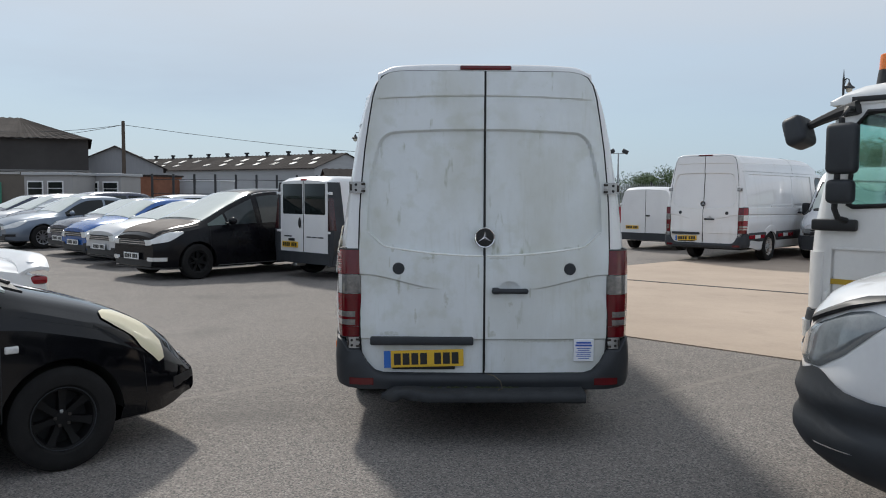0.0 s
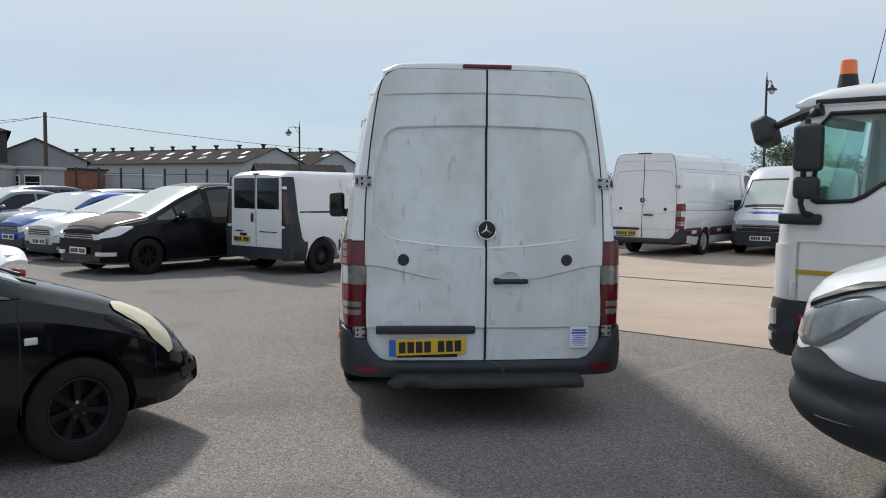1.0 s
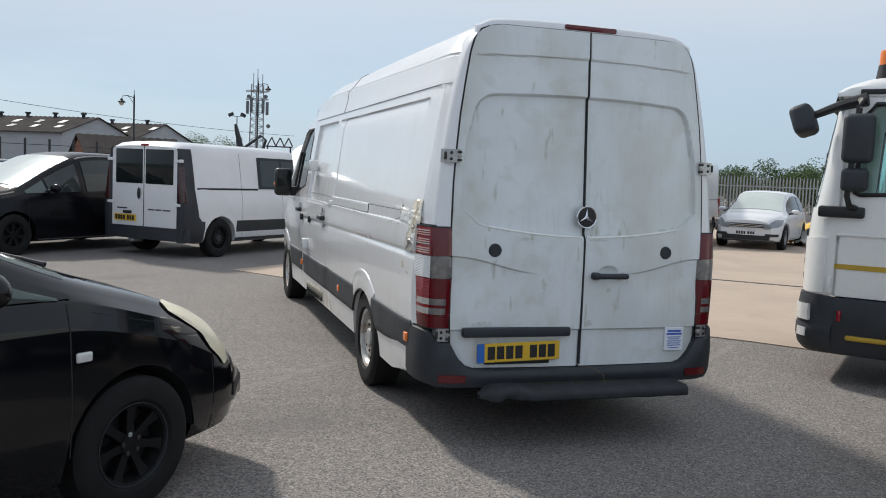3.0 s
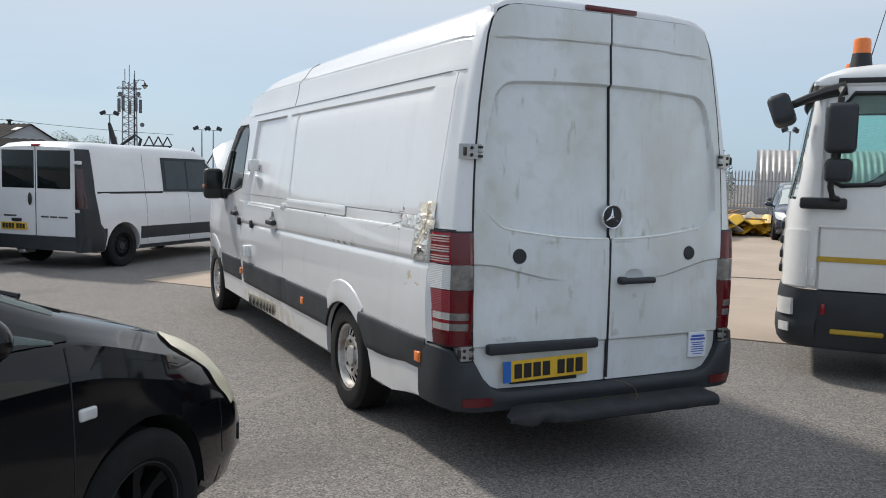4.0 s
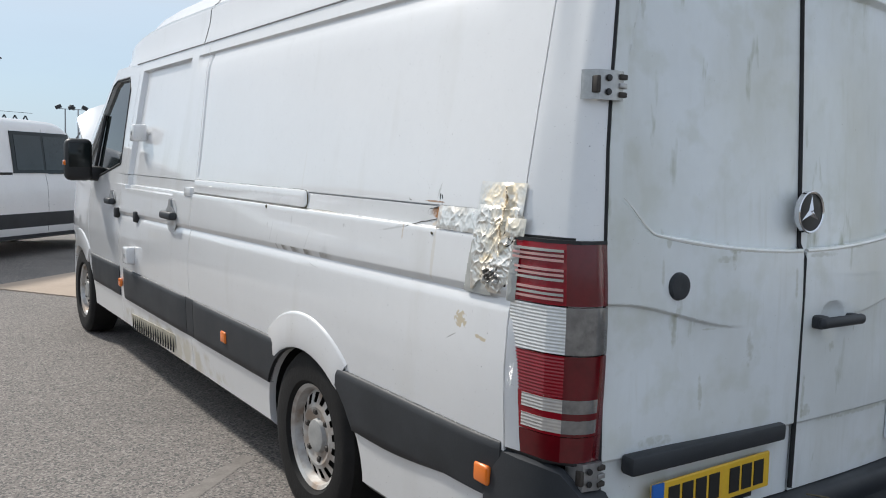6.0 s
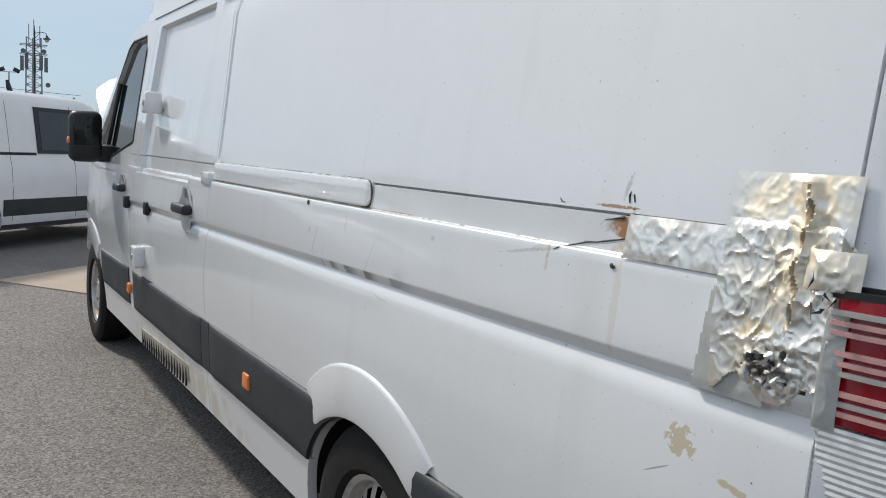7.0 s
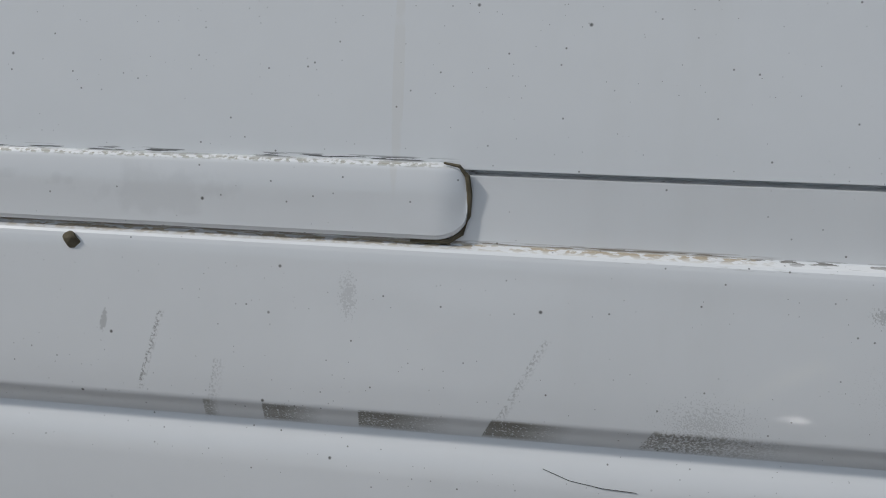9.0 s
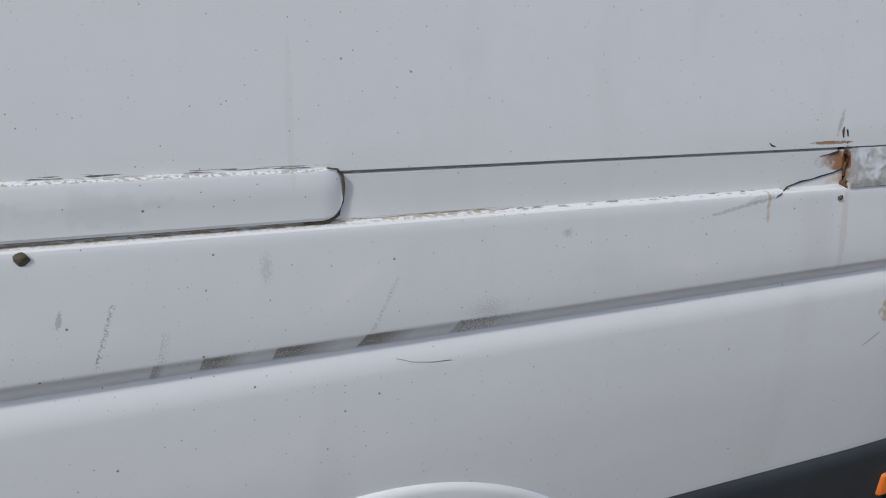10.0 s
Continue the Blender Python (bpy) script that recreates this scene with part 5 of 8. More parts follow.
def foil(name, y0, y1, z0, z1, lift, amp, m, label, seed, keep=None, step=0.0032, holes=False):
    """A sheet of tape laid on the body: fine creases, ragged outline, splits."""
    bm = bmesh.new()
    ny, nz = int((y1 - y0) / step) + 1, int((z1 - z0) / step) + 1
    vs = {}
    def sunk(y, z):
        """How far a torn place is pressed in, below the dark metal."""
        if keep and not keep(y, z):
            return 0.016
        if holes:
            c, wd = crack(z)
            d = math.hypot((y - 0.295) / 0.045, (z - 1.145) / 0.03)
            tear = noise.noise(Vector((y * 75, z * 75, 2.0))) - 0.22 - 0.25 * d if d < 1 else -1
            return 0.014 * max(step01(wd + 0.0012, wd - 0.0008, abs(y - c)) * step01(1.185, 1.20, z) * step01(1.388, 1.38, z), step01(-0.03, 0.06, tear))
        return 0.0
    def vert(i, k):
        if (i, k) not in vs:
            y, z = y0 + (y1 - y0) * i / ny, z0 + (z1 - z0) * k / nz
            e = min(1, min(i, ny - i, k, nz - k) / 4)
            h = 0.55 * facet(y, z, 13, seed) ** 3 + 0.42 * facet(y, z, 29, seed + 5) ** 3 + 0.22 * facet(y, z, 70, seed + 9) ** 2 + 0.22 * noise.noise(Vector((y * 10, z * 10, seed + 3)))
            far = amp * (0.35 + 0.65 * step01(0.42, 0.33, y))
            up = far * h * e
            if holes:
                c, wd = crack(z)
                up += 0.010 * math.exp(-((y - c) / 0.012) ** 2) * step01(1.20, 1.24, z) * e
                d = math.hypot((y - 0.295) / 0.055, (z - 1.145) / 0.04)
                up += (0.003 + 0.020 * abs(noise.noise(Vector((y * 60, z * 60, 7.0))))) * max(0, 1 - d) ** 0.7
            vs[(i, k)] = bm.verts.new((-skin(y, z) - lift - up + sunk(y, z), y, z))
        return vs[(i, k)]
    for i in range(ny):
        for k in range(nz):
            bm.faces.new((vert(i, k), vert(i + 1, k), vert(i + 1, k + 1), vert(i, k + 1)))
    return part(name, bm, M[m], van, label, 20)


silver = "crumpled silver foil tape over the damage"
foil("torn_metal", 0.24, 0.335, 1.118, 1.392, 0.0020, 0.0012, "char", "blackened torn metal", 11.0)
foil("grey_tape", 0.30, 0.424, 1.086, 1.235, 0.003, 0.0012, "grey_tape", "thin grey tape under the foil", 5.0, lambda y, z: y < 0.424 - 0.10 * (z - 1.072))
foil("foil_tape", 0.212, 0.404, 1.312, 1.400, 0.0045, 0.0032, "foil", silver, 1.0, None, 0.0026, True)
foil("foil_tape", 0.206, 0.412, 1.096, 1.335, 0.006, 0.0072, "foil", silver, 2.0, lambda y, z: z > 1.105 + 0.02 * math.sin(y * 60) and y < 0.398 - 0.10 * max(0, 1.2 - z) and (y > 0.222 or z < 1.25), 0.0024, True)
foil("foil_tape", 0.190, 0.262, 1.255, 1.306, 0.012, 0.0065, "foil", silver, 3.0)
foil("tape_strip", 0.395, 0.598, 1.251, 1.321, 0.0045, 0.0140, "foam", "dull silver tape strip ending in rust", 4.0)
foil("lamp_edge_tape", 0.196, 0.222, 1.085, 1.235, 0.012, 0.0050, "grey_tape", "loose grey tape beside the lamp", 9.0)
for k in range(9):
    shard = bmesh.new()
    y, z = 0.205 + 0.05 * random.random(), 1.225 + 0.045 * random.random()
    if k > 5:
        y, z = 0.265 + 0.06 * random.random(), 1.12 + 0.04 * random.random()
    c = Vector((-skin(y, z) - 0.022, y, z))
    pts = [shard.verts.new(c + Vector((random.uniform(-0.012, 0.006), random.uniform(-0.011, 0.011), random.uniform(-0.016, 0.016)))) for _ in range(4)]
    shard.faces.new(pts[:3])
    shard.faces.new((pts[1], pts[2], pts[3]))
    part("torn_shard", shard, M["char"], van, sharp=10)
for yy, zz, s_ in ((0.617, 1.234, 0.0052), (0.597, 1.256, 0.0075)):
    lump = bmesh.new()
    bmesh.ops.create_icosphere(lump, subdivisions=2, radius=s_)
    for vv in lump.verts:
        vv.co = Vector((vv.co.x * 0.5, vv.co.y * 1.0, vv.co.z * 0.9)) * (1 + 0.7 * noise.noise(vv.co * 200)) + Vector((-van_w(yy, zz) - 0.002, yy, zz))
    part("mud_blob", lump, M["grime"], van, sharp=15)
# split paint, torn edge and dark streaks where the tape ends
for pts, rad, m_, nm in (
        (((0.775, 1.243), (0.765, 1.247), (0.735, 1.256), (0.702, 1.264), (0.68, 1.266), (0.655, 1.271), (0.625, 1.276), (0.600, 1.283)), (0.0006, 0.0016, 0.0012, 0.0018, 0.0012, 0.0016, 0.0013, 0.0022), "char", "paint_split"),
        (((0.665, 1.306), (0.64, 1.310), (0.622, 1.313), (0.600, 1.318)), (0.0004, 0.0014, 0.0028, 0.0042), "char", "dark_streak"),
        (((0.600, 1.250), (0.603, 1.258), (0.598, 1.268), (0.601, 1.282), (0.597, 1.295), (0.602, 1.306), (0.598, 1.318), (0.600, 1.330)), (0.003, 0.0052, 0.0034, 0.0044, 0.0030, 0.0040, 0.0048, 0.0024), "rust", "torn_edge"),
        (((0.612, 1.338), (0.614, 1.350), (0.612, 1.357)), (0.0012, 0.0022, 0.0008), "char", "dark_fleck"),
        (((0.600, 1.340), (0.604, 1.352)), (0.0012, 0.0018), "char", "dark_fleck"),
        (((0.790, 1.334), (0.785, 1.329), (0.776, 1.328)), (0.0007, 0.0014, 0.0007), "char", "dark_fleck")):
    cr_ = bmesh.new()
    tube(cr_, [(-van_w(y, z) - 0.0004, y, z) for y, z in pts], list(rad), 5)
    part(nm, cr_, M[m_], van)
tb = bmesh.new()
tube(tb, [(-0.960, 1.575, 1.3275), (-0.960, 1.561, 1.325), (-0.9595, 1.5535, 1.316), (-0.9585, 1.5515, 1.30), (-0.958, 1.5522, 1.28), (-0.959, 1.558, 1.264), (-0.961, 1.569, 1.2565), (-0.961, 1.605, 1.2555)], [0.001, 0.0018, 0.0024, 0.0026, 0.0022, 0.0026, 0.0026, 0.0012], 6)
part("rail_end_grime", tb, M["grime"], van)
bl = bmesh.new()
bmesh.ops.create_icosphere(bl, subdivisions=3, radius=0.008)
for vv in bl.verts:
    vv.co = Vector((vv.co.x * 0.6, vv.co.y * 1.1, vv.co.z)) * (1 + 0.6 * noise.noise(vv.co * 130)) + Vector((-0.973, 1.937, 1.2415))
part("mud_blob", bl, M["grime"], van, sharp=15)


sc = bmesh.new()
tube(sc, [(-van_w(y, z) - 0.0005, y, z) for y, z in ((1.475, 1.052), (1.45, 1.044), (1.42, 1.040), (1.39, 1.039))], 0.0003, 4)
part("scratch", sc, M["char"], van)
# ---- ground ----
YARD = 48.0   # the way the bays point
ax_d = Vector((math.cos(radians(YARD)), math.sin(radians(YARD)), 0))
ax_n = Vector((ax_d.y, -ax_d.x, 0))
g = bmesh.new()
grid([[Vector((x, y, 0)) for x in (-2500, -300, -60, -20, 0, 20, 60, 300, 2500)] for y in (-2500, -300, -60, -20, 0, 20, 60, 300, 2500)], g)
solo("ground", g, M["asphalt"], "worn grey asphalt yard with pale stone chips", "ground", kind="structure")
def flat(poly, z, th=0.05):
    return prism(poly, "z", z - th, z)
solo("concrete_apron", flat([(-1.42, 8.57), (1.89, 4.03), (3.29, 2.62), (5.0, 0.55), (14.0, -9.0), (60, 30), (40, 60), (7.0, 16.2)], 0.012), M["concrete"], "pale concrete apron beside the asphalt", "pavement", kind="structure")
dr = bmesh.new()
for k in range(60):
    p0, p1 = Vector((2.2, 11.45, 0)), Vector((11.5, 3.0, 0))
    a_, b_ = p0.lerp(p1, k / 60), p0.lerp(p1, (k + 0.96) / 60)
    q = (p1 - p0).normalized().cross(Vector((0, 0, 1))) * 0.06
    vs = [dr.verts.new(v + Vector((0, 0, 0.0165))) for v in (a_ - q, b_ - q, b_ + q, a_ + q)]
    dr.faces.new(vs)
    lo = [dr.verts.new(v.co - Vector((0, 0, 0.006))) for v in vs]
    for i in range(4):
        dr.faces.new((vs[i], lo[i], lo[(i + 1) % 4], vs[(i + 1) % 4]))
solo("drain_channel", dr, M["drain"], "dark slotted drain channel in the concrete", "drain", kind="structure")
for k, (a_, b_) in enumerate((((-3.6, -0.1), (-0.9, 2.3)), ((0.6, 0.5), (3.0, 2.5)), ((-7.6, 6.2), (-3.0, 7.3)))):
    a_, b_ = Vector((*a_, 0)), Vector((*b_, 0))
    q = (b_ - a_).normalized().cross(Vector((0, 0, 1))) * 0.07
    bm = bmesh.new()
    n = 150
    up = Vector((0, 0, 0.0012))
    edge_ = [(a_.lerp(b_, i / n) - q * (0.55 + 0.4 * noise.noise(Vector((i * 0.9, k, 0)))) + up, a_.lerp(b_, i / n) + q * (0.55 + 0.4 * noise.noise(Vector((i * 0.9, k, 9)))) + up) for i in range(n + 1)]
    grid(edge_, bm)
    solo("bay_line", bm, M["line_paint"], "worn pale bay line on the asphalt", "road marking", kind="structure")

# ---- other vehicles ----
class Shell:
    """A lofted vehicle body: y from the tail (0) to the nose (L)."""
    def __init__(self, L, W, top, belt, tumble=0.74, zb=0.2, plan=None, crown=0.05, edge=0.07):
        self.L, self.W, self.top, self.belt, self.tumble, self.zb, self.crown, self.edge = L, W / 2, top, belt, tumble, zb, crown, edge
        self.memo = {}
        self.plan = plan or [(0, 0.80), (0.10, 0.90), (0.35, 0.97), (1.0, 1.0), (L - 1.1, 1.0), (L - 0.6, 0.957), (L - 0.25, 0.868), (L - 0.08, 0.745), (L, 0.60)]

    def section(self, y):
        key = round(y, 5)
        if key not in self.memo:
            self.memo[key] = self.make(y)
        return self.memo[key]

    def make(self, y):
        zt, zs = smooth(self.top, y), smooth(self.belt, y)
        hw = self.W * smooth(self.plan, y)
        zb = self.zb + 0.10 * step01(0.35, 0.0, y) + 0.06 * step01(self.L - 0.3, self.L, y)
        zt = max(zt, zb + 0.25)
        zs = min(zs, zt - 0.03)
        g = min(1, max(0, (zt - zs - 0.06) / 0.35))
        tw = 0.90 + (self.tumble - 0.90) * g
        e = self.edge * (0.35 + 0.65 * g)
        pts = [(0, zb), (hw * 0.84, zb), (hw * 0.94, zb + 0.03), (hw * 0.985, zb + 0.12), (hw, zb + 0.35 * (zs - zb)), (hw * 1.0, zb + 0.62 * (zs - zb)), (hw * 0.985, zb + 0.86 * (zs - zb)), (hw * 0.955, zs)]
        x1 = hw * 0.955
        x2 = hw * tw
        for t in (0.25, 0.5, 0.75):
            pts.append((x1 + (x2 - x1) * (t ** 1.15 if g > 0.3 else t), zs + (zt - self.crown - e - zs) * t))
        pts += [(x2, zt - self.crown - e), (x2 * 0.965, zt - self.crown - e * 0.45), (x2 * 0.88, zt - self.crown * 0.8), (x2 * 0.5, zt - self.crown * 0.2), (0, zt)]
        return pts

    def rows(self):
        out = []
        for y in spread(0, self.L, 0.09, (0.03, 0.06, self.L - 0.03, self.L - 0.06)):
            h = self.section(y)
            out.append([Vector((x, y, z)) for x, z in h] + [Vector((-x, y, z)) for x, z in h[-2:0:-1]])
        return out

    def solid(self):
        bm = grid(self.rows(), close=True)
        for ends in (0.0, self.L):
            vs = [v_ for v_ in bm.verts if abs(v_.co.y - ends) < 1e-5]
            vs.sort(key=lambda v_: math.atan2(v_.co.z - 0.5, v_.co.x))
            bm.faces.new(vs)
        return bm

    def x_at(self, y, z):
        h = [p for p in self.section(y)[2:]]
        z = max(z, h[0][1])
        for (xa, za), (xb, zb) in zip(h, h[1:]):
            if za <= z <= zb and zb > za:
                return xa + (xb - xa) * (z - za) / (zb - za)
        return h[-3][0]

    def z_at(self, y, x):
        h = self.section(y)[7:]
        for (xa, za), (xb, zb) in zip(h, h[1:]):
            if xb <= abs(x) <= xa and xa > xb:
                return za + (zb - za) * (xa - abs(x)) / (xa - xb)
        return h[0][1]


def side_pane(sh, parent, side, quad, name="side_window", m="glass", lift=0.012, n=10):
    """A pane on the flank between a lower and an upper line of (y, z) points."""
    low, up = quad
    y0, y1 = max(low[0][0], up[0][0]), min(low[-1][0], up[-1][0])
    rows = []
    for y in np.linspace(y0, y1, n):
        a_, b_ = lerp(low, y), lerp(up, y)
        rows.append([Vector((side * (sh.x_at(y, z) + lift), y, z)) for z in np.linspace(a_, max(a_ + 0.01, b_), 5)])
    return part(name, slab(rows, (-side * 0.02, 0, 0)), M[m], parent)


def top_pane(sh, parent, y0, y1, frac0, frac1, name, m="screen", lift=0.014, n=11):
    """A pane over the top surface (windscreen, rear window)."""
    rows = []
    for k in range(n):
        t = k / (n - 1)
        y = y0 + (y1 - y0) * t
        f_ = frac0 + (frac1 - frac0) * t
        hw = sh.section(y)[11][0] * f_
        rows.append([Vector((x, y, sh.z_at(y, x) + lift)) for x in np.linspace(-hw, hw, 13)])
    return part(name, slab(rows, (0, 0, -0.02)), M[m], parent)


def blob(c, r, m=None, sub=2, squash=None):
    bm = bmesh.new()
    bmesh.ops.create_icosphere(bm, subdivisions=sub, radius=1)
    for v_ in bm.verts:
        p = Vector((v_.co.x * r[0], v_.co.y * r[1], v_.co.z * r[2]))
        v_.co = (m @ p if m is not None else p) + Vector(c)
    return bm


def skin_patch(sh, parent, name, m, side, y0, y1, lo, hi, lift=0.006, n=18, nk=9, label="", depth=0.012):
    """A piece laid on the body between two lines counted along each cross-section."""
    def at(y, q):
        h = sh.section(y)
        i = min(len(h) - 2, int(q))
        f_ = q - i
        return h[i][0] + (h[i + 1][0] - h[i][0]) * f_, h[i][1] + (h[i + 1][1] - h[i][1]) * f_
    cx, cz = 0.3, 0.4
    rows, back = [], []
    for k in range(n):
        t = k / (n - 1)
        y = y0 + (y1 - y0) * t
        a_, b_ = lo(t), max(lo(t) + 0.02, hi(t))
        r1, r2 = [], []
        for j in range(nk):
            v_ = j / (nk - 1)
            x, z = at(y, a_ + (b_ - a_) * v_)
            d_ = Vector((x - cx * 0.7, 0.25 * (y / sh.L) ** 6, z - cz)).normalized()
            p = Vector((x, y, z))
            q = p + d_ * lift * (0.3 + 0.7 * min(1, 4 * min(v_, 1 - v_, t, 1 - t) + 0.2))
            r1.append(Vector((side * q.x, q.y, q.z)))
            q = p - d_ * depth
            r2.append(Vector((side * q.x, q.y, q.z)))
        rows.append(r1)
        back.append(r2)
    bm = grid(rows)
    grid(back, bm)
    return part(name, bm, M[m], parent, label, 50)


def seam(sh, parent, side, pts, name="door_gap", wd=0.006):
    rows = []
    for y, z in pts:
        rows.append([Vector((side * (sh.x_at(y + d_, z) + 0.0015), y + d_, z)) for d_ in (-wd / 2, wd / 2)])
    return part(name, slab(rows, (-side * 0.004, 0, 0)), M["gap"], parent)


def wrap(sh, parent, name, m, y0, front, z0, z1, side=0, lift=0.012, n=9, nz=5, label="", depth=0.03):
    """A band laid round the nose from the flank at y0 to the front, as far as the fraction front of its width; side 0: right round.
    z0, z1: heights, or (flank, front) pairs, or functions of the way from flank to front."""
    def level(z, t):
        return z(t) if callable(z) else z[0] + (z[1] - z[0]) * t if isinstance(z, tuple) else z
    pts = [(y, 1.0) for y in np.linspace(y0, sh.L - 0.004, n)] if y0 < sh.L else []
    pts += [(sh.L, u) for u in np.linspace(0.97, front, n)]
    def column(k, s):
        y, u = pts[k]
        t = k / (len(pts) - 1)
        a_, b_ = level(z0, t), level(z1, t)
        bow = 0.03 * (1 - u * u) if y >= sh.L else 0
        r_ = []
        for z in np.linspace(a_, max(a_ + 0.004, b_), nz):
            z = min(z, sh.section(y)[11][1] - 0.002)
            x = sh.x_at(y, z)
            tl = step01(sh.L - 0.3, sh.L, y)
            r_.append(Vector((s * (x * u + lift * (1 - 0.5 * tl)), y + lift * tl + bow, z)))
        return r_
    if side:
        rows = [column(k, side) for k in range(len(pts))]
    else:
        rows = [column(k, 1) for k in range(len(pts))] + [column(k, -1) for k in range(len(pts) - 1, -1, -1)]
    cols = [[p.copy() for p in r_] for r_ in rows]
    inner = [[Vector((p.x * (1 - depth), p.y - depth, p.z)) for p in r_] for r_ in cols]
    bm = bmesh.new()
    A = [[bm.verts.new(p) for p in r_] for r_ in cols]
    B = [[bm.verts.new(p) for p in r_] for r_ in inner]
    h_, w_ = len(A), len(A[0])
    for i in range(h_ - 1):
        for j in range(w_ - 1):
            bm.faces.new((A[i][j], A[i][j + 1], A[i + 1][j + 1], A[i + 1][j]))
        bm.faces.new((A[i][0], A[i + 1][0], B[i + 1][0], B[i][0]))
        bm.faces.new((A[i][-1], B[i][-1], B[i + 1][-1], A[i + 1][-1]))
    for i in (0, h_ - 1):
        for j in range(w_ - 1):
            bm.faces.new((A[i][j], B[i][j], B[i][j + 1], A[i][j + 1]))
    return part(name, bm, M[m], parent, label, 40)


def car(label, m, paintm, L=4.3, W=1.76, H=1.48, kind="hatch", wheels=(0.85, 3.40), r=0.315, style="5", rimmat="alloy", group="", platecol="white_plate", tumble=0.74, name="car", category="car", light="clear", black_sill=False, bonnetm=None):
    """A parked car: y to the nose."""
    h = H
    ws = L - 0.95      # base of the windscreen
    if kind == "onebow":
        top = [(0, 0.80), (0.06, 1.02), (0.3, 1.16), (0.9, h - 0.10), (1.5, h - 0.01), (2.0, h), (2.4, h - 0.04), (3.28, 1.09), (3.81, 0.945), (4.1, 0.83), (4.3, 0.70), (4.4, 0.575), (L, 0.455)]
        belt = [(0, 0.90), (0.6, 1.0), (2.4, 0.98), (3.28, 0.965), (3.81, 0.81), (4.23, 0.585), (L, 0.42)]
        roof0, roof1, base = 0.9, 2.3, 3.30
    elif kind == "mpv":
        top = [(0, 0.75), (0.05, 1.0), (0.2, 1.25), (0.55, h - 0.05), (1.2, h), (2.1, h), (2.45, h - 0.04), (2.7, h - 0.13), (L - 0.98, 1.13), (L - 0.85, 1.08), (L - 0.5, 1.03), (L - 0.14, 0.94), (L - 0.04, 0.86), (L, 0.78)]
        belt = [(0, 0.92), (0.5, 1.02), (2.4, 1.0), (L - 1.0, 0.97), (L - 0.4, 0.87), (L, 0.70)]
        roof0, roof1, base = 0.55, 2.55, L - 0.93
    elif kind == "saloon":
        top = [(0, 0.78), (0.06, 0.98), (0.45, 1.05), (0.75, 1.09), (1.45, h - 0.03), (2.1, h), (2.6, h - 0.02), (3.45, 1.02), (L - 0.9, 0.98), (L - 0.45, 0.90), (L - 0.12, 0.81), (L, 0.71)]
        belt = [(0, 0.86), (0.6, 0.98), (2.4, 0.93), (L - 1.1, 0.88), (L - 0.35, 0.76), (L, 0.60)]
        roof0, roof1, base = 1.45, 2.6, 3.45
    else:
        top = [(0, 0.75), (0.06, 0.98), (0.25, 1.15), (0.6, h - 0.08), (1.1, h - 0.01), (1.8, h), (2.15, h - 0.03), (2.35, h - 0.10), (L - 1.0, 1.03), (L - 0.88, 0.98), (L - 0.45, 0.94), (L - 0.12, 0.86), (L - 0.03, 0.79), (L, 0.73)]
        belt = [(0, 0.88), (0.6, 0.98), (2.2, 0.93), (L - 1.0, 0.89), (L - 0.35, 0.76), (L, 0.60)]
        roof0, roof1, base = 0.65, 2.2, L - 0.97
    sh = Shell(L, W, top, belt, tumble, 0.2, None if kind == "onebow" else [(0, 0.80), (0.10, 0.90), (0.35, 0.97), (1.0, 1.0), (L - 1.0, 1.0), (L - 0.5, 0.96), (L - 0.22, 0.90), (L - 0.07, 0.80), (L, 0.68)])
    ob = thing(name, label, category, m, group)
    hw = W / 2
    cuts = [prism(ellipse(wy, r, r + 0.055, r + 0.05, 28), "x", s * hw * 0.55 if s > 0 else -hw * 1.3, s * hw * 1.3 if s > 0 else -hw * 0.55) for wy in wheels for s in (1, -1)]
    body = part("body", carve(sh.solid(), cuts), paintm, ob, sharp=40)
    for wy in wheels:
        for s in (1, -1):
            part("wheel_housing", housing([(s * (hw - 0.05), r + 0.06), (s * hw * 0.5, r + 0.06), (s * hw * 0.5, 0.001)], 24, wy, r), M["liner"], ob)
            wheel(ob, (s * (hw - 0.115), wy, r), r, 0.2, style, s, rimmat=M[rimmat])
    top_pane(sh, ob, roof1 + 0.03, base - 0.04, 0.90, 0.93, "windscreen")
    top_pane(sh, ob, (roof0 - 0.33) if kind != "saloon" else 0.85, roof0 - 0.02, 0.92, 0.95, "rear_window", "glass")
    if kind == "onebow":
        top_pane(sh, ob, base - 0.05, base + 0.08, 0.78, 0.80, "cowl", "black", 0.012)
        for x0, x1 in ((0.44, -0.04), (-0.06, -0.46)):
            wp = [(x0 + (x1 - x0) * t, base + 0.05 - 0.16 * t, sh.z_at(base + 0.05 - 0.16 * t, x0 + (x1 - x0) * t) + 0.024) for t in (0, 0.25, 0.5, 0.75, 1)]
            part("wiper", tube(bmesh.new(), wp, [0.012, 0.009, 0.008, 0.007, 0.005], 6), M["black"], ob)
        seam(sh, ob, 1, [(y, z) for y, z in ((3.30, 0.92), (3.45, 0.88), (3.6, 0.845), (3.74, 0.805))], "bonnet_gap", 0.006)
    if bonnetm:
        top_pane(sh, ob, base + 0.06, L - 0.09, 1.02, 1.0, "bonnet", bonnetm, 0.008, 16)
    midp = (roof0 + roof1) / 2
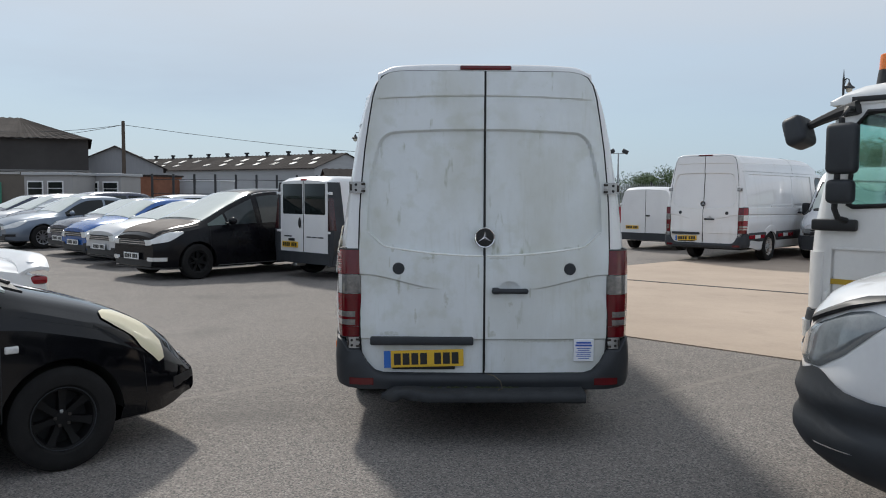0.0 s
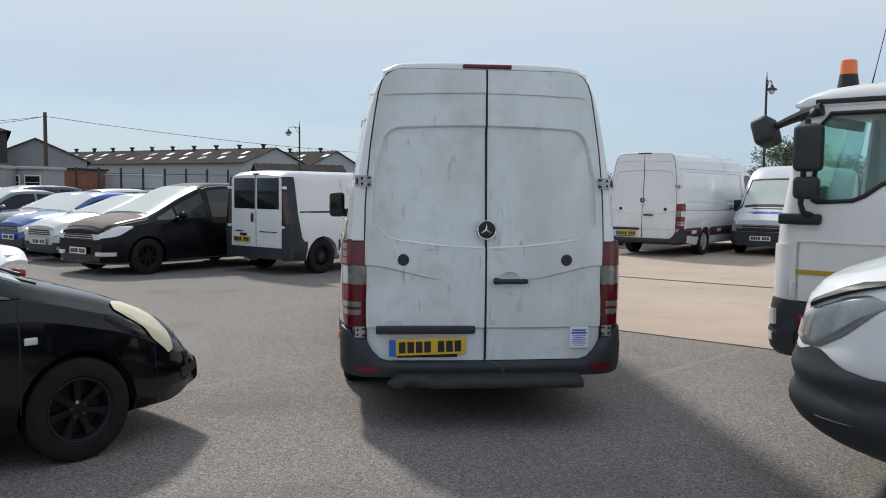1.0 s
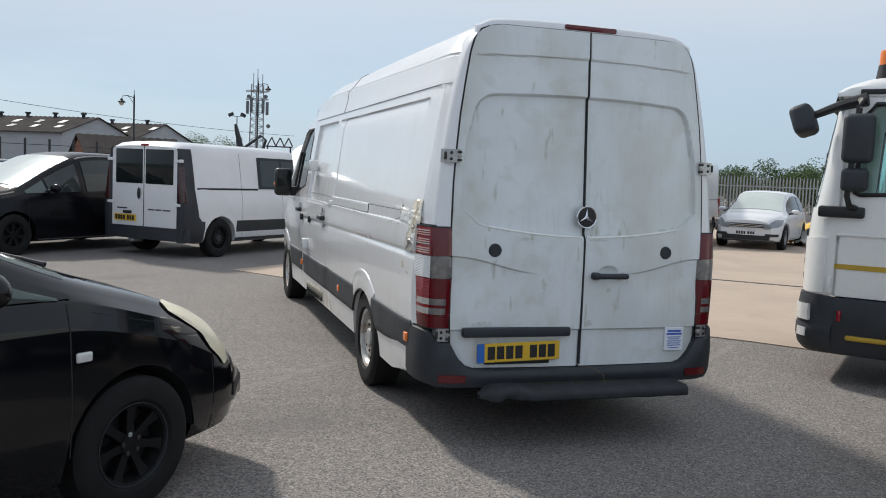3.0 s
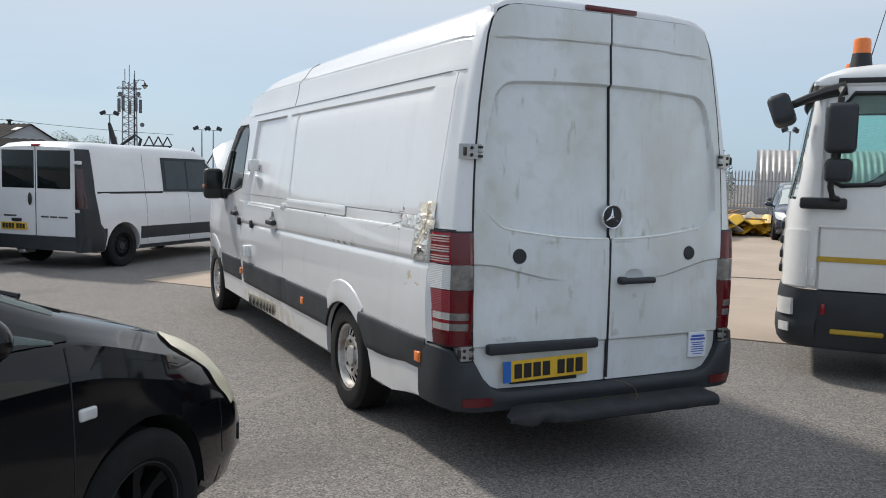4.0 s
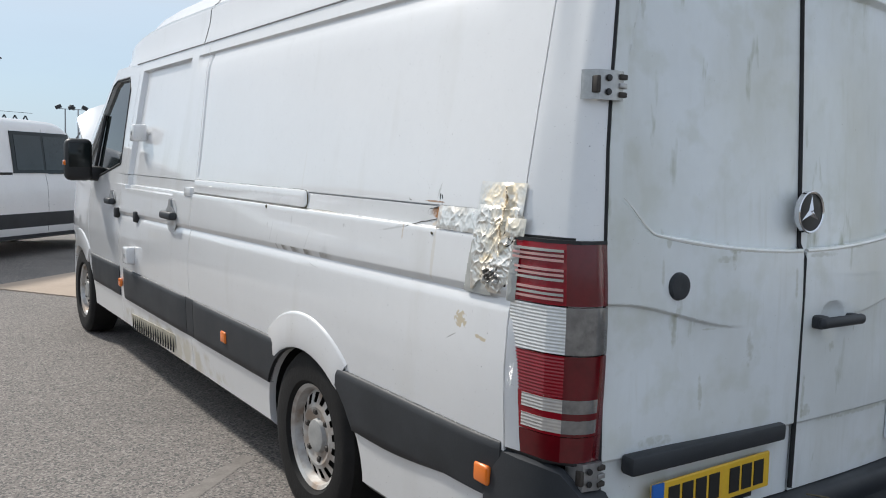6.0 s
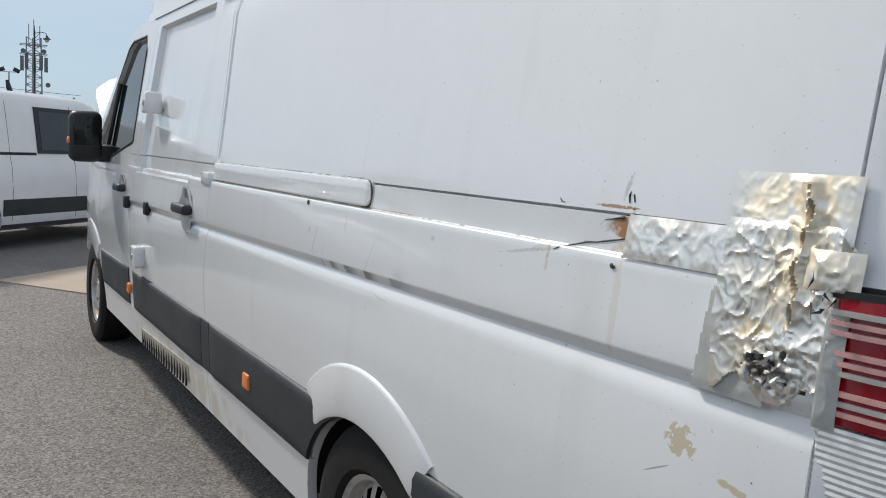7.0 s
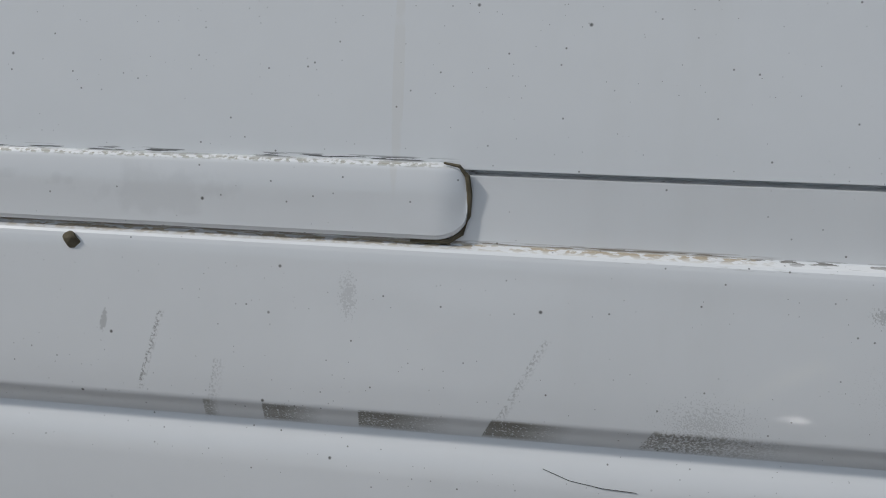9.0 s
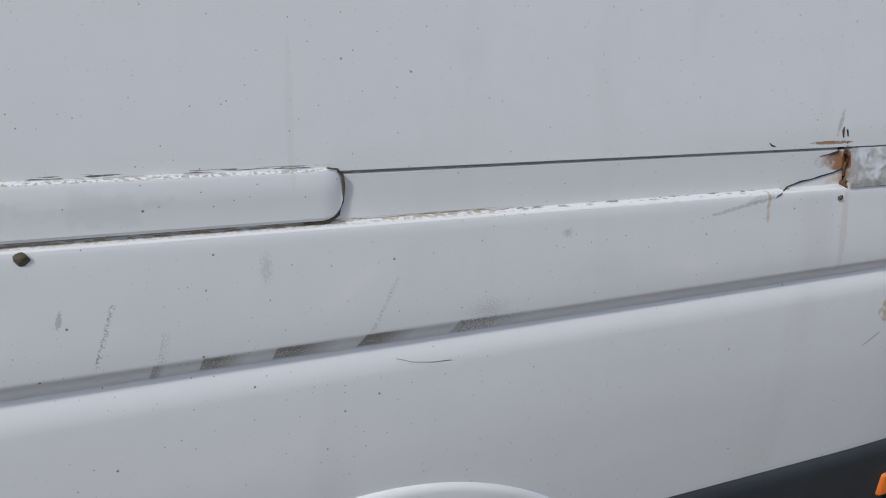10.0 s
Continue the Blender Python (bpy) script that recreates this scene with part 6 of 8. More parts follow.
    for s in (1, -1):
        zb_ = lambda y: smooth(belt, y) + 0.02
        zt_ = lambda y: smooth(top, y) - 0.13
        a0, a1, b0, b1 = roof0 + 0.05, midp - 0.04, midp + 0.04, base - (0.09 if kind == "onebow" else 0.22)
        panes = ((a0, a1, "glass"), (b0, b1, "glass"))
        if kind == "mpv":
            # paler panes: sky reflected and seen through is put into the glass colours
            panes = ((a0, base - 2.52, "glass"), (base - 2.44, base - 1.32, "tint"), (base - 1.19, base - 0.55, "tint"), (base - 0.50, base - 0.10, "green_glass"))
        for y0, y1, pm in panes:
            ys_ = np.linspace(y0, y1, 9)
            side_pane(sh, ob, s, ([(y, zb_(y)) for y in ys_], [(y, max(zb_(y) + 0.015, zt_(y))) for y in ys_]), m=pm)
        seam(sh, ob, s, [(midp, z) for z in np.linspace(0.34, zb_(midp), 7)])
        seam(sh, ob, s, [(base - 0.12, z) for z in np.linspace(0.34, zb_(base - 0.12) - 0.02, 7)])
        seam(sh, ob, s, [(roof0 + 0.35, z) for z in np.linspace(0.62, zb_(roof0 + 0.35), 7)])
        for y in (midp - 0.2, base - 1.0):
            part("door_handle", bx(*sorted((s * (sh.x_at(y, 0.83) - 0.01), s * (sh.x_at(y, 0.83) + 0.025))), y - 0.09, y + 0.09, 0.82, 0.845, 0.01), paintm, ob)
        mx = sh.x_at(base - 0.3, zb_(base - 0.3))
        mb = base - {"onebow": 0.52, "mpv": 0.56}.get(kind, 0.34)
        mir = part("door_mirror", blob((s * (mx + 0.13), mb, zb_(mb) + 0.075), (0.11, 0.065, 0.07), sub=3), paintm, ob)
        part("mirror_foot", bx(*sorted((s * (mx - 0.01), s * (mx + 0.08))), mb, mb + 0.09, zb_(mb) + 0.01, zb_(mb) + 0.05, 0.012), M["black"], mir)
        if kind == "onebow":
            skin_patch(sh, ob, "headlamp", light, s, 3.78, 4.17, lambda t: lerp([(0, 10.2), (0.2, 8.3), (0.6, 6.3), (0.9, 5.7), (1, 6.2)], t), lambda t: lerp([(0, 12.2), (0.10, 12.9), (0.35, 13.3), (0.8, 12.7), (1, 9.8)], t), 0.018, depth=0.03)
            skin_patch(sh, ob, "quarter_window", "green_glass", s, 2.90, 3.15, lambda t: 7.5, lambda t: lerp([(0, 9.8), (1, 7.9)], t), 0.010)
            ind = part("side_indicator", bx(*sorted((s * (sh.x_at(3.24, 0.745) - 0.01), s * (sh.x_at(3.24, 0.745) + 0.010))), 3.203, 3.277, 0.724, 0.766, 0.009, 3), M["clear"], ob)
            seam(sh, ob, s, [(4.02 + 0.06 * (0.64 - z), z) for z in np.linspace(0.24, 0.66, 7)], "bumper_gap", 0.004)
            seam(sh, ob, s, [(y, 0.645 - 0.02 * (y - 3.9)) for y in (3.95, 4.02)], "bumper_gap", 0.003)
        else:
            hz = smooth(belt, L - 0.35)
            wrap(sh, ob, "headlamp", light, L - 0.50, 0.70, lambda t: lerp([(0, hz + 0.02), (0.26, hz - 0.13), (0.6, hz - 0.19), (1, hz - 0.20)], t), lambda t: lerp([(0, hz + 0.05), (0.4, hz + 0.045), (1, hz - 0.05)], t), s, 0.022)
        wrap(sh, ob, "fog_lamp", "black" if kind != "mpv" else "clear", L - 0.20, 0.75, 0.36, 0.43, s, 0.016 if kind != "onebow" else 0.003, 5)
        rl = bx(*sorted((s * hw * 0.62, s * hw * 0.88)), 0.0, 0.16, 0.80, 0.88 if kind == "saloon" else 0.95, 0.03)
        part("tail_lamp", rl, M["red"], ob)
        if bonnetm:
            part("sill_strip", slab([[Vector((s * (sh.x_at(y, z) + 0.010), y, z)) for z in (0.232, 0.248)] for y in np.linspace(wheels[0] + 0.5, wheels[1] - 0.45, 12)], (-s * 0.012, 0, 0)), M["alloy"], ob, "silver sill strip")
            part("roof_rail", tube(bmesh.new(), [(s * sh.section(y)[12][0], y, sh.section(y)[12][1] + 0.012) for y in np.linspace(0.8, roof1 - 0.05, 14)], 0.014, 6), M["alloy"], ob, "thin silver roof rail")
    gz = smooth(top, L) - 0.02
    if kind == "onebow":
        wrap(sh, ob, "lower_grille", "black", L + 1, 0.0, 0.30, 0.36, 0, 0.002)
    else:
        wrap(sh, ob, "grille", "black", L + 1, 0.0, gz - 0.17, gz - 0.03, 0, 0.014)
        wrap(sh, ob, "lower_grille", "black", L + 1, 0.0, 0.26, 0.38, 0, 0.012)
        wrap(sh, ob, "bumper_lip", "black", L - 0.5, 0.0, 0.215, 0.245, 0, 0.008)
        for q in (0.055, 0.095, 0.135):
            wrap(sh, ob, "chrome_bar", "chrome", L + 1, 0.0, gz - q - 0.012, gz - q, 0, 0.018)
    plate(ob, Matrix.Translation((0, L + 0.046, 0.44)) @ Matrix.Rotation(radians(180), 4, "Z"), back=platecol)
    return ob, sh


def box_van(label, m, paintm, L, W, H, wheels, r=0.34, bonnet=0.95, hood=1.05, zb=0.24, lower="plastic", rear_glass=False, side_glass=None, group="", platecol="yellow_plate", name="van", tumble=0.84, wsrun=0.75, rearlamps=True, ridge=0.0, bumper=(0.30, 0.56), lampz=None, nose=(0.12, 0.28, 0.45), grille=None, bare_nose=False, dome=0.0):
    """A panel van of plain shape: y to the nose."""
    ws0 = L - bonnet
    top = [(0, H * 0.93), (0.04, H - 0.02), (0.3, H), (ws0 - wsrun - 0.3, H), (ws0 - wsrun, H - 0.05), (ws0, hood + 0.12), (ws0 + 0.1, hood + 0.04), (L - 0.35, hood - nose[0]), (L - 0.1, hood - nose[1]), (L, hood - nose[2])]
    if dome:
        top[3:5] = [(ws0 - wsrun - 0.75, H), (ws0 - wsrun - 0.40, H - 0.06), (ws0 - wsrun - 0.14, H - dome * 0.55), (ws0 - wsrun, H - dome)]
    belt = [(0, 1.15), (ws0 - wsrun, 1.12), (ws0, hood), (L - 0.35, hood - 0.22), (L, 0.55)]
    plan = [(0, 0.95), (0.12, 0.985), (0.5, 1.0), (L - 1.3, 1.0), (L - 0.7, 0.95), (L - 0.28, 0.86), (L - 0.08, 0.74), (L, 0.62)]
    sh = Shell(L, W, top, belt, tumble, zb, plan, 0.045, 0.10)
    ob = thing(name, label, "van", m, group)
    hw = W / 2
    cuts = [prism(ellipse(wy, r, r + 0.06, r + 0.055, 28), "x", s * hw * 0.55 if s > 0 else -hw * 1.3, s * hw * 1.3 if s > 0 else -hw * 0.55) for wy in wheels for s in (1, -1)]
    part("body", carve(sh.solid(), cuts), paintm, ob, sharp=40)
    for wy in wheels:
        for s in (1, -1):
            part("wheel_housing", housing([(s * (hw - 0.05), r + 0.065), (s * hw * 0.5, r + 0.065), (s * hw * 0.5, 0.001)], 24, wy, r), M["liner"], ob)
            wheel(ob, (s * (hw - 0.125), wy, r), r, 0.21, "steel", s, rimmat=M["dark_alloy"] if rear_glass else None)
    top_pane(sh, ob, ws0 - wsrun + 0.04, ws0 - 0.03, 0.96, 1.06, "windscreen")
    if dome:
        top_pane(sh, ob, ws0 - wsrun - 0.01, ws0 + 0.05, 1.03, 1.12, "screen_surround", "black", 0.008)
        top_pane(sh, ob, ws0 + 0.10, ws0 + 0.14, 0.55, 0.55, "bonnet_vent", "black", 0.008, 4)
    for s in (1, -1):
        a0, a1 = ws0 - wsrun - 0.55, ws0 - 0.22
        ys_ = np.linspace(a0, a1, 9)
        side_pane(sh, ob, s, ([(y, 1.16) for y in ys_], [(y, min(H - 0.22 - dome * 0.85, max(1.18, smooth(top, y) - 0.17))) for y in ys_]))
        if side_glass:
            ys_ = np.linspace(side_glass[0], side_glass[1], 9)
            side_pane(sh, ob, s, ([(y, 1.17 + 0.10 * step01(side_glass[1] - 0.12, side_glass[1], y)) for y in ys_], [(y, H - 0.20) for y in ys_]), n=12)
            part("pane_bar", slab([[Vector((s * (sh.x_at(y, z) + 0.008), y, z)) for z in (1.2, 1.45, H - 0.24)] for y in (sum(side_glass) / 2 - 0.015, sum(side_glass) / 2 + 0.015)], (-s * 0.006, 0, 0)), M["black"], ob)
            mid_ = sum(side_glass) / 2
            for y0, y1 in ((side_glass[0] + 0.07, mid_ - 0.025), (mid_ + 0.025, side_glass[1] - 0.10)):
                ys_ = np.linspace(y0, y1, 7)
                side_pane(sh, ob, s, ([(y, 1.215) for y in ys_], [(y, H - 0.25) for y in ys_]), "inner_pane", "tint", 0.0155, 8)
            part("door_handle", blob((s * (sh.x_at(side_glass[1] + 0.09, 1.05) + 0.015), side_glass[1] + 0.09, 1.08), (0.02, 0.032, 0.095), sub=3), M["black"], ob)
            seam(sh, ob, s, [(y, 0.72) for y in np.linspace(wheels[0] + r + 0.1, 3.1, 6)], "side_crease", 0.02)
        seam(sh, ob, s, [(a0 - 0.06, z) for z in np.linspace(0.36, H - 0.16, 12)])
        seam(sh, ob, s, [(a0 - 1.2, z) for z in np.linspace(0.36, H - 0.16, 12)])
        if lower:
            for y0, y1 in ((0.05, wheels[0] - r - 0.07), (wheels[0] + r + 0.07, wheels[1] - r - 0.07)):
                rows = [[Vector((s * (sh.x_at(y, z) + 0.012), y, z)) for z in ((zb + 0.03) if rear_glass else (zb + 0.12), 0.5, 0.62)] for y in spread(y0, y1, 0.2)]
                part("side_moulding", slab(rows, (-s * 0.015, 0, 0)), M[lower], ob)
            rows = [[Vector((s * (sh.x_at(y, 1.2) + 0.006), y, z)) for z in ((1.14, 1.18) if rear_glass else (1.195, 1.215))] for y in spread(0.3, (a0 - 0.75) if rear_glass else (a0 - 0.1), 0.3)]
            part("door_rail", slab(rows, (-s * 0.015, 0, 0)), M["gap"], ob)
        mx = sh.x_at(ws0 - 0.35, 1.2)
        part("door_mirror", bx(*sorted((s * (mx + 0.05), s * (mx + 0.24))), ws0 - 0.5, ws0 - 0.38, 1.12, 1.42, 0.04, 3), M["black"], ob)
        lz = lampz or (hood - 0.36, hood - 0.14)
        if not bare_nose:
            wrap(sh, ob, "headlamp", "headlamp", L - 0.46, 0.72, lambda t: lerp([(0, lz[0] + 0.20), (0.45, lz[0]), (1, lz[0] - 0.02)], t), lambda t: lerp([(0, lz[1] + 0.05), (0.5, lz[1]), (1, lz[1] - 0.08)], t), s, 0.034)
        if rear_glass:
            # full-height dark corner with the lamp in it
            gp = []
            for z in (0.27, 0.34, 0.42, 0.5, 0.6, 0.7, 0.8, 0.9, 1.05, 1.15, 1.25, 1.35, 1.45, 1.55, 1.65, 1.75, H - 0.13):
                fwd = lerp([(0.34, 0.42), (0.56, 0.42), (0.70, 0.30), (1.0, 0.24), (H - 0.13, 0.22)], z)
                xr = sh.x_at(0.06, z)
                gp.append([Vector((s * hw * 0.80, -0.016, z)), Vector((s * (hw * 0.80 + (xr - hw * 0.80) * 0.6), -0.020, z)), Vector((s * (xr + 0.004), -0.006, z)), Vector((s * (xr + 0.024), 0.05, z))] + [Vector((s * (sh.x_at(y, z) + 0.018), y, z)) for y in np.linspace(0.12, fwd, 5)])
            cg = part("corner_guard", slab(gp, (-s * 0.02, 0.02, 0)), M[lower], ob, "dark grey plastic rear corner", 50)
            lp = [[Vector((s * (hw * 0.83), -0.028, z)), Vector((s * (sh.x_at(0.06, z) - 0.02), -0.026, z)), Vector((s * (sh.x_at(0.06, z) + 0.012), -0.004, z)), Vector((s * (sh.x_at(0.06, z) + 0.027), 0.045, z))] for z in (0.93, 1.0, 1.2, 1.45, 1.52)]
            part("tail_lamp", slab(lp, (-s * 0.02, 0.02, 0)), M["smoked_red"], ob, "tall dark red tail lamp", 50)
        elif rearlamps:
            part("tail_lamp", bx(*sorted((s * hw * 0.90, s * (hw * 0.985))), -0.015, 0.10, 0.75, 1.25, 0.02), M["red"], ob)
            part("door_hinge", bx(*sorted((s * hw * 0.80, s * hw * 0.92)), -0.03, 0.02, 1.30, 1.36, 0.008), paintm, ob)
        if rear_glass:
            part("rear_window", bx(*sorted((s * 0.030, s * hw * 0.70)), -0.006, 0.02, 1.21, H - 0.15, 0.0125, 3), M["glass"], ob)
            for z_ in (1.58, 0.86):
                part("door_hinge", bx(*sorted((s * hw * 0.76, s * hw * 0.90)), -0.020, 0.03, z_, z_ + 0.055, 0.010), paintm, ob)
    if lower:
        rows = [[Vector((u * hw * 1.0, -0.07 * (1 - abs(u) ** 6) + 0.03, z)) for u in np.linspace(-1, 1, 13)] for z in (zb + 0.05, 0.40, 0.50)]
        part("rear_bumper", slab(rows, (0, 0.08, 0)), M[lower], ob)
        for u in (() if rear_glass else (1, -1)):
            rows = [[Vector((u * (sh.x_at(y, 0.9) + 0.013), y, z)) for z in (0.3, 0.5, 0.62)] for y in (0.02, 0.14, 0.26)]
            part("corner_guard", slab(rows, (-u * 0.015, 0, 0)), M[lower], ob)
        if not bare_nose:
            wrap(sh, ob, "front_bumper", lower, wheels[1] + r + 0.08, 0.0, bumper[0], bumper[1], 0, 0.03, 16, label="dark plastic front bumper")
    if grille:
        wrap(sh, ob, "grille", "black", L + 1, 0.0, grille[0], grille[1], 0, 0.016)
        for q in (0.35, 0.65):
            wrap(sh, ob, "grille_bar", "zinc", L + 1, 0.0, grille[0] + (grille[1] - grille[0]) * q, grille[0] + (grille[1] - grille[0]) * q + 0.012, 0, 0.020)
    if not bare_nose:
        wrap(sh, ob, "grille", "black", L + 1, 0.0, hood - 0.52, hood - 0.46, 0, 0.012)
        wrap(sh, ob, "grille", "black", L + 1, 0.0, min(bumper[1] + 0.02, hood - 0.6), hood - 0.54, 0, 0.010)
    part("door_gap", bx(-0.005, 0.005, -0.006, 0.03, 0.5, H - 0.1), M["gap"], ob)
    if rear_glass:
        part("rear_handle", blob((-0.10, -0.02, 1.05), (0.035, 0.02, 0.10)), M["black"], ob)
        part("plate_lamp", bx(-0.46, -0.28, -0.03, 0.02, 0.70, 0.75, 0.015), M["black"], ob)
        part("high_brake_lamp", bx(-0.08, 0.08, -0.012, 0.05, H - 0.10, H - 0.06, 0.015), M["red"], ob)
        for x0, x1 in ((-0.62, -0.38), (0.10, 0.24), (0.27, 0.40), (0.43, 0.60)):
            part("badge_bar", bx(x0, x1, -0.008, 0.02, 0.775, 0.80, 0.004), M["p_grey"], ob)
        part("exhaust_tip", bx(-0.35, -0.20, -0.02, 0.2, 0.22, 0.28, 0.02), M["zinc"], ob)
        plate(ob, Matrix.Translation((-0.42, -0.012, 0.63)), 0.50, 0.11)
    else:
        part("rear_handle", bx(0.02, 0.14, -0.035, 0.02, 0.98, 1.02, 0.01), M["black"], ob)
        plate(ob, Matrix.Translation((-0.42, -0.012, 0.66)), 0.42, 0.1)
    if not bare_nose:
        plate(ob, Matrix.Translation((0, L + 0.065, 0.46)) @ Matrix.Rotation(radians(180), 4, "Z"), back="white_plate")
    return ob, sh
row = "cars parked in the row"
car("black people carrier with a dusty bonnet", place(YARD + 180, (-0.82, 3.88), (-4.72, 10.35)), M["p_black2"], 4.67, 1.88, 1.70, "mpv", (1.0, 3.88), 0.33, "7", "dark_alloy", row, bonnetm="dusty_bonnet")
car("silver hatchback parked beside a black people carrier", place(YARD + 180, (0.4, 4.2), (-7.72, 13.2)), M["p_silver"], 4.25, 1.76, 1.45, "hatch", (0.8, 3.38), group=row)
car("bright blue hatchback parked in the row", place(YARD + 180, (0.4, 3.95), (-8.95, 14.8)), M["p_blue"], 4.0, 1.70, 1.46, "hatch", (0.7, 3.15), group=row)
car("dark blue hatchback with a faded silver bonnet", place(YARD + 180, (0.4, 4.05), (-10.05, 16.5)), M["p_navy"], 4.1, 1.70, 1.46, "hatch", (0.75, 3.25), group=row)
car("grey-blue saloon with alloy wheels", place(YARD + 180, (-0.8, 3.9), (-11.3, 18.6)), M["p_greyblue"], 4.83, 1.86, 1.50, "saloon", (1.0, 3.9), 0.33, "10", group=row)
car("dark blue estate car in the row", place(YARD + 180, (0, 4.6), (-12.9, 20.4)), M["p_navy"], 4.75, 1.80, 1.62, "mpv", (0.9, 3.6), group=row)
car("silver hatchback at the row's end", place(YARD + 180, (0, 4.2), (-14.9, 22.6)), M["p_silver"], 4.2, 1.75, 1.50, "hatch", (0.8, 3.4), group=row)
car("dark blue hatchback with a dusty windscreen", place(YARD + 180, (0, 4.2), (-16.6, 24.6)), M["p_navy"], 4.2, 1.75, 1.50, "hatch", (0.8, 3.4), group=row)
for k, (x, y, pm) in enumerate(((-11, 27, "p_white"), (-8.6, 25, "p_grey"), (-6.4, 22.8, "p_silver"), (-14, 29, "p_black2"), (-17.5, 31, "p_white"), (-4.2, 20.6, "p_navy"))):
    car("parked car in the row behind, mostly hidden", place(YARD, (0, 0), (x, y)), M[pm], 4.4, 1.78, 1.52, "hatch" if k % 2 else "mpv", (0.85, 3.5), group="cars in the back row")
box_van("white crew van with dark plastic corners and rear windows", place(45, (0.91, 0.84), (-1.50, 10.50)), M["p_white"], 4.74, 1.88, 1.94, (0.84, 3.94), 0.325, 0.85, 1.05, rear_glass=True, side_glass=(1.86, 3.16), tumble=0.86)
box_van("small white van parked on the concrete", place(YARD, (-0.75, 0.8), (5.9, 20.2)), M["p_white"], 4.2, 1.78, 1.85, (0.8, 3.4), 0.31, 0.8, 0.98)
transit, tsh = box_van("silver-white van with a dark lower front", place(YARD + 176, (0.0, 4.9), (9.55, 15.05)), M["p_silverwhite"], 5.2, 2.04, 2.36, (1.0, 4.2), 0.33, 0.8, 1.15, bumper=(0.28, 0.62), nose=(0.06, 0.14, 0.26), lampz=(0.70, 0.95), grille=(0.66, 0.84), dome=0.38, wsrun=0.66, tumble=0.92)
for x0, x1, z_ in ((-0.42, -0.05, 0.0), (0.0, 0.48, 0.0), (-0.30, 0.36, -0.06)):
    rows = [[Vector((x, y, tsh.z_at(y, x) + 0.008)) for x in np.linspace(x0, x1, 4)] for y in (4.72 - z_ * 1.6, 4.78 - z_ * 1.6)]
    part("sign_bar", slab(rows, (0, 0, -0.004)), M["ink_blue"], transit, "dark blue sign bar")
car("white small crossover car", place(YARD + 172, (0, 4.06), (11.95, 14.05)), M["p_white"], 4.06, 1.76, 1.55, "hatch", (0.75, 3.3), 0.33, light="headlamp")
car("dark grey compact crossover car", place(YARD + 178, (0, 4.2), (17.9, 14.2)), M["p_grey"], 4.2, 1.77, 1.65, "mpv", (0.8, 3.35), 0.33)
car("dark blue hatchback beside timber on the concrete", place(YARD + 178, (0, 4.2), (15.9, 12.4)), M["p_navy"], 4.2, 1.77, 1.5, "hatch", (0.8, 3.35), 0.33)

# black hatchback in the foreground
prius, psh = car("black hatchback with yellowed headlamps", place(42, (0.80, 3.52), (-2.49, -0.62)), M["p_black"], 4.45, 1.72, 1.49, "onebow", (0.82, 3.52), 0.305, "7", "dark_alloy", light="yellowed")
# white car behind it
coupe, csh = car("white coupe with a boot spoiler", place(225, (-0.6, 0.1), (-3.93, 2.08)), M["p_white"], 4.5, 1.78, 1.36, "saloon", (0.9, 3.5))
rows = [[Vector((u * 0.80, 0.02 + dy - 0.10 * (1 - u * u), 1.03 - 0.10 * abs(u) ** 5 + dz)) for u in np.linspace(-1, 1, 21)] for dy, dz in ((-0.02, 0.02), (0.06, 0.035), (0.16, 0.02), (0.24, -0.02))]
part("spoiler", slab(rows, (0, 0, -0.03)), M["p_white"], coupe, "white boot spoiler")
for u in (-0.68, 0.68):
    part("spoiler_foot", bx(u - 0.05, u + 0.05, 0.03, 0.16, 0.92, 1.01, 0.02), M["p_white"], coupe)
# white van beside the lorry, with a rounded nose of its own
nose_van, nsh = box_van("white van with a dark plastic bumper", place(138, (-0.35, 5.92), (1.60, -1.30)), M["p_white"], 5.62, 1.99, 2.6, (1.2, 4.75), 0.345, 0.62, 1.10, bare_nose=True)


def nose_at(a, z, up=0.0):
    """A point of the nose: a in degrees from the near flank (0) round the front (90) to the far flank (180)."""
    ix = lerp([(0.30, 0.16), (0.36, 0.07), (0.43, 0.02), (0.50, 0.0), (0.8, 0.0), (1.05, 0.03), (1.15, 0.07), (1.2, 0.12), (1.26, 0.22), (1.31, 0.36), (1.36, 0.60), (1.39, 0.92)], z) - up
    iy = lerp([(0.30, 0.26), (0.36, 0.12), (0.43, 0.04), (0.50, 0.0), (0.8, 0.0), (1.05, 0.05), (1.15, 0.13), (1.2, 0.22), (1.26, 0.38), (1.31, 0.55), (1.36, 0.80), (1.39, 1.10)], z) - up
    ca, sa = math.cos(radians(a)), math.sin(radians(a))
    return Vector((-(0.995 - ix) * math.copysign(abs(ca) ** 0.714, ca), 4.95 + (1.05 - iy) * max(0.0, sa) ** 0.714, z))


def nose_strip(name, m, a0, a1, lo, hi, up, label="", n=24, nz=6, prof=None):
    rows = []
    for a in np.linspace(a0, a1, n):
        t = (a - a0) / (a1 - a0)
        r_ = []
        for k in range(nz):
            q = k / (nz - 1)
            z = lo(a) + (hi(a) - lo(a)) * q
            e = min(1.0, 6 * min(t, 1 - t, q, 1 - q) + 0.25)
            r_.append(nose_at(a, z, (up + (prof(z) if prof else 0)) * (e if prof is None else 1)))
        rows.append(r_)
    back = [[p + Vector((0.02 if p.x < 0 else -0.02, -0.02, 0)) for p in r_] for r_ in rows]
    bm = grid(rows)
    grid(back, bm)
    return part(name, bm, M[m], nose_van, label, 50)


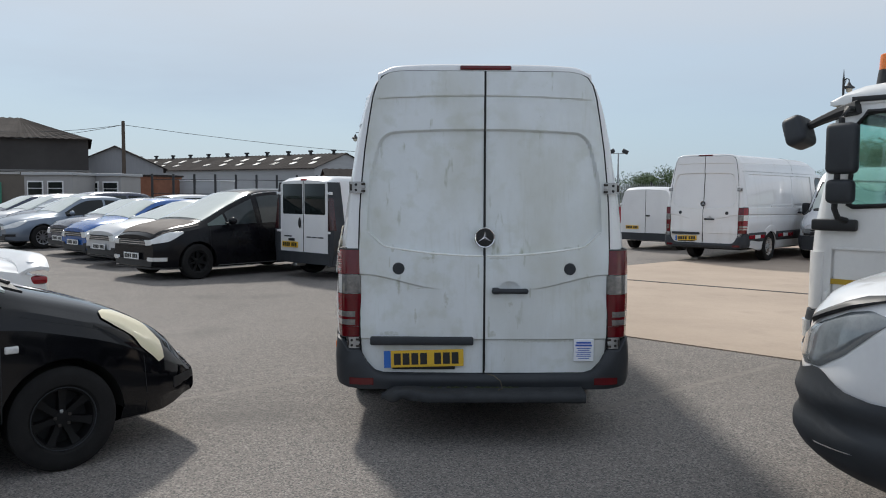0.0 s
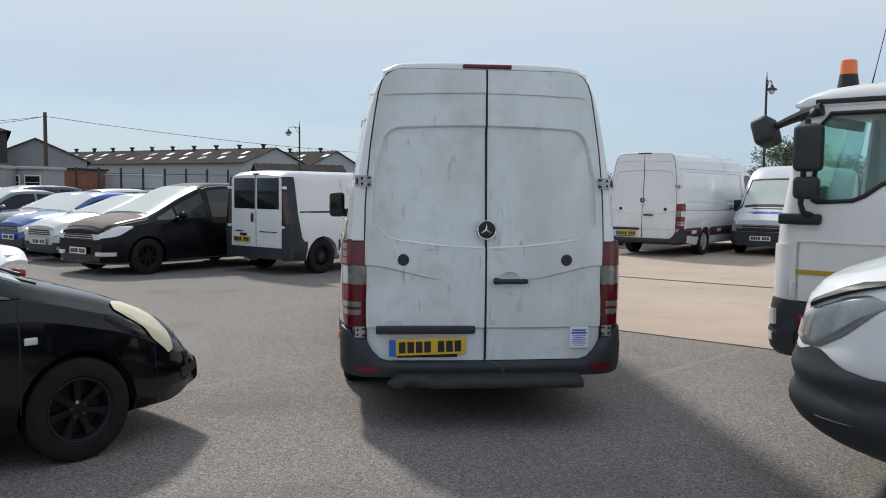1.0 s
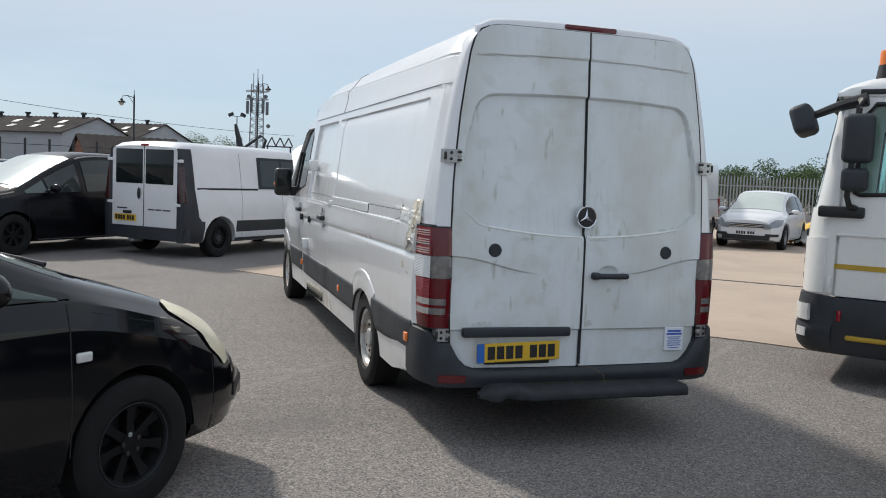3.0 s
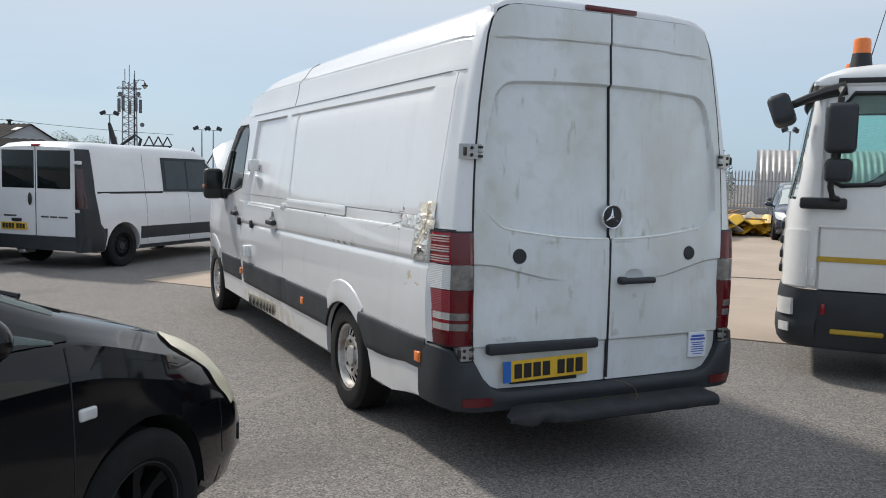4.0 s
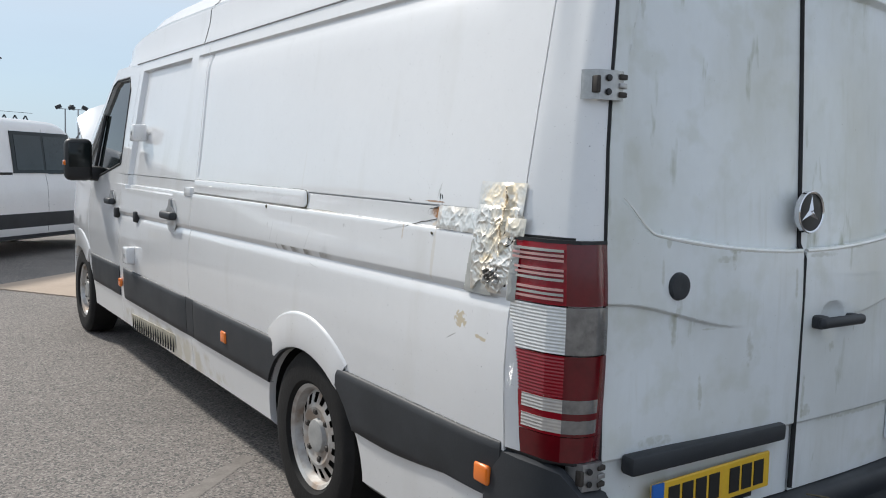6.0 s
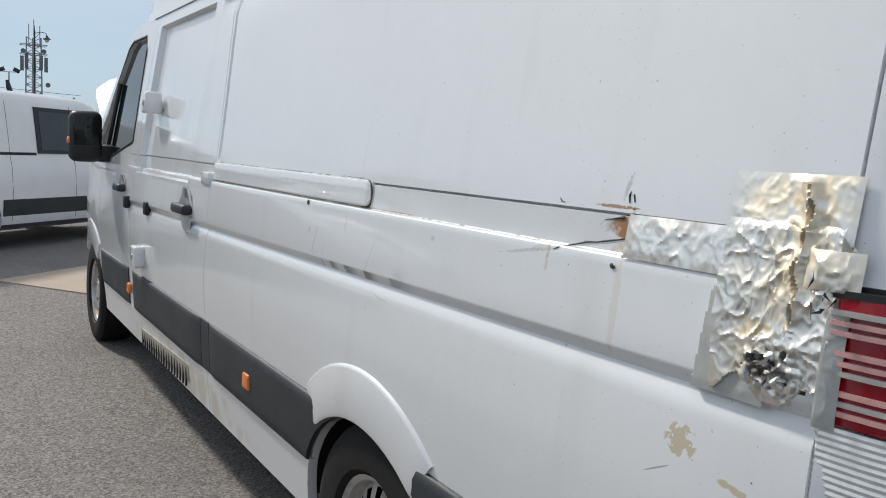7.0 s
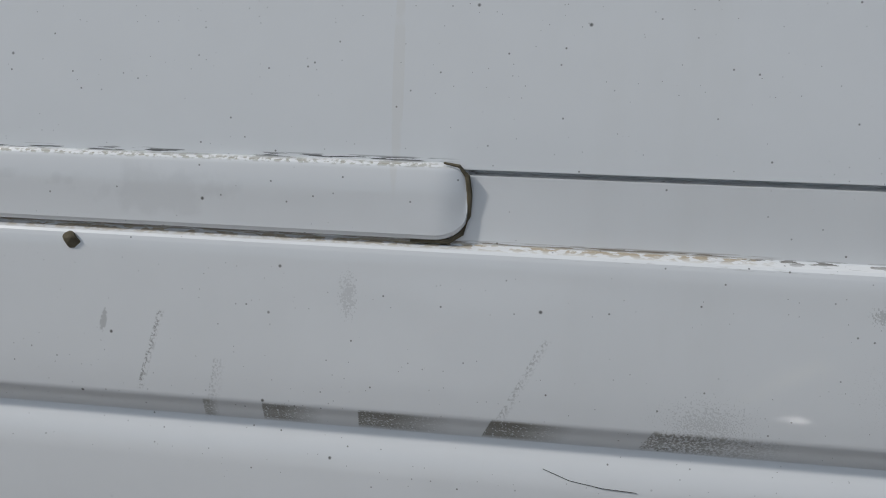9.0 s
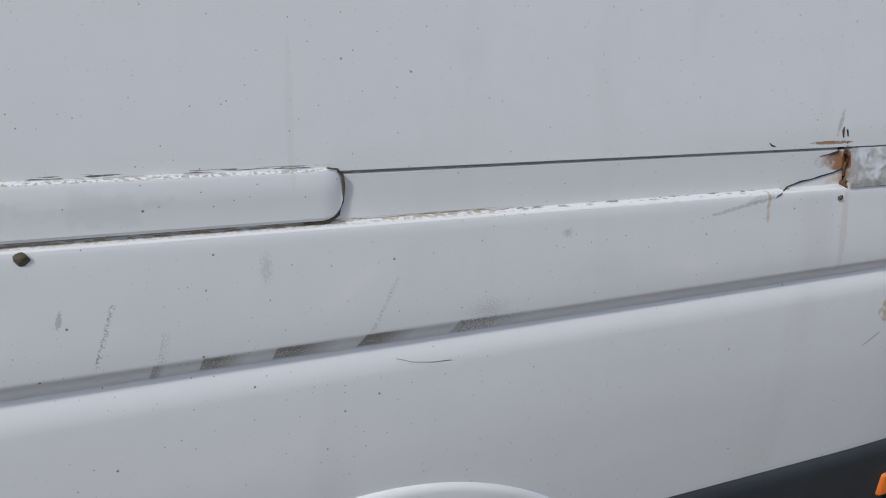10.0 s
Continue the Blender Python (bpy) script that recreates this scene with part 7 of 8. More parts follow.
def bumper_top(a):
    b_ = min(a, 180 - a)
    return lerp([(0, 0.745), (24, 0.745), (34, 0.765), (44, 0.83), (50, 0.835), (60, 0.80), (90, 0.78)], b_)


nose_strip("nose_shell", "p_white", 0, 180, lambda a: bumper_top(a) - 0.02, lambda a: 1.39, 0.0, "rounded white bonnet and wings", 61, 26, lambda z: 0.0)
nose_strip("front_bumper", "plastic", 0, 180, lambda a: 0.31, bumper_top, 0.0, "dark grey plastic front bumper", 61, 16, lambda z: lerp([(0.24, -0.02), (0.34, 0.0), (0.44, 0.022), (0.53, 0.034), (0.57, 0.030), (0.60, 0.010), (0.63, 0.006), (0.67, 0.020), (0.70, 0.028), (0.735, 0.020), (0.77, 0.006), (0.84, 0.004)], z))
for flip in (0, 1):
    def turn_(a):
        return 180 - a if flip else a
    def both(f_):
        return lambda a: f_(turn_(a))
    a0, a1 = sorted((turn_(23), turn_(74)))
    nose_strip("headlamp", "headlamp", a0, a1, both(lambda a: lerp([(23, 1.085), (30, 0.99), (36, 0.915), (46, 0.840), (60, 0.825), (74, 0.86)], a)), both(lambda a: lerp([(23, 1.10), (32, 1.125), (40, 1.105), (47, 1.06), (60, 1.0), (74, 0.93)], a)), 0.014, "large clear teardrop headlamp", 26, 8)
    nose_strip("bonnet_seal", "black", *sorted((turn_(25), turn_(60))), both(lambda a: lerp([(25, 1.185), (40, 1.118), (50, 1.068), (60, 1.01)], a)), both(lambda a: lerp([(25, 1.205), (40, 1.180), (50, 1.120), (60, 1.055)], a)), 0.034, "black rubber bonnet edge", 20, 5)
    nose_strip("bumper_trim", "zinc", *sorted((turn_(26), turn_(46))), both(lambda a: 0.50), both(lambda a: 0.512), 0.037, "", 12, 3)
for k in range(4):
    nose_strip("grille_bar", "black", 72, 108, lambda a: 0.86 + 0.05 * k, lambda a: 0.89 + 0.05 * k, 0.004, "", 14, 4)


# ---- the lorry ----
def lorry(m):
    """A lorry's cab and flat body: x = 0 is its near flank, x to the far side, y = 0 the cab's front."""
    ob = thing("lorry", "white lorry cab with amber beacons and black mirrors", "lorry", m)
    W = 2.2
    def front_y(z):
        return lerp([(0.2, 0.13), (1.15, 0.13), (1.40, 0.11), (1.6, 0.07), (1.9, 0.025), (2.25, -0.03), (2.36, -0.06), (2.44, -0.15), (2.50, -0.35)], z)
    def inset(z):
        return lerp([(0.6, 0.0), (1.4, 0.01), (2.3, 0.09), (2.42, 0.13), (2.50, 0.24)], z)
    def corner(z, t):
        """t: 0 on the flank at the door line, 1 on the front where the corner ends."""
        a = t * math.pi / 2
        return Vector((inset(z) + 0.32 * (1 - math.sin(math.pi / 2 - a) ** 0.9) if t > 0 else inset(z), -0.11 + (front_y(z) + 0.11) * math.sin(a) ** 0.9, z))
    zs = [0.72, 0.84, 1.0, 1.15, 1.3, 1.42]
    rows = [[corner(z, t) for t in np.linspace(0, 1, 9)] + [Vector((x, front_y(z) + 0.02 * math.sin(math.pi * x / W), z)) for x in np.linspace(0.45, W - 0.45, 9)] + [Vector((W - p.x, p.y, z)) for p in (corner(z, t) for t in np.linspace(1, 0, 9))] for z in zs]
    part("cab_front", slab(rows, (0, -0.03, 0)), M["p_cream"], ob, sharp=45)
    # corner deflector with its hinge cover
    rows = [[corner(z, t) + Vector((-0.012, 0.012, 0)) for t in np.linspace(0.12, 0.75, 6)] for z in (0.735, 0.76, 1.14, 1.18)]
    part("air_deflector", slab(rows, (0.01, -0.01, 0)), M["p_cream"], ob, sharp=30)
    part("deflector_hinge", bx(-0.014, 0.01, -0.105, -0.07, 0.74, 0.88, 0.008), M["p_cream"], ob)
    cab_window = [(-0.215, 1.56), (-0.25, 2.16), (-0.32, 2.25), (-1.40, 2.25), (-1.42, 1.78), (-0.95, 1.76), (-0.74, 1.68), (-0.62, 1.59), (-0.53, 1.55), (-0.26, 1.535)]
    for far in (0, 1):
        fx = (lambda x: W - x) if far else (lambda x: x)
        zz = [1.42, 1.6, 1.8, 2.0, 2.2, 2.34]
        rows = [[Vector((fx(p.x), p.y, p.z)) for p in (corner(z, t) for t in np.linspace(0, 0.55, 5))] for z in zz]
        part("windscreen_pillar", slab(rows, (0, -0.03, 0)), M["p_cream"], ob, sharp=40)
        # door with its window opening
        drows = [[Vector((fx(inset(z)), y, z)) for z in (0.72, 0.84, 1.0, 1.2, 1.42, 1.6, 1.8, 2.0, 2.2, 2.34)] for y in np.linspace(-1.55, -0.116, 14)]
        win = prism(cab_window, "x", fx(-0.3) if not far else fx(0.5), fx(0.5) if not far else fx(-0.3))
        dr = part("cab_door", carve(slab(drows, (-0.03 if far else 0.03, 0, 0)), [win]), M["p_cream"], ob, sharp=30)
        rub = bmesh.new()
        tube(rub, [(fx(inset(z) - 0.002), y, z) for y, z in cab_window + cab_window[:1]], 0.020, 6)
        part("window_rubber", rub, M["black"], dr)
        part("door_glass", slab([[Vector((fx(inset(z) + 0.016), y, z)) for z in (1.50, 1.8, 2.27)] for y in (-1.43, -0.9, -0.20)], (0.004, 0, 0)), M["teal_glass"], dr)
        part("yellow_stripe", bx(*sorted((fx(-0.003), fx(0.004))), -1.55, -0.12, 0.94, 0.98), M["yellow_band"], dr)
        part("door_crease", bx(*sorted((fx(-0.006), fx(0.004))), -1.54, -0.12, 1.205, 1.225, 0.003), M["p_cream"], dr)
        part("rear_cab_panel", slab([[Vector((fx(inset(z)), y, z)) for z in (0.9, 1.42, 2.0, 2.34)] for y in (-1.75, -1.556)], (-0.03 if far else 0.03, 0, 0)), M["p_cream"], ob)
    # roof with a dark gutter
    rows = []
    for y in (-0.04, -0.08, -0.15, -0.28, -0.5, -1.2, -1.75):
        up = lerp([(-1.75, 0.16), (-0.5, 0.16), (-0.28, 0.135), (-0.15, 0.09), (-0.08, 0.05), (-0.04, 0.0)], y)
        half = [(0.085, 2.345), (0.10, 2.345 + up * 0.45), (0.16, 2.345 + up * 0.8), (0.30, 2.345 + up * 0.95), (W / 2, 2.345 + up)]
        rows.append([Vector((x, y + 0.05 * math.sin(math.pi * x / W), z)) for x, z in half] + [Vector((W - x, y + 0.05 * math.sin(math.pi * x / W), z)) for x, z in half[-2::-1]])
    part("cab_roof", slab(rows, (0, 0, -0.03)), M["p_cream"], ob, sharp=40)
    part("roof_gutter", bx(0.07, 0.10, -1.7, -0.20, 2.33, 2.37, 0.006), M["black"], ob)
    part("cab_back", bx(0.06, W - 0.06, -1.76, -1.72, 0.9, 2.4), M["p_cream"], ob)
    part("cab_floor", bx(0.1, W - 0.1, -1.7, -0.2, 0.62, 0.8), M["liner"], ob)
    part("dashboard", bx(0.12, W - 0.12, -0.35, 0.05, 1.1, 1.44, 0.06), M["plastic"], ob)
    for sx in (0.5, 1.6):
        st_ = part("seat", bx(sx - 0.25, sx + 0.25, -1.5, -1.3, 1.0, 1.85, 0.08, 3), M["plastic"], ob)
    wsr = [[Vector((x, front_y(z) - 0.02 + 0.05 * math.sin(math.pi * x / W), z)) for x in np.linspace(0.28, W - 0.28, 9)] for z in (1.42, 1.7, 2.0, 2.30)]
    part("windscreen", slab(wsr, (0, -0.006, 0)), M["teal_glass"], ob)
    part("sun_visor", slab([[Vector((x, front_y(z) + 0.02 + 0.05 * math.sin(math.pi * x / W), z)) for x in np.linspace(0.25, W - 0.25, 9)] for z in (2.22, 2.36)], (0, -0.01, 0)), M["black"], ob)
    # grille slats
    for k in range(4):
        part("grille_slat", bx(0.42, W - 0.42, 0.13, 0.165, 0.80 + 0.12 * k, 0.87 + 0.12 * k, 0.015), M["plastic"], ob)
    # bumper and lower side
    rows = [[corner(0.7, t) + Vector((-0.012 - 0.02 * k, 0.02 + 0.02 * k, z - 0.7)) for t in np.linspace(0.0, 1, 9)] + [Vector((x, 0.15 + 0.02 * k, z)) for x in np.linspace(0.45, W - 0.4, 9)] for k, z in ((-1.5, 0.25), (0.2, 0.30), (1, 0.38), (1, 0.46), (0.3, 0.50), (0.5, 0.64), (0.0, 0.715))]
    bp = part("front_bumper", slab(rows, (0, -0.06, 0)), M["plastic"], ob, "dark grey plastic lorry bumper", 50)
    part("headlamp", slab([[corner(0.7, t) + Vector((-0.04, 0.045, z - 0.7)) for t in np.linspace(0.30, 0.72, 6)] for z in (0.505, 0.53, 0.60, 0.635)], (0.02, -0.02, 0)), M["clear"], bp)
    part("fog_lamp", slab([[corner(0.7, t) + Vector((-0.04, 0.045, z - 0.7)) for t in np.linspace(0.34, 0.62, 5)] for z in (0.37, 0.44)], (0.02, -0.02, 0)), M["clear"], bp)
    ss = part("side_skirt", bx(-0.02, 0.12, -0.92, -0.118, 0.25, 0.712, 0.03), M["plastic"], ob)
    part("step_edge", bx(-0.035, 0.02, -0.62, -0.24, 0.375, 0.415, 0.012), M["yellow_band"], ss, "worn yellow step edge")
    part("side_marker", bx(-0.035, -0.015, -0.20, -0.165, 0.52, 0.61, 0.008), M["red"], ss)
    part("wheel_arch", bx(0.0, 0.3, -1.75, -0.95, 0.5, 0.66, 0.05), M["plastic"], ob)
    # mirrors
    mr = part("mirror_bracket", bx(-0.05, 0.02, -0.31, 0.03, 1.35, 1.44, 0.02), M["black"], ob, "black mirror bracket")
    arm = bmesh.new()
    tube(arm, [(-0.04, -0.24, 1.43), (-0.10, -0.20, 1.45), (-0.12, -0.18, 1.52), (-0.13, -0.22, 2.20), (-0.05, -0.22, 2.27), (0.08, -0.24, 2.28)], 0.024, 8)
    part("mirror_arm", arm, M["black"], mr)
    part("main_mirror", bx(-0.20, -0.07, -0.345, -0.12, 1.78, 2.16, 0.045, 3), M["plastic"], mr, "large dark door mirror")
    part("wide_mirror", bx(-0.20, -0.07, -0.325, -0.13, 1.56, 1.74, 0.04, 3), M["plastic"], mr)
    fa = bmesh.new()
    tube(fa, [(0.06, -0.26, 2.29), (0.08, -0.12, 2.26), (0.08, 0.02, 2.21), (0.08, 0.14, 2.16)], [0.055, 0.046, 0.036, 0.030], 8)
    f1 = part("front_mirror_arm", fa, M["black"], mr)
    part("front_mirror", bx(-0.13, 0.13, -0.06, 0.06, -0.13, 0.13, 0.05, 4, Matrix.Translation((0.07, 0.20, 2.12)) @ Matrix.Rotation(radians(-20), 4, "X") @ Matrix.Diagonal((0.9, 1.45, 0.92, 1)) @ Matrix.Rotation(radians(10), 4, "Y")), M["plastic"], mr, "square dark front mirror")
    # beacons and aerial
    for x in (0.34, W - 0.34):
        b0 = bmesh.new()
        lathe(b0, [(0.0, 0.085), (0.05, 0.078), (0.11, 0.07)], 20)
        bmesh.ops.transform(b0, matrix=Matrix.Translation((x, -0.36, 2.475)) @ Matrix.Rotation(radians(-90), 4, "Y"), verts=b0.verts[:])
        base = part("beacon_base", b0, M["black"], ob)
        b1 = bmesh.new()
        lathe(b1, [(0.11, 0.068), (0.20, 0.066), (0.225, 0.060), (0.235, 0.04), (0.235, 0.001)], 20)
        bmesh.ops.transform(b1, matrix=Matrix.Translation((x, -0.36, 2.475)) @ Matrix.Rotation(radians(-90), 4, "Y"), verts=b1.verts[:])
        part("beacon_lens", b1, M["amber"], base, "orange beacon lens")
    ae = bmesh.new()
    tube(ae, [(0.72, -0.42, 2.5), (0.70, -0.46, 2.66), (0.66, -0.55, 3.05)], [0.008, 0.004, 0.003], 6)
    part("aerial", ae, M["black"], ob)
    # chassis, wheels and flat body
    part("chassis", bx(0.5, W - 0.5, -6.5, -0.3, 0.45, 0.7), M["liner"], ob)
    for y in (-1.35, -5.0):
        for far in (0, 1):
            wheel(ob, ((W - 0.14) if far else 0.14, y, 0.40), 0.40, 0.25, "steel", 1 if far else -1)
    part("flat_bed", bx(-0.02, W + 0.02, -6.6, -1.95, 0.85, 1.05, 0.02), M["plastic"], ob)
    return ob


lorry(place(131, (0.0, -0.30), (2.86, 0.83)))

# ---- surroundings ----
def spot(az, d):
    return Vector((-1.0 + d * math.sin(radians(az)), -5.0 + d * math.cos(radians(az)), 0))


M["roof_sheet"] = mat("weathered_fibre_cement_roof", (0.060, 0.052, 0.048), 0.95, var=0.45, scale=0.6, fine=6, spec=0.1)
M["roof_light"] = mat("pale_rooflight", (0.5, 0.48, 0.45), 0.6, var=0.2)
M["cladding"] = mat("pale_grey_cladding", (0.42, 0.43, 0.44), 0.7, var=0.15, scale=0.8, stretch=(1, 1, 6))
M["cladding_mid"] = mat("grey_corrugated_cladding", (0.33, 0.335, 0.345), 0.75, var=0.15, scale=0.8, stretch=(6, 6, 1))
M["cladding_dark"] = mat("brown_grey_cladding", (0.060, 0.054, 0.050), 0.8, var=0.35, scale=0.5)
M["wall_grey"] = mat("grey_render", (0.34, 0.33, 0.32), 0.85, var=0.2, scale=0.7)
M["brown_render"] = mat("stained_brown_render", (0.17, 0.145, 0.12), 0.9, var=0.3, scale=0.6)
M["brick"] = mat("red_brick_wall", (0.28, 0.12, 0.07), 0.9, var=0.35, scale=3, fine=20)
M["green_door"] = mat("green_shutter", (0.06, 0.25, 0.16), 0.6, var=0.2)
M["steel"] = mat("galvanised_steel", (0.36, 0.37, 0.38), 0.5, metal=0.5, var=0.25, scale=5)
M["dark_steel"] = mat("dark_painted_steel", (0.035, 0.037, 0.04), 0.6, var=0.3)
M["timber"] = mat("weathered_timber", (0.36, 0.24, 0.13), 0.85, var=0.4, scale=6, stretch=(1, 8, 1))
M["pole_wood"] = mat("pole_timber", (0.11, 0.085, 0.065), 0.9, var=0.4, scale=5)
M["yellow_sheet"] = mat("yellow_plastic_sheet", (0.80, 0.48, 0.03), 0.45, var=0.25, scale=4)
M["paper"] = mat("pale_packaging", (0.6, 0.58, 0.53), 0.7, var=0.3, scale=7)
M["corrugated"] = mat("corrugated_silver_iron", (0.52, 0.50, 0.47), 0.5, metal=0.45, var=0.35, scale=0.9, stretch=(1, 1, 3))
M["leaf"] = mat("foliage", (0.105, 0.16, 0.05), 0.7, var=0.6, scale=1.2, col2=(0.04, 0.075, 0.025))
M["bark"] = mat("bark", (0.09, 0.07, 0.05), 0.9, var=0.4, scale=8)
M["lamp_glass"] = mat("lantern_glass", (0.6, 0.58, 0.5), 0.3)


def frame_of(p, along):
    u = Vector((math.cos(radians(along)), math.sin(radians(along)), 0))
    return Matrix(((u.x, -u.y, 0, p.x), (u.y, u.x, 0, p.y), (0, 0, 1, 0), (0, 0, 0, 1)))


def shed(label, m, L, W, eave, ridge, wall="cladding", lights=0, vents=0, windows=(), hip=0.0):
    """A gabled shed: x along its length from 0 to L, y across from 0 (near) to W."""
    ob = thing("industrial_shed", label, "shed", m)
    part("wall", bx(0, L, 0, 0.2, 0, eave), M[wall], ob)
    part("wall", bx(0, L, W - 0.2, W, 0, eave), M[wall], ob)
    for x in (0.0, L - 0.2):
        rz = eave if hip and x > 0 else ridge - 0.05
        part("gable", prism([(0.2, 0), (W - 0.2, 0), (W - 0.2, eave), (W / 2, rz + 0.001), (0.2, eave)], "x", x, x + 0.2), M[wall], ob)
    nrib = int(L / 0.5)
    for s in (0, 1):
        ya, yb = (-0.3, W / 2) if s == 0 else (W + 0.3, W / 2)
        za = eave - 0.3 * (ridge - eave) / (W / 2)
        rows = []
        for k in range(nrib * 2 + 1):
            x = -0.2 + (L + 0.4) * k / (nrib * 2)
            up = 0.05 * (k % 2)
            rows.append([Vector((x, ya, za + up)), Vector((min(x, L - hip) if hip else x, yb, ridge + up))])
        roof = part("roof", slab(rows, (0, 0, -0.06)), M["roof_sheet"], ob, sharp=10)
        if s == 0:
            for k in range(lights):
                x = L * (k + 0.5) / lights
                for q, (t0, t1) in enumerate(((0.25, 0.40), (0.55, 0.72))):
                    if (k * 7 + q * 3) % 5 == 0:
                        continue
                    xx = x + 0.8 * ((k * 13 + q * 5) % 3 - 1)
                    pts = [(ya + (yb - ya) * t, za + (ridge - za) * t + 0.08) for t in (t0, t1)]
                    part("rooflight", slab([[Vector((xx + dx, y, z)) for y, z in pts] for dx in (0, 0.55)], (0, 0, -0.05)), M["roof_light"], roof)
            for k in range(vents):
                x = L * (k + 0.5) / vents
                v_ = bmesh.new()
                tube(v_, [(x, W / 2, ridge - 0.05), (x, W / 2, ridge + 0.22)], 0.14, 8)
                tube(v_, [(x, W / 2, ridge + 0.22), (x, W / 2, ridge + 0.36)], 0.24, 8)
                part("ridge_vent", v_, M["dark_steel"], roof)
    if hip:
        za = eave - 0.3 * (ridge - eave) / (W / 2)
        part("hip_roof", slab([[Vector((L + 0.25, y, za)), Vector((L - hip, W / 2, ridge))] for y in (-0.3, W / 2, W + 0.3)], (0, 0, -0.05)), M["roof_sheet"], ob)
    return ob


# two long bays, their gables to the right
ang, run = -37.0, 36.0
pa = Vector((-10.5, 69.7, 0))
pb = pa - Vector((math.cos(radians(ang)), math.sin(radians(ang)), 0)) * run
shed("long low industrial shed with a ribbed brown roof", frame_of(pb, ang), run, 8.1, 3.86, 5.25, lights=22, vents=12)
off = frame_of(pb, ang) @ Vector((0.4, 8.3, 0))
shed("second bay of the long industrial shed", frame_of(off, ang), run, 8.1, 3.86, 5.3, lights=16, vents=9)
# dark barn with a green shutter
pc, bl_ = spot(-21.3, 62), 30.0
barn_m = frame_of(pc - Vector((math.cos(radians(22)), math.sin(radians(22)), 0)) * bl_, 22)
barn = shed("dark clad warehouse with a lower brown wall", barn_m, bl_, 13, 5.2, 6.9, "cladding_dark", vents=2, hip=4.5)
for k in range(3):
    part("wall_band", bx(-0.1, bl_ + 0.15, -0.14, -0.02, 2.9 + 0.02 * k, 3.0 + 0.02 * k), M["roof_light"] if k == 0 else M["wall_grey"], barn)
part("lower_wall", bx(0, bl_ + 0.05, -0.08, -0.01, 0, 2.85), M["brown_render"], barn)
for x in (bl_ - 9.5, bl_ - 15.5):
    part("shutter", bx(x, x + 4.2, -0.2, -0.09, 0, 2.2), M["green_door"], barn, "green roller shutter")
for k in range(5):
    part("high_window", bx(bl_ - 2.2 - 3.6 * k, bl_ - 0.6 - 3.6 * k, -0.16, -0.02, 2.72, 2.86), M["roof_light"], barn)
# grey gabled shed beside the pole
shed("grey corrugated shed, gable to the yard", frame_of(Vector((-19.95, 57.5, 0)), 108), 12, 6.6, 3.42, 4.9, "cladding_mid")
# site cabins
def cabin(m, L, label):
    ob = thing("site_cabin", label, "cabin", m, "site cabins")
    part("wall", bx(0, L, 0, 2.4, 0.1, 2.5, 0.02), M["wall_grey"], ob)
    part("roof", bx(-0.1, L + 0.1, -0.12, 2.5, 2.5, 2.66, 0.02), M["cladding"], ob)
    for k in range(int(L / 1.2)):
        x = 0.2 + 1.2 * k
        if k % 3 == 2:
            part("door", bx(x, x + 0.85, -0.04, 0.02, 0.15, 2.15), M["p_white"], ob)
        else:
            w = part("window", bx(x, x + 0.95, -0.05, 0.02, 1.35, 2.2), M["p_white"], ob)
            for q in (0, 1):
                part("pane", bx(x + 0.07, x + 0.88, -0.07, -0.02, 1.42 + 0.38 * q, 1.76 + 0.36 * q), M["glass"], w)
    return ob


cabin(frame_of(spot(-24.9, 52), -8), 2.9, "grey flat-roofed site cabin with white windows")
cabin(frame_of(spot(-21.75, 53), -8), 2.5, "short grey site cabin with a window")
# brick hut and white container
hut = thing("brick_hut", "low red brick hut by the fence", "hut", frame_of(spot(-18.55, 58), -14))
part("wall", bx(0, 1.6, 0, 3, 0, 2.6), M["brick"], hut)
part("roof", bx(-0.1, 1.7, -0.1, 3.1, 2.6, 2.72), M["roof_sheet"], hut)
con = thing("white_container", "long white container behind the fence", "container", frame_of(spot(-16.8, 60), -10))
part("wall", bx(0, 4.0, 0, 2.4, 0.15, 2.35, 0.03), M["cladding"], con)
part("frame", bx(-0.04, 4.04, -0.04, 2.44, 2.35, 2.45), M["p_white"], con)
shed("small brick gabled building with a dark roof", frame_of(spot(-6.1, 62), 18), 6.5, 4.0, 2.3, 3.4, "brick")

# fences
fence = thing("mesh_fence", "dark steel mesh fence along the yard", "fence")
f0, f1 = spot(-17.5, 56), spot(-3.0, 56)
for k in range(12):
    p = f0.lerp(f1, k / 11)
    part("post", bx(p.x - 0.06, p.x + 0.06, p.y - 0.06, p.y + 0.06, 0, 2.75), M["dark_steel"], fence)
for z in (0.6, 1.5, 2.4):
    r_ = bmesh.new()
    tube(r_, [f0 + Vector((0, 0, z)), f1 + Vector((0, 0, z))], 0.018, 5)
    part("rail", r_, M["dark_steel"], fence)
pal = thing("palisade_fence", "galvanised steel palisade fence", "fence")
g0, g1 = spot(11.5, 58), spot(52, 47)
n_p = 230
pale = prism([(-0.035, 0.12), (0.035, 0.12), (0.035, 2.15), (0.0, 2.32), (-0.035, 2.15)], "y", -0.01, 0.01)
pale_me = finish(pale, "pale")
pale_me.materials.append(M["steel"])
fa_ = math.atan2(g1.y - g0.y, g1.x - g0.x)
for k in range(n_p):
    p = g0.lerp(g1, k / (n_p - 1))
    o_ = new("pale", pale_me)
    o_.parent = pal
    o_.matrix_local = Matrix.Translation(p) @ Matrix.Rotation(fa_, 4, "Z")
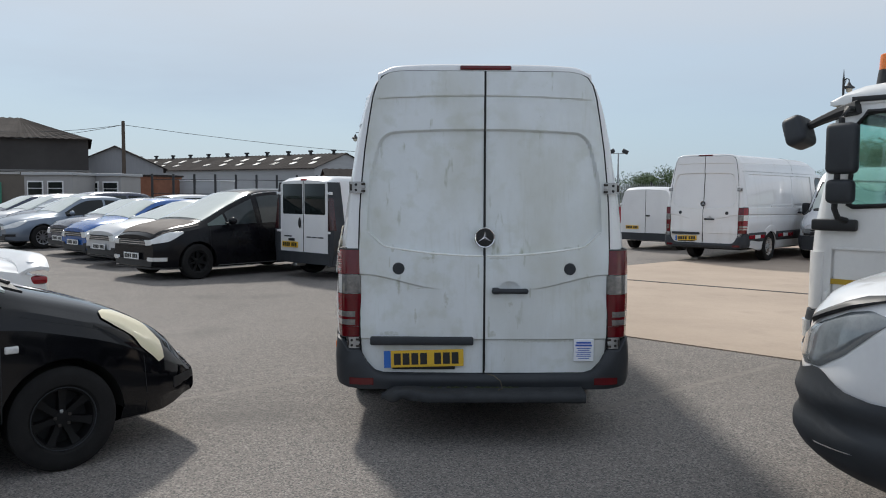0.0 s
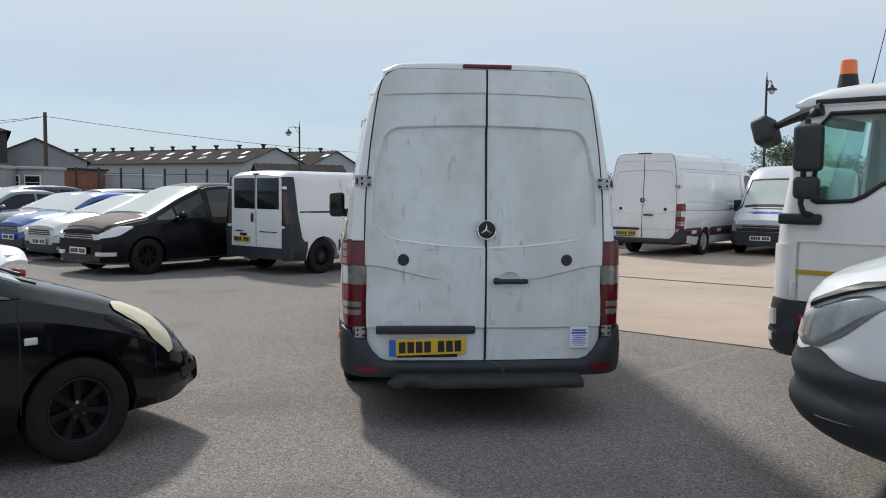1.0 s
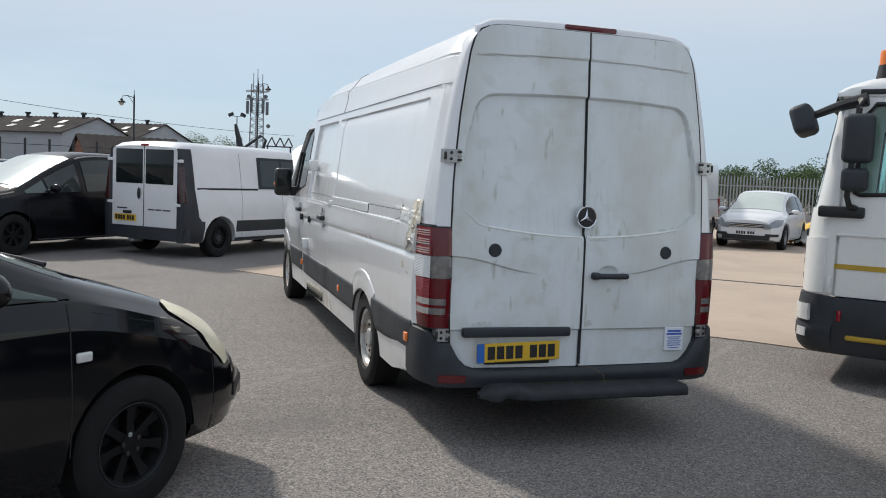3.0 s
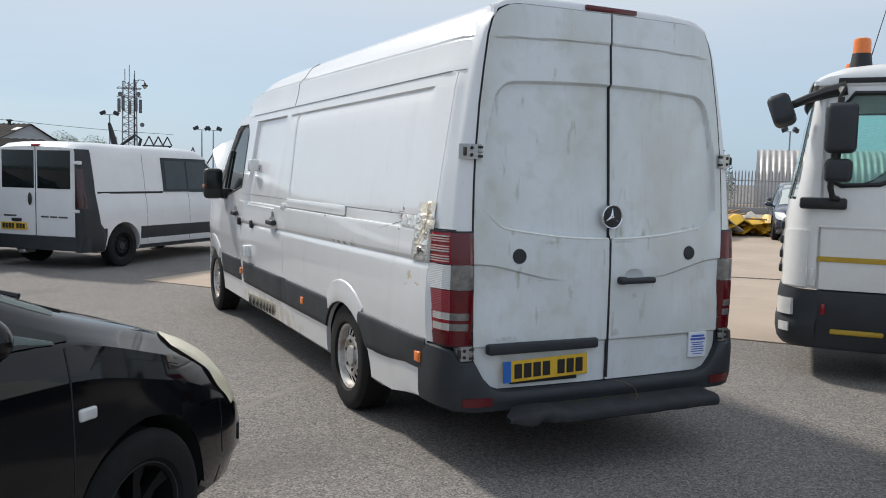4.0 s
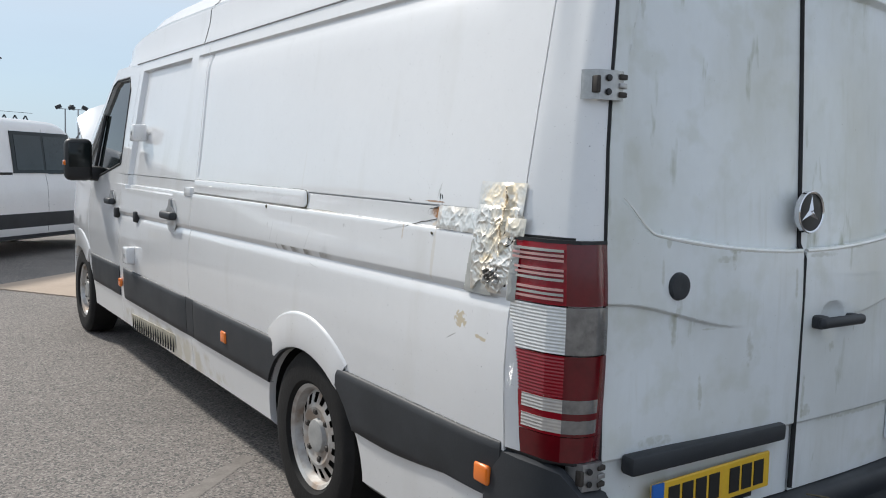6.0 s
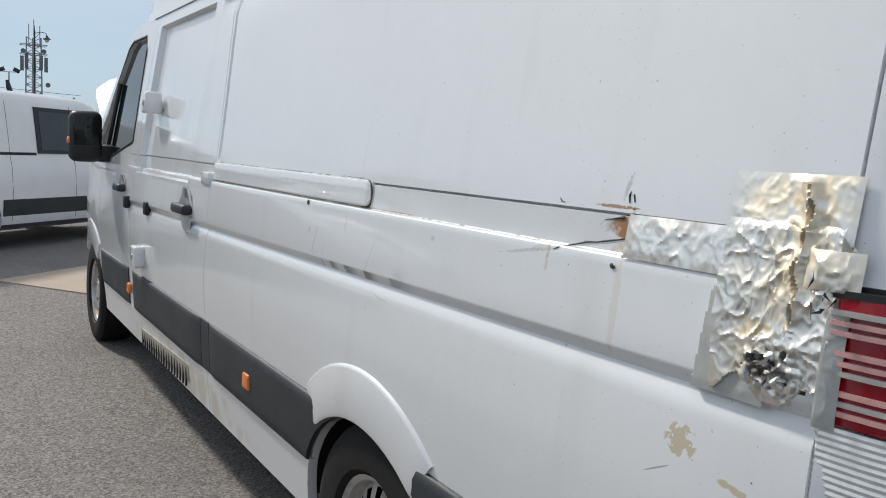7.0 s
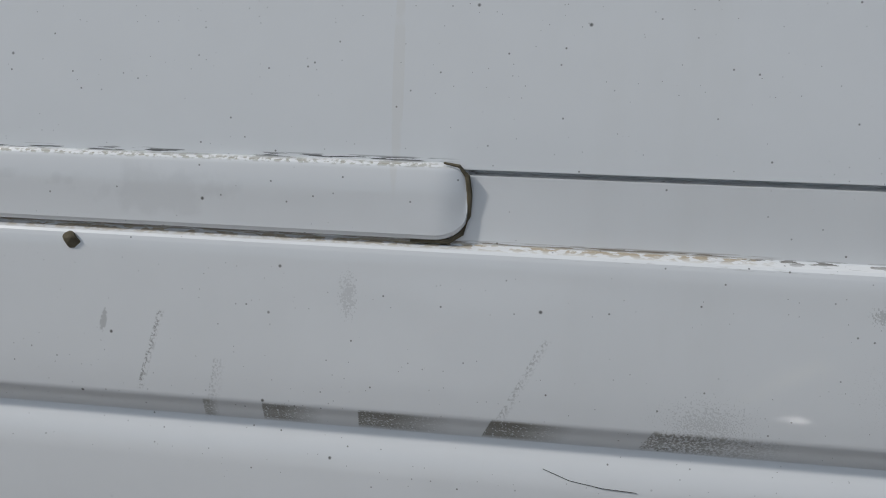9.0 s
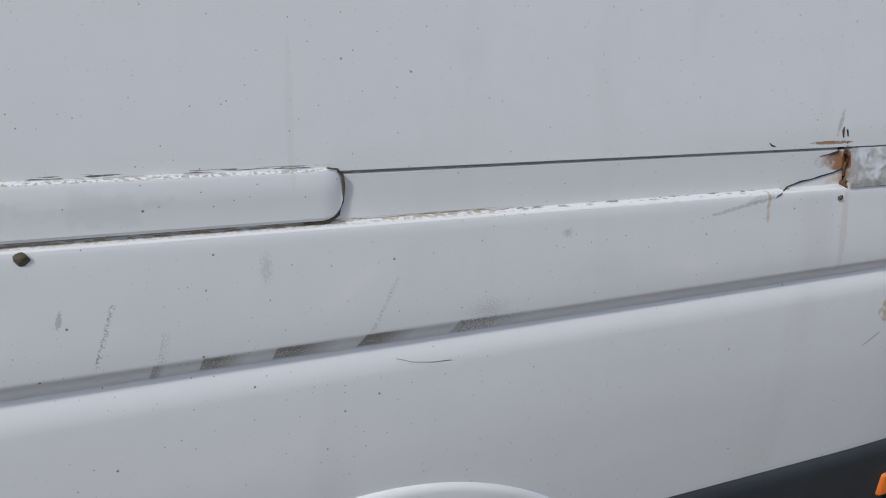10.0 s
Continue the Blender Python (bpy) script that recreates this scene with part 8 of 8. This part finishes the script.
for z in (0.55, 1.75):
    r_ = bmesh.new()
    tube(r_, [g0 + Vector((0, 0.05, z)), g1 + Vector((0, 0.05, z))], 0.03, 4)
    part("rail", r_, M["steel"], pal)
for k in range(9):
    p = g0.lerp(g1, k / 8)
    part("post", bx(p.x - 0.05, p.x + 0.05, p.y + 0.05, p.y + 0.15, 0, 2.4 if k % 2 else 3.6), M["dark_steel"], pal)
low_wall = solo("kerb_wall", bx(0, (g1 - g0).length, -0.15, 0.15, 0, 0.35, 0.03), M["wall_grey"], "low concrete kerb wall under the fence", "wall", kind="structure", m=frame_of(g0, math.degrees(fa_)))

# corrugated vault behind the fence
v0 = spot(44.0, 62)
vault = thing("corrugated_vault", "silver corrugated iron vault behind the fence", "shed", frame_of(v0, -46))
rows = []
for k in range(0, 281):
    x = 14.0 * k / 280
    rr = 0.09 * (0.5 + 0.5 * math.cos(2 * math.pi * k / 8))
    rows.append([Vector((x, 4.2 - (4.0 + rr) * math.cos(a), (4.05 + rr) * math.sin(a))) for a in np.linspace(0.0, math.pi, 25)])
part("shell", slab(rows, (0, 0, -0.05)), M["corrugated"], vault, sharp=60)

# poles, lamps, mast
def street_lamp(p, h, side=1):
    ob = thing("street_lamp", "tall dark post with a hanging lantern", "street lamp", Matrix.Translation(p), "lantern posts")
    b_ = bmesh.new()
    tube(b_, [(0, 0, 0), (0, 0, 0.9), (0, 0, 1.0), (0, 0, h)], [0.11, 0.10, 0.065, 0.045], 10)
    tube(b_, [(0, 0, h), (0, 0, h + 0.35)], [0.03, 0.008], 6)
    tube(b_, [(0, 0, h - 0.12), (side * 0.35, 0, h - 0.02), (side * 0.62, 0, h - 0.06), (side * 0.66, 0, h - 0.2)], 0.022, 6)
    tube(b_, [(0, 0, h - 0.45), (side * 0.3, 0, h - 0.06)], 0.014, 5)
    part("post", b_, M["dark_steel"], ob)
    l_ = bmesh.new()
    tube(l_, [(side * 0.66, 0, h - 0.18), (side * 0.66, 0, h - 0.30), (side * 0.66, 0, h - 0.36), (side * 0.66, 0, h - 0.42)], [0.04, 0.10, 0.20, 0.22], 12)
    ln = part("lantern_hood", l_, M["dark_steel"], ob)
    part("lantern_glass", blob((side * 0.66, 0, h - 0.46), (0.13, 0.13, 0.14)), M["lamp_glass"], ln)
    return ob


street_lamp(spot(-3.6, 52), 5.35, -1)
street_lamp(spot(27.1, 38), 6.35, 0.35)
street_lamp(spot(4.17, 61.1), 7.45, 1)


def flood_pole(p, h, turn=0):
    ob = thing("floodlight_pole", "thin steel pole with two floodlights", "floodlight", Matrix.Translation(p) @ Matrix.Rotation(radians(turn), 4, "Z"), "floodlight poles")
    b_ = bmesh.new()
    tube(b_, [(0, 0, 0), (0, 0, h)], [0.09, 0.05], 8)
    tube(b_, [(-0.5, 0, h), (0.5, 0, h)], 0.03, 6)
    part("post", b_, M["steel"], ob)
    for s in (-1, 1):
        part("floodlight", bx(-0.25, 0.25, -0.1, 0.1, -0.16, 0.16, 0.03, 2, Matrix.Translation((s * 0.55, 0, h + 0.15)) @ Matrix.Rotation(radians(25 * s), 4, "Y")), M["dark_steel"], ob)


for az, d, h in ((3.2, 82, 6.3), (8.7, 84, 5.4), (9.4, 84, 5.4), (13.1, 70, 4.9), (46.0, 66, 5.4), (47.6, 70, 5.2)):
    flood_pole(spot(az, d), h)

# dark boom and zigzag frame standing behind the vans
boom = thing("loader_boom", "dark steel loader boom raised behind the vans", "crane", Matrix.Translation((3.1, 66.0, 0)))
part("column", tube(bmesh.new(), [(0, 0, 0), (0, 0, 1.2), (0, 0, 3.3)], [0.30, 0.22, 0.20], 8), M["dark_steel"], boom)
part("arm", tube(bmesh.new(), [(0.02, 0, 3.2), (-0.10, 0, 3.7), (-0.32, 0, 4.6), (-0.42, 0, 5.05)], [0.24, 0.22, 0.17, 0.10], 8), M["dark_steel"], boom)
part("ram", tube(bmesh.new(), [(0.22, -0.1, 2.6), (0.05, -0.1, 4.0)], 0.06, 6), M["steel"], boom)
rack = thing("zigzag_frame", "dark steel frame with zigzag bars behind the vans", "steel frame", Matrix.Translation((5.15, 66.0, 0)))
for x in (0.1, 1.95):
    part("post", tube(bmesh.new(), [(x, 0, 0), (x, 0, 3.45)], 0.07, 6), M["dark_steel"], rack)
part("rail", tube(bmesh.new(), [(-0.05, 0, 3.42), (2.1, 0, 3.42)], 0.06, 6), M["dark_steel"], rack)
for k in range(6):
    lo_, hi_ = (0.08 + 0.34 * k, 3.46), (0.08 + 0.34 * (k + 1), 4.15)
    if k % 2:
        lo_, hi_ = (lo_[0], 4.15), (hi_[0], 3.46)
    part("bar", tube(bmesh.new(), [(lo_[0], 0, lo_[1]), (hi_[0], 0, hi_[1])], 0.055, 6), M["dark_steel"], rack)

M["antenna_grey"] = mat("weathered_antenna_grey", (0.16, 0.165, 0.17), 0.6, var=0.2, scale=2)
mast = thing("telecom_mast", "grey lattice telecom mast with antennas", "mast", Matrix.Translation(spot(4.7, 110)))
mb = bmesh.new()
for x, y in ((-0.9, 0), (0.9, 0), (0, 1.2)):
    tube(mb, [(x, y, 0), (x * 0.8, y * 0.8, 12.0)], 0.09, 6)
part("leg", mb, M["steel"], mast)
mb = bmesh.new()
for k in range(14):
    z0, z1 = 12 * k / 14, 12 * (k + 1) / 14
    w0, w1 = 0.9 - 0.18 * k / 14, 0.9 - 0.18 * (k + 1) / 14
    tube(mb, [(-w0, 0, z0), (w1, 0, z1)], 0.04, 4)
    tube(mb, [(w0, 0, z0), (-w1, 0, z1)], 0.04, 4)
    tube(mb, [(-w0, 0, z0), (w0, 0, z0)], 0.04, 4)
part("brace", mb, M["steel"], mast)
for x, z in ((-1.2, 8.3), (1.2, 8.3), (0.0, 8.1), (-0.75, 8.6), (0.7, 8.5)):
    part("antenna", bx(x - 0.18, x + 0.18, -0.35, -0.15, z, z + 1.6, 0.04), M["antenna_grey"], mast)
for x, z in ((-1.1, 10.4), (0.95, 10.5), (1.35, 6.9)):
    dish = bmesh.new()
    lathe(dish, [(0.0, 0.05), (0.10, 0.22), (0.16, 0.26), (0.13, 0.001)], 16, c=(0, 0, 0))
    bmesh.ops.transform(dish, matrix=Matrix.Translation((x, -0.45, z)) @ Matrix.Rotation(radians(-90), 4, "Z"), verts=dish.verts[:])
    part("dish", dish, M["antenna_grey"], mast)
mb = bmesh.new()
for z in (10.2, 11.2):
    tube(mb, [(-1.3, -0.5, z), (1.3, -0.5, z), (1.3, 1.3, z), (-1.3, 1.3, z), (-1.3, -0.5, z)], 0.05, 5)
for x in (-0.5, 0.0, 0.6):
    tube(mb, [(x, 0, 11.2), (x, 0, 13.9 - abs(x))], 0.05, 5)
part("platform", mb, M["steel"], mast)

pole = thing("utility_pole", "dark timber utility pole with wires", "pole", Matrix.Translation(spot(-19.2, 58)))
pb_ = bmesh.new()
tube(pb_, [(0, 0, 0), (0, 0, 6.15)], [0.15, 0.11], 8)
part("post", pb_, M["pole_wood"], pole)
wb = bmesh.new()
for dx, dy, dz in ((28, 20, -1.4), (-14, 3, 0.1), (-14, 2, -0.8)):
    tube(wb, [Vector((dx * t, dy * t, 5.9 + dz * t - 0.9 * 4 * t * (1 - t) * 0.5)) for t in np.linspace(0, 1, 10)], 0.015, 4)
part("wire", wb, M["dark_steel"], pole)

# lifting platforms far off
for az, d, pts in ((4.6, 92, ((0, 0, 1.2), (0.9, 0, 4.6), (0.4, 0, 5.0), (-1.4, 0, 3.6))), (7.0, 95, ((0, 0, 1.5), (0.6, 0, 3.2), (1.2, 0, 1.6), (2.2, 0, 4.0), (3.2, 0, 1.6), (4.6, 0, 3.9), (5.4, 0, 1.4)))):
    lf = thing("boom_lift", "dark folding boom lift", "boom lift", Matrix.Translation(spot(az, d)), "boom lifts")
    b_ = bmesh.new()
    tube(b_, pts, 0.16, 6)
    part("boom", b_, M["dark_steel"], lf)
    part("base", bx(-0.9, 1.2, -0.7, 0.7, 0.1, 1.4, 0.1), M["dark_steel"], lf)
    if az < 5:
        part("cage", bx(-2.4, -1.3, -0.4, 0.4, 3.1, 3.9, 0.03), M["steel"], lf)

# heap of yellow sheets and timber on the concrete
heap = thing("rubble_heap", "heap of yellow sheets, timber and packaging", "heap", Matrix.Translation((16.9, 15.4, 0.012)))
random.seed(5)
for k in range(11):
    rows = []
    cx, cy = random.uniform(-1.6, 1.6), random.uniform(-0.5, 0.9)
    w, hgt = random.uniform(0.5, 1.0), random.uniform(0.25, 0.7)
    for i in range(7):
        rows.append([Vector((cx + w * (i / 6 - 0.5) * 2, cy + 0.9 * (j / 6 - 0.5), hgt * max(0, 1 - abs(i / 6 - 0.5) * 1.9) * (1 - 0.8 * abs(j / 6 - 0.4)) + 0.22 * abs(noise.noise(Vector((i * 0.7, j * 0.7, k * 3.1)))) + 0.03)) for j in range(7)])
    part("sheet", slab(rows, (0, 0, -0.03)), M["yellow_sheet"] if k % 4 else M["paper"], heap, sharp=20)
for k in range(12):
    a_ = random.uniform(0, 3.1)
    m_ = Matrix.Translation((random.uniform(-1.5, 1.2), random.uniform(-0.6, 0.6), random.uniform(0.1, 0.6))) @ Matrix.Rotation(a_, 4, "Z") @ Matrix.Rotation(random.uniform(-0.3, 0.3), 4, "Y")
    part("timber", bx(-0.7, 0.7, -0.05, 0.05, -0.02, 0.02, 0, 1, m_), M["timber"], heap)
stack = thing("timber_stack", "short stack of pale timber on the concrete", "timber", Matrix.Translation((16.2, 11.6, 0.012)) @ Matrix.Rotation(0.5, 4, "Z"))
for i in range(4):
    for j in range(3):
        part("block", bx(0.16 * i, 0.16 * i + 0.15, 0, 0.5, 0.13 * j, 0.13 * j + 0.12, 0.01), M["timber"], stack)
for k in range(5):
    part("plank", bx(-0.5 + 0.1 * k, 1.2 + 0.05 * k, -0.5 - 0.12 * k, -0.4 - 0.12 * k, 0, 0.04), M["timber"], stack)

# trees
def tree(p, h, w, seed, label="broad leafy green tree", lean=1.0):
    random.seed(seed)
    ob = thing("tree", label, "tree", Matrix.Translation(p), "trees beyond the fence")
    b_ = bmesh.new()
    tube(b_, [(0, 0, 0), (0.1, 0.05, h * 0.3), (0.0, 0.1, h * 0.6)], [h * 0.035, h * 0.028, h * 0.012], 7)
    clumps = []
    for k in range(16):
        a_, r_ = random.uniform(0, 6.28), w * 0.5 * math.sqrt(random.random())
        z = h * random.uniform(0.38, 0.92) * (1 - 0.25 * (r_ / (w * 0.5)) ** 2)
        c_ = Vector((r_ * math.cos(a_), r_ * math.sin(a_), z))
        clumps.append((c_, random.uniform(0.12, 0.24) * w))
        tube(b_, [(0.02, 0.05, h * 0.4), c_ * 0.5 + Vector((0, 0, h * 0.22)), c_], [h * 0.012, h * 0.007, h * 0.003], 5)
    part("trunk", b_, M["bark"], ob)
    lv = bmesh.new()
    ls = 0.013 * w
    for c_, r_ in clumps:
        for k in range(520):
            d_ = Vector((random.gauss(0, 1), random.gauss(0, 1), random.gauss(0, 0.8)))
            q = c_ + d_.normalized() * r_ * random.random() ** 0.4
            u = Vector((random.gauss(0, 1), random.gauss(0, 1), random.gauss(0, 0.6))).normalized() * ls
            v_ = u.cross(Vector((random.gauss(0, 1), random.gauss(0, 1), random.gauss(0, 1)))).normalized() * ls * 0.6
            vs = [lv.verts.new(q + e_) for e_ in (-u, v_, u, -v_)]
            lv.faces.new(vs)
    cr = part("crown", lv, M["leaf"], ob)
    return ob


for k, (az, d, h, w) in enumerate(((26.6, 84, 4.0, 6), (28.6, 82, 6.0, 8), (30.9, 84, 4.9, 7), (32.6, 84, 3.8, 6), (1.9, 105, 5.3, 7), (0.9, 108, 4.4, 5), (14.0, 95, 3.6, 6), (15.6, 95, 4.0, 7), (36.2, 66, 3.4, 5), (38.2, 64, 3.9, 6), (40.2, 66, 3.5, 6), (54.5, 58, 5.0, 7), (57.0, 56, 5.6, 8), (60.0, 56, 4.8, 8), (34.4, 80, 3.6, 6), (63.5, 58, 5.5, 9), (17.3, 96, 3.0, 6))):
    tree(spot(az, d), h, w, 20 + k)

# far woods round the horizon, for the sky line behind the camera
random.seed(77)
fw = bmesh.new()
for k in range(2600):
    az = random.uniform(70, 330)
    d = random.uniform(150, 190)
    hh = 6 + 3 * noise.noise(Vector((az * 0.08, 0, 0))) + 2 * noise.noise(Vector((az * 0.3, 3, 0)))
    q = spot(az, d) + Vector((0, 0, random.random() * hh))
    u = Vector((random.gauss(0, 1), random.gauss(0, 1), random.gauss(0, 0.7))).normalized() * 1.6
    v_ = u.cross(Vector((random.gauss(0, 1), random.gauss(0, 1), random.gauss(0, 1)))).normalized() * 1.3
    fw.faces.new([fw.verts.new(q + e_) for e_ in (-u, v_, u, -v_)])
solo("far_woods", fw, M["leaf"], "low dark woods along the horizon", "woods", kind="stuff")
bpy.data.scenes.remove(bench)
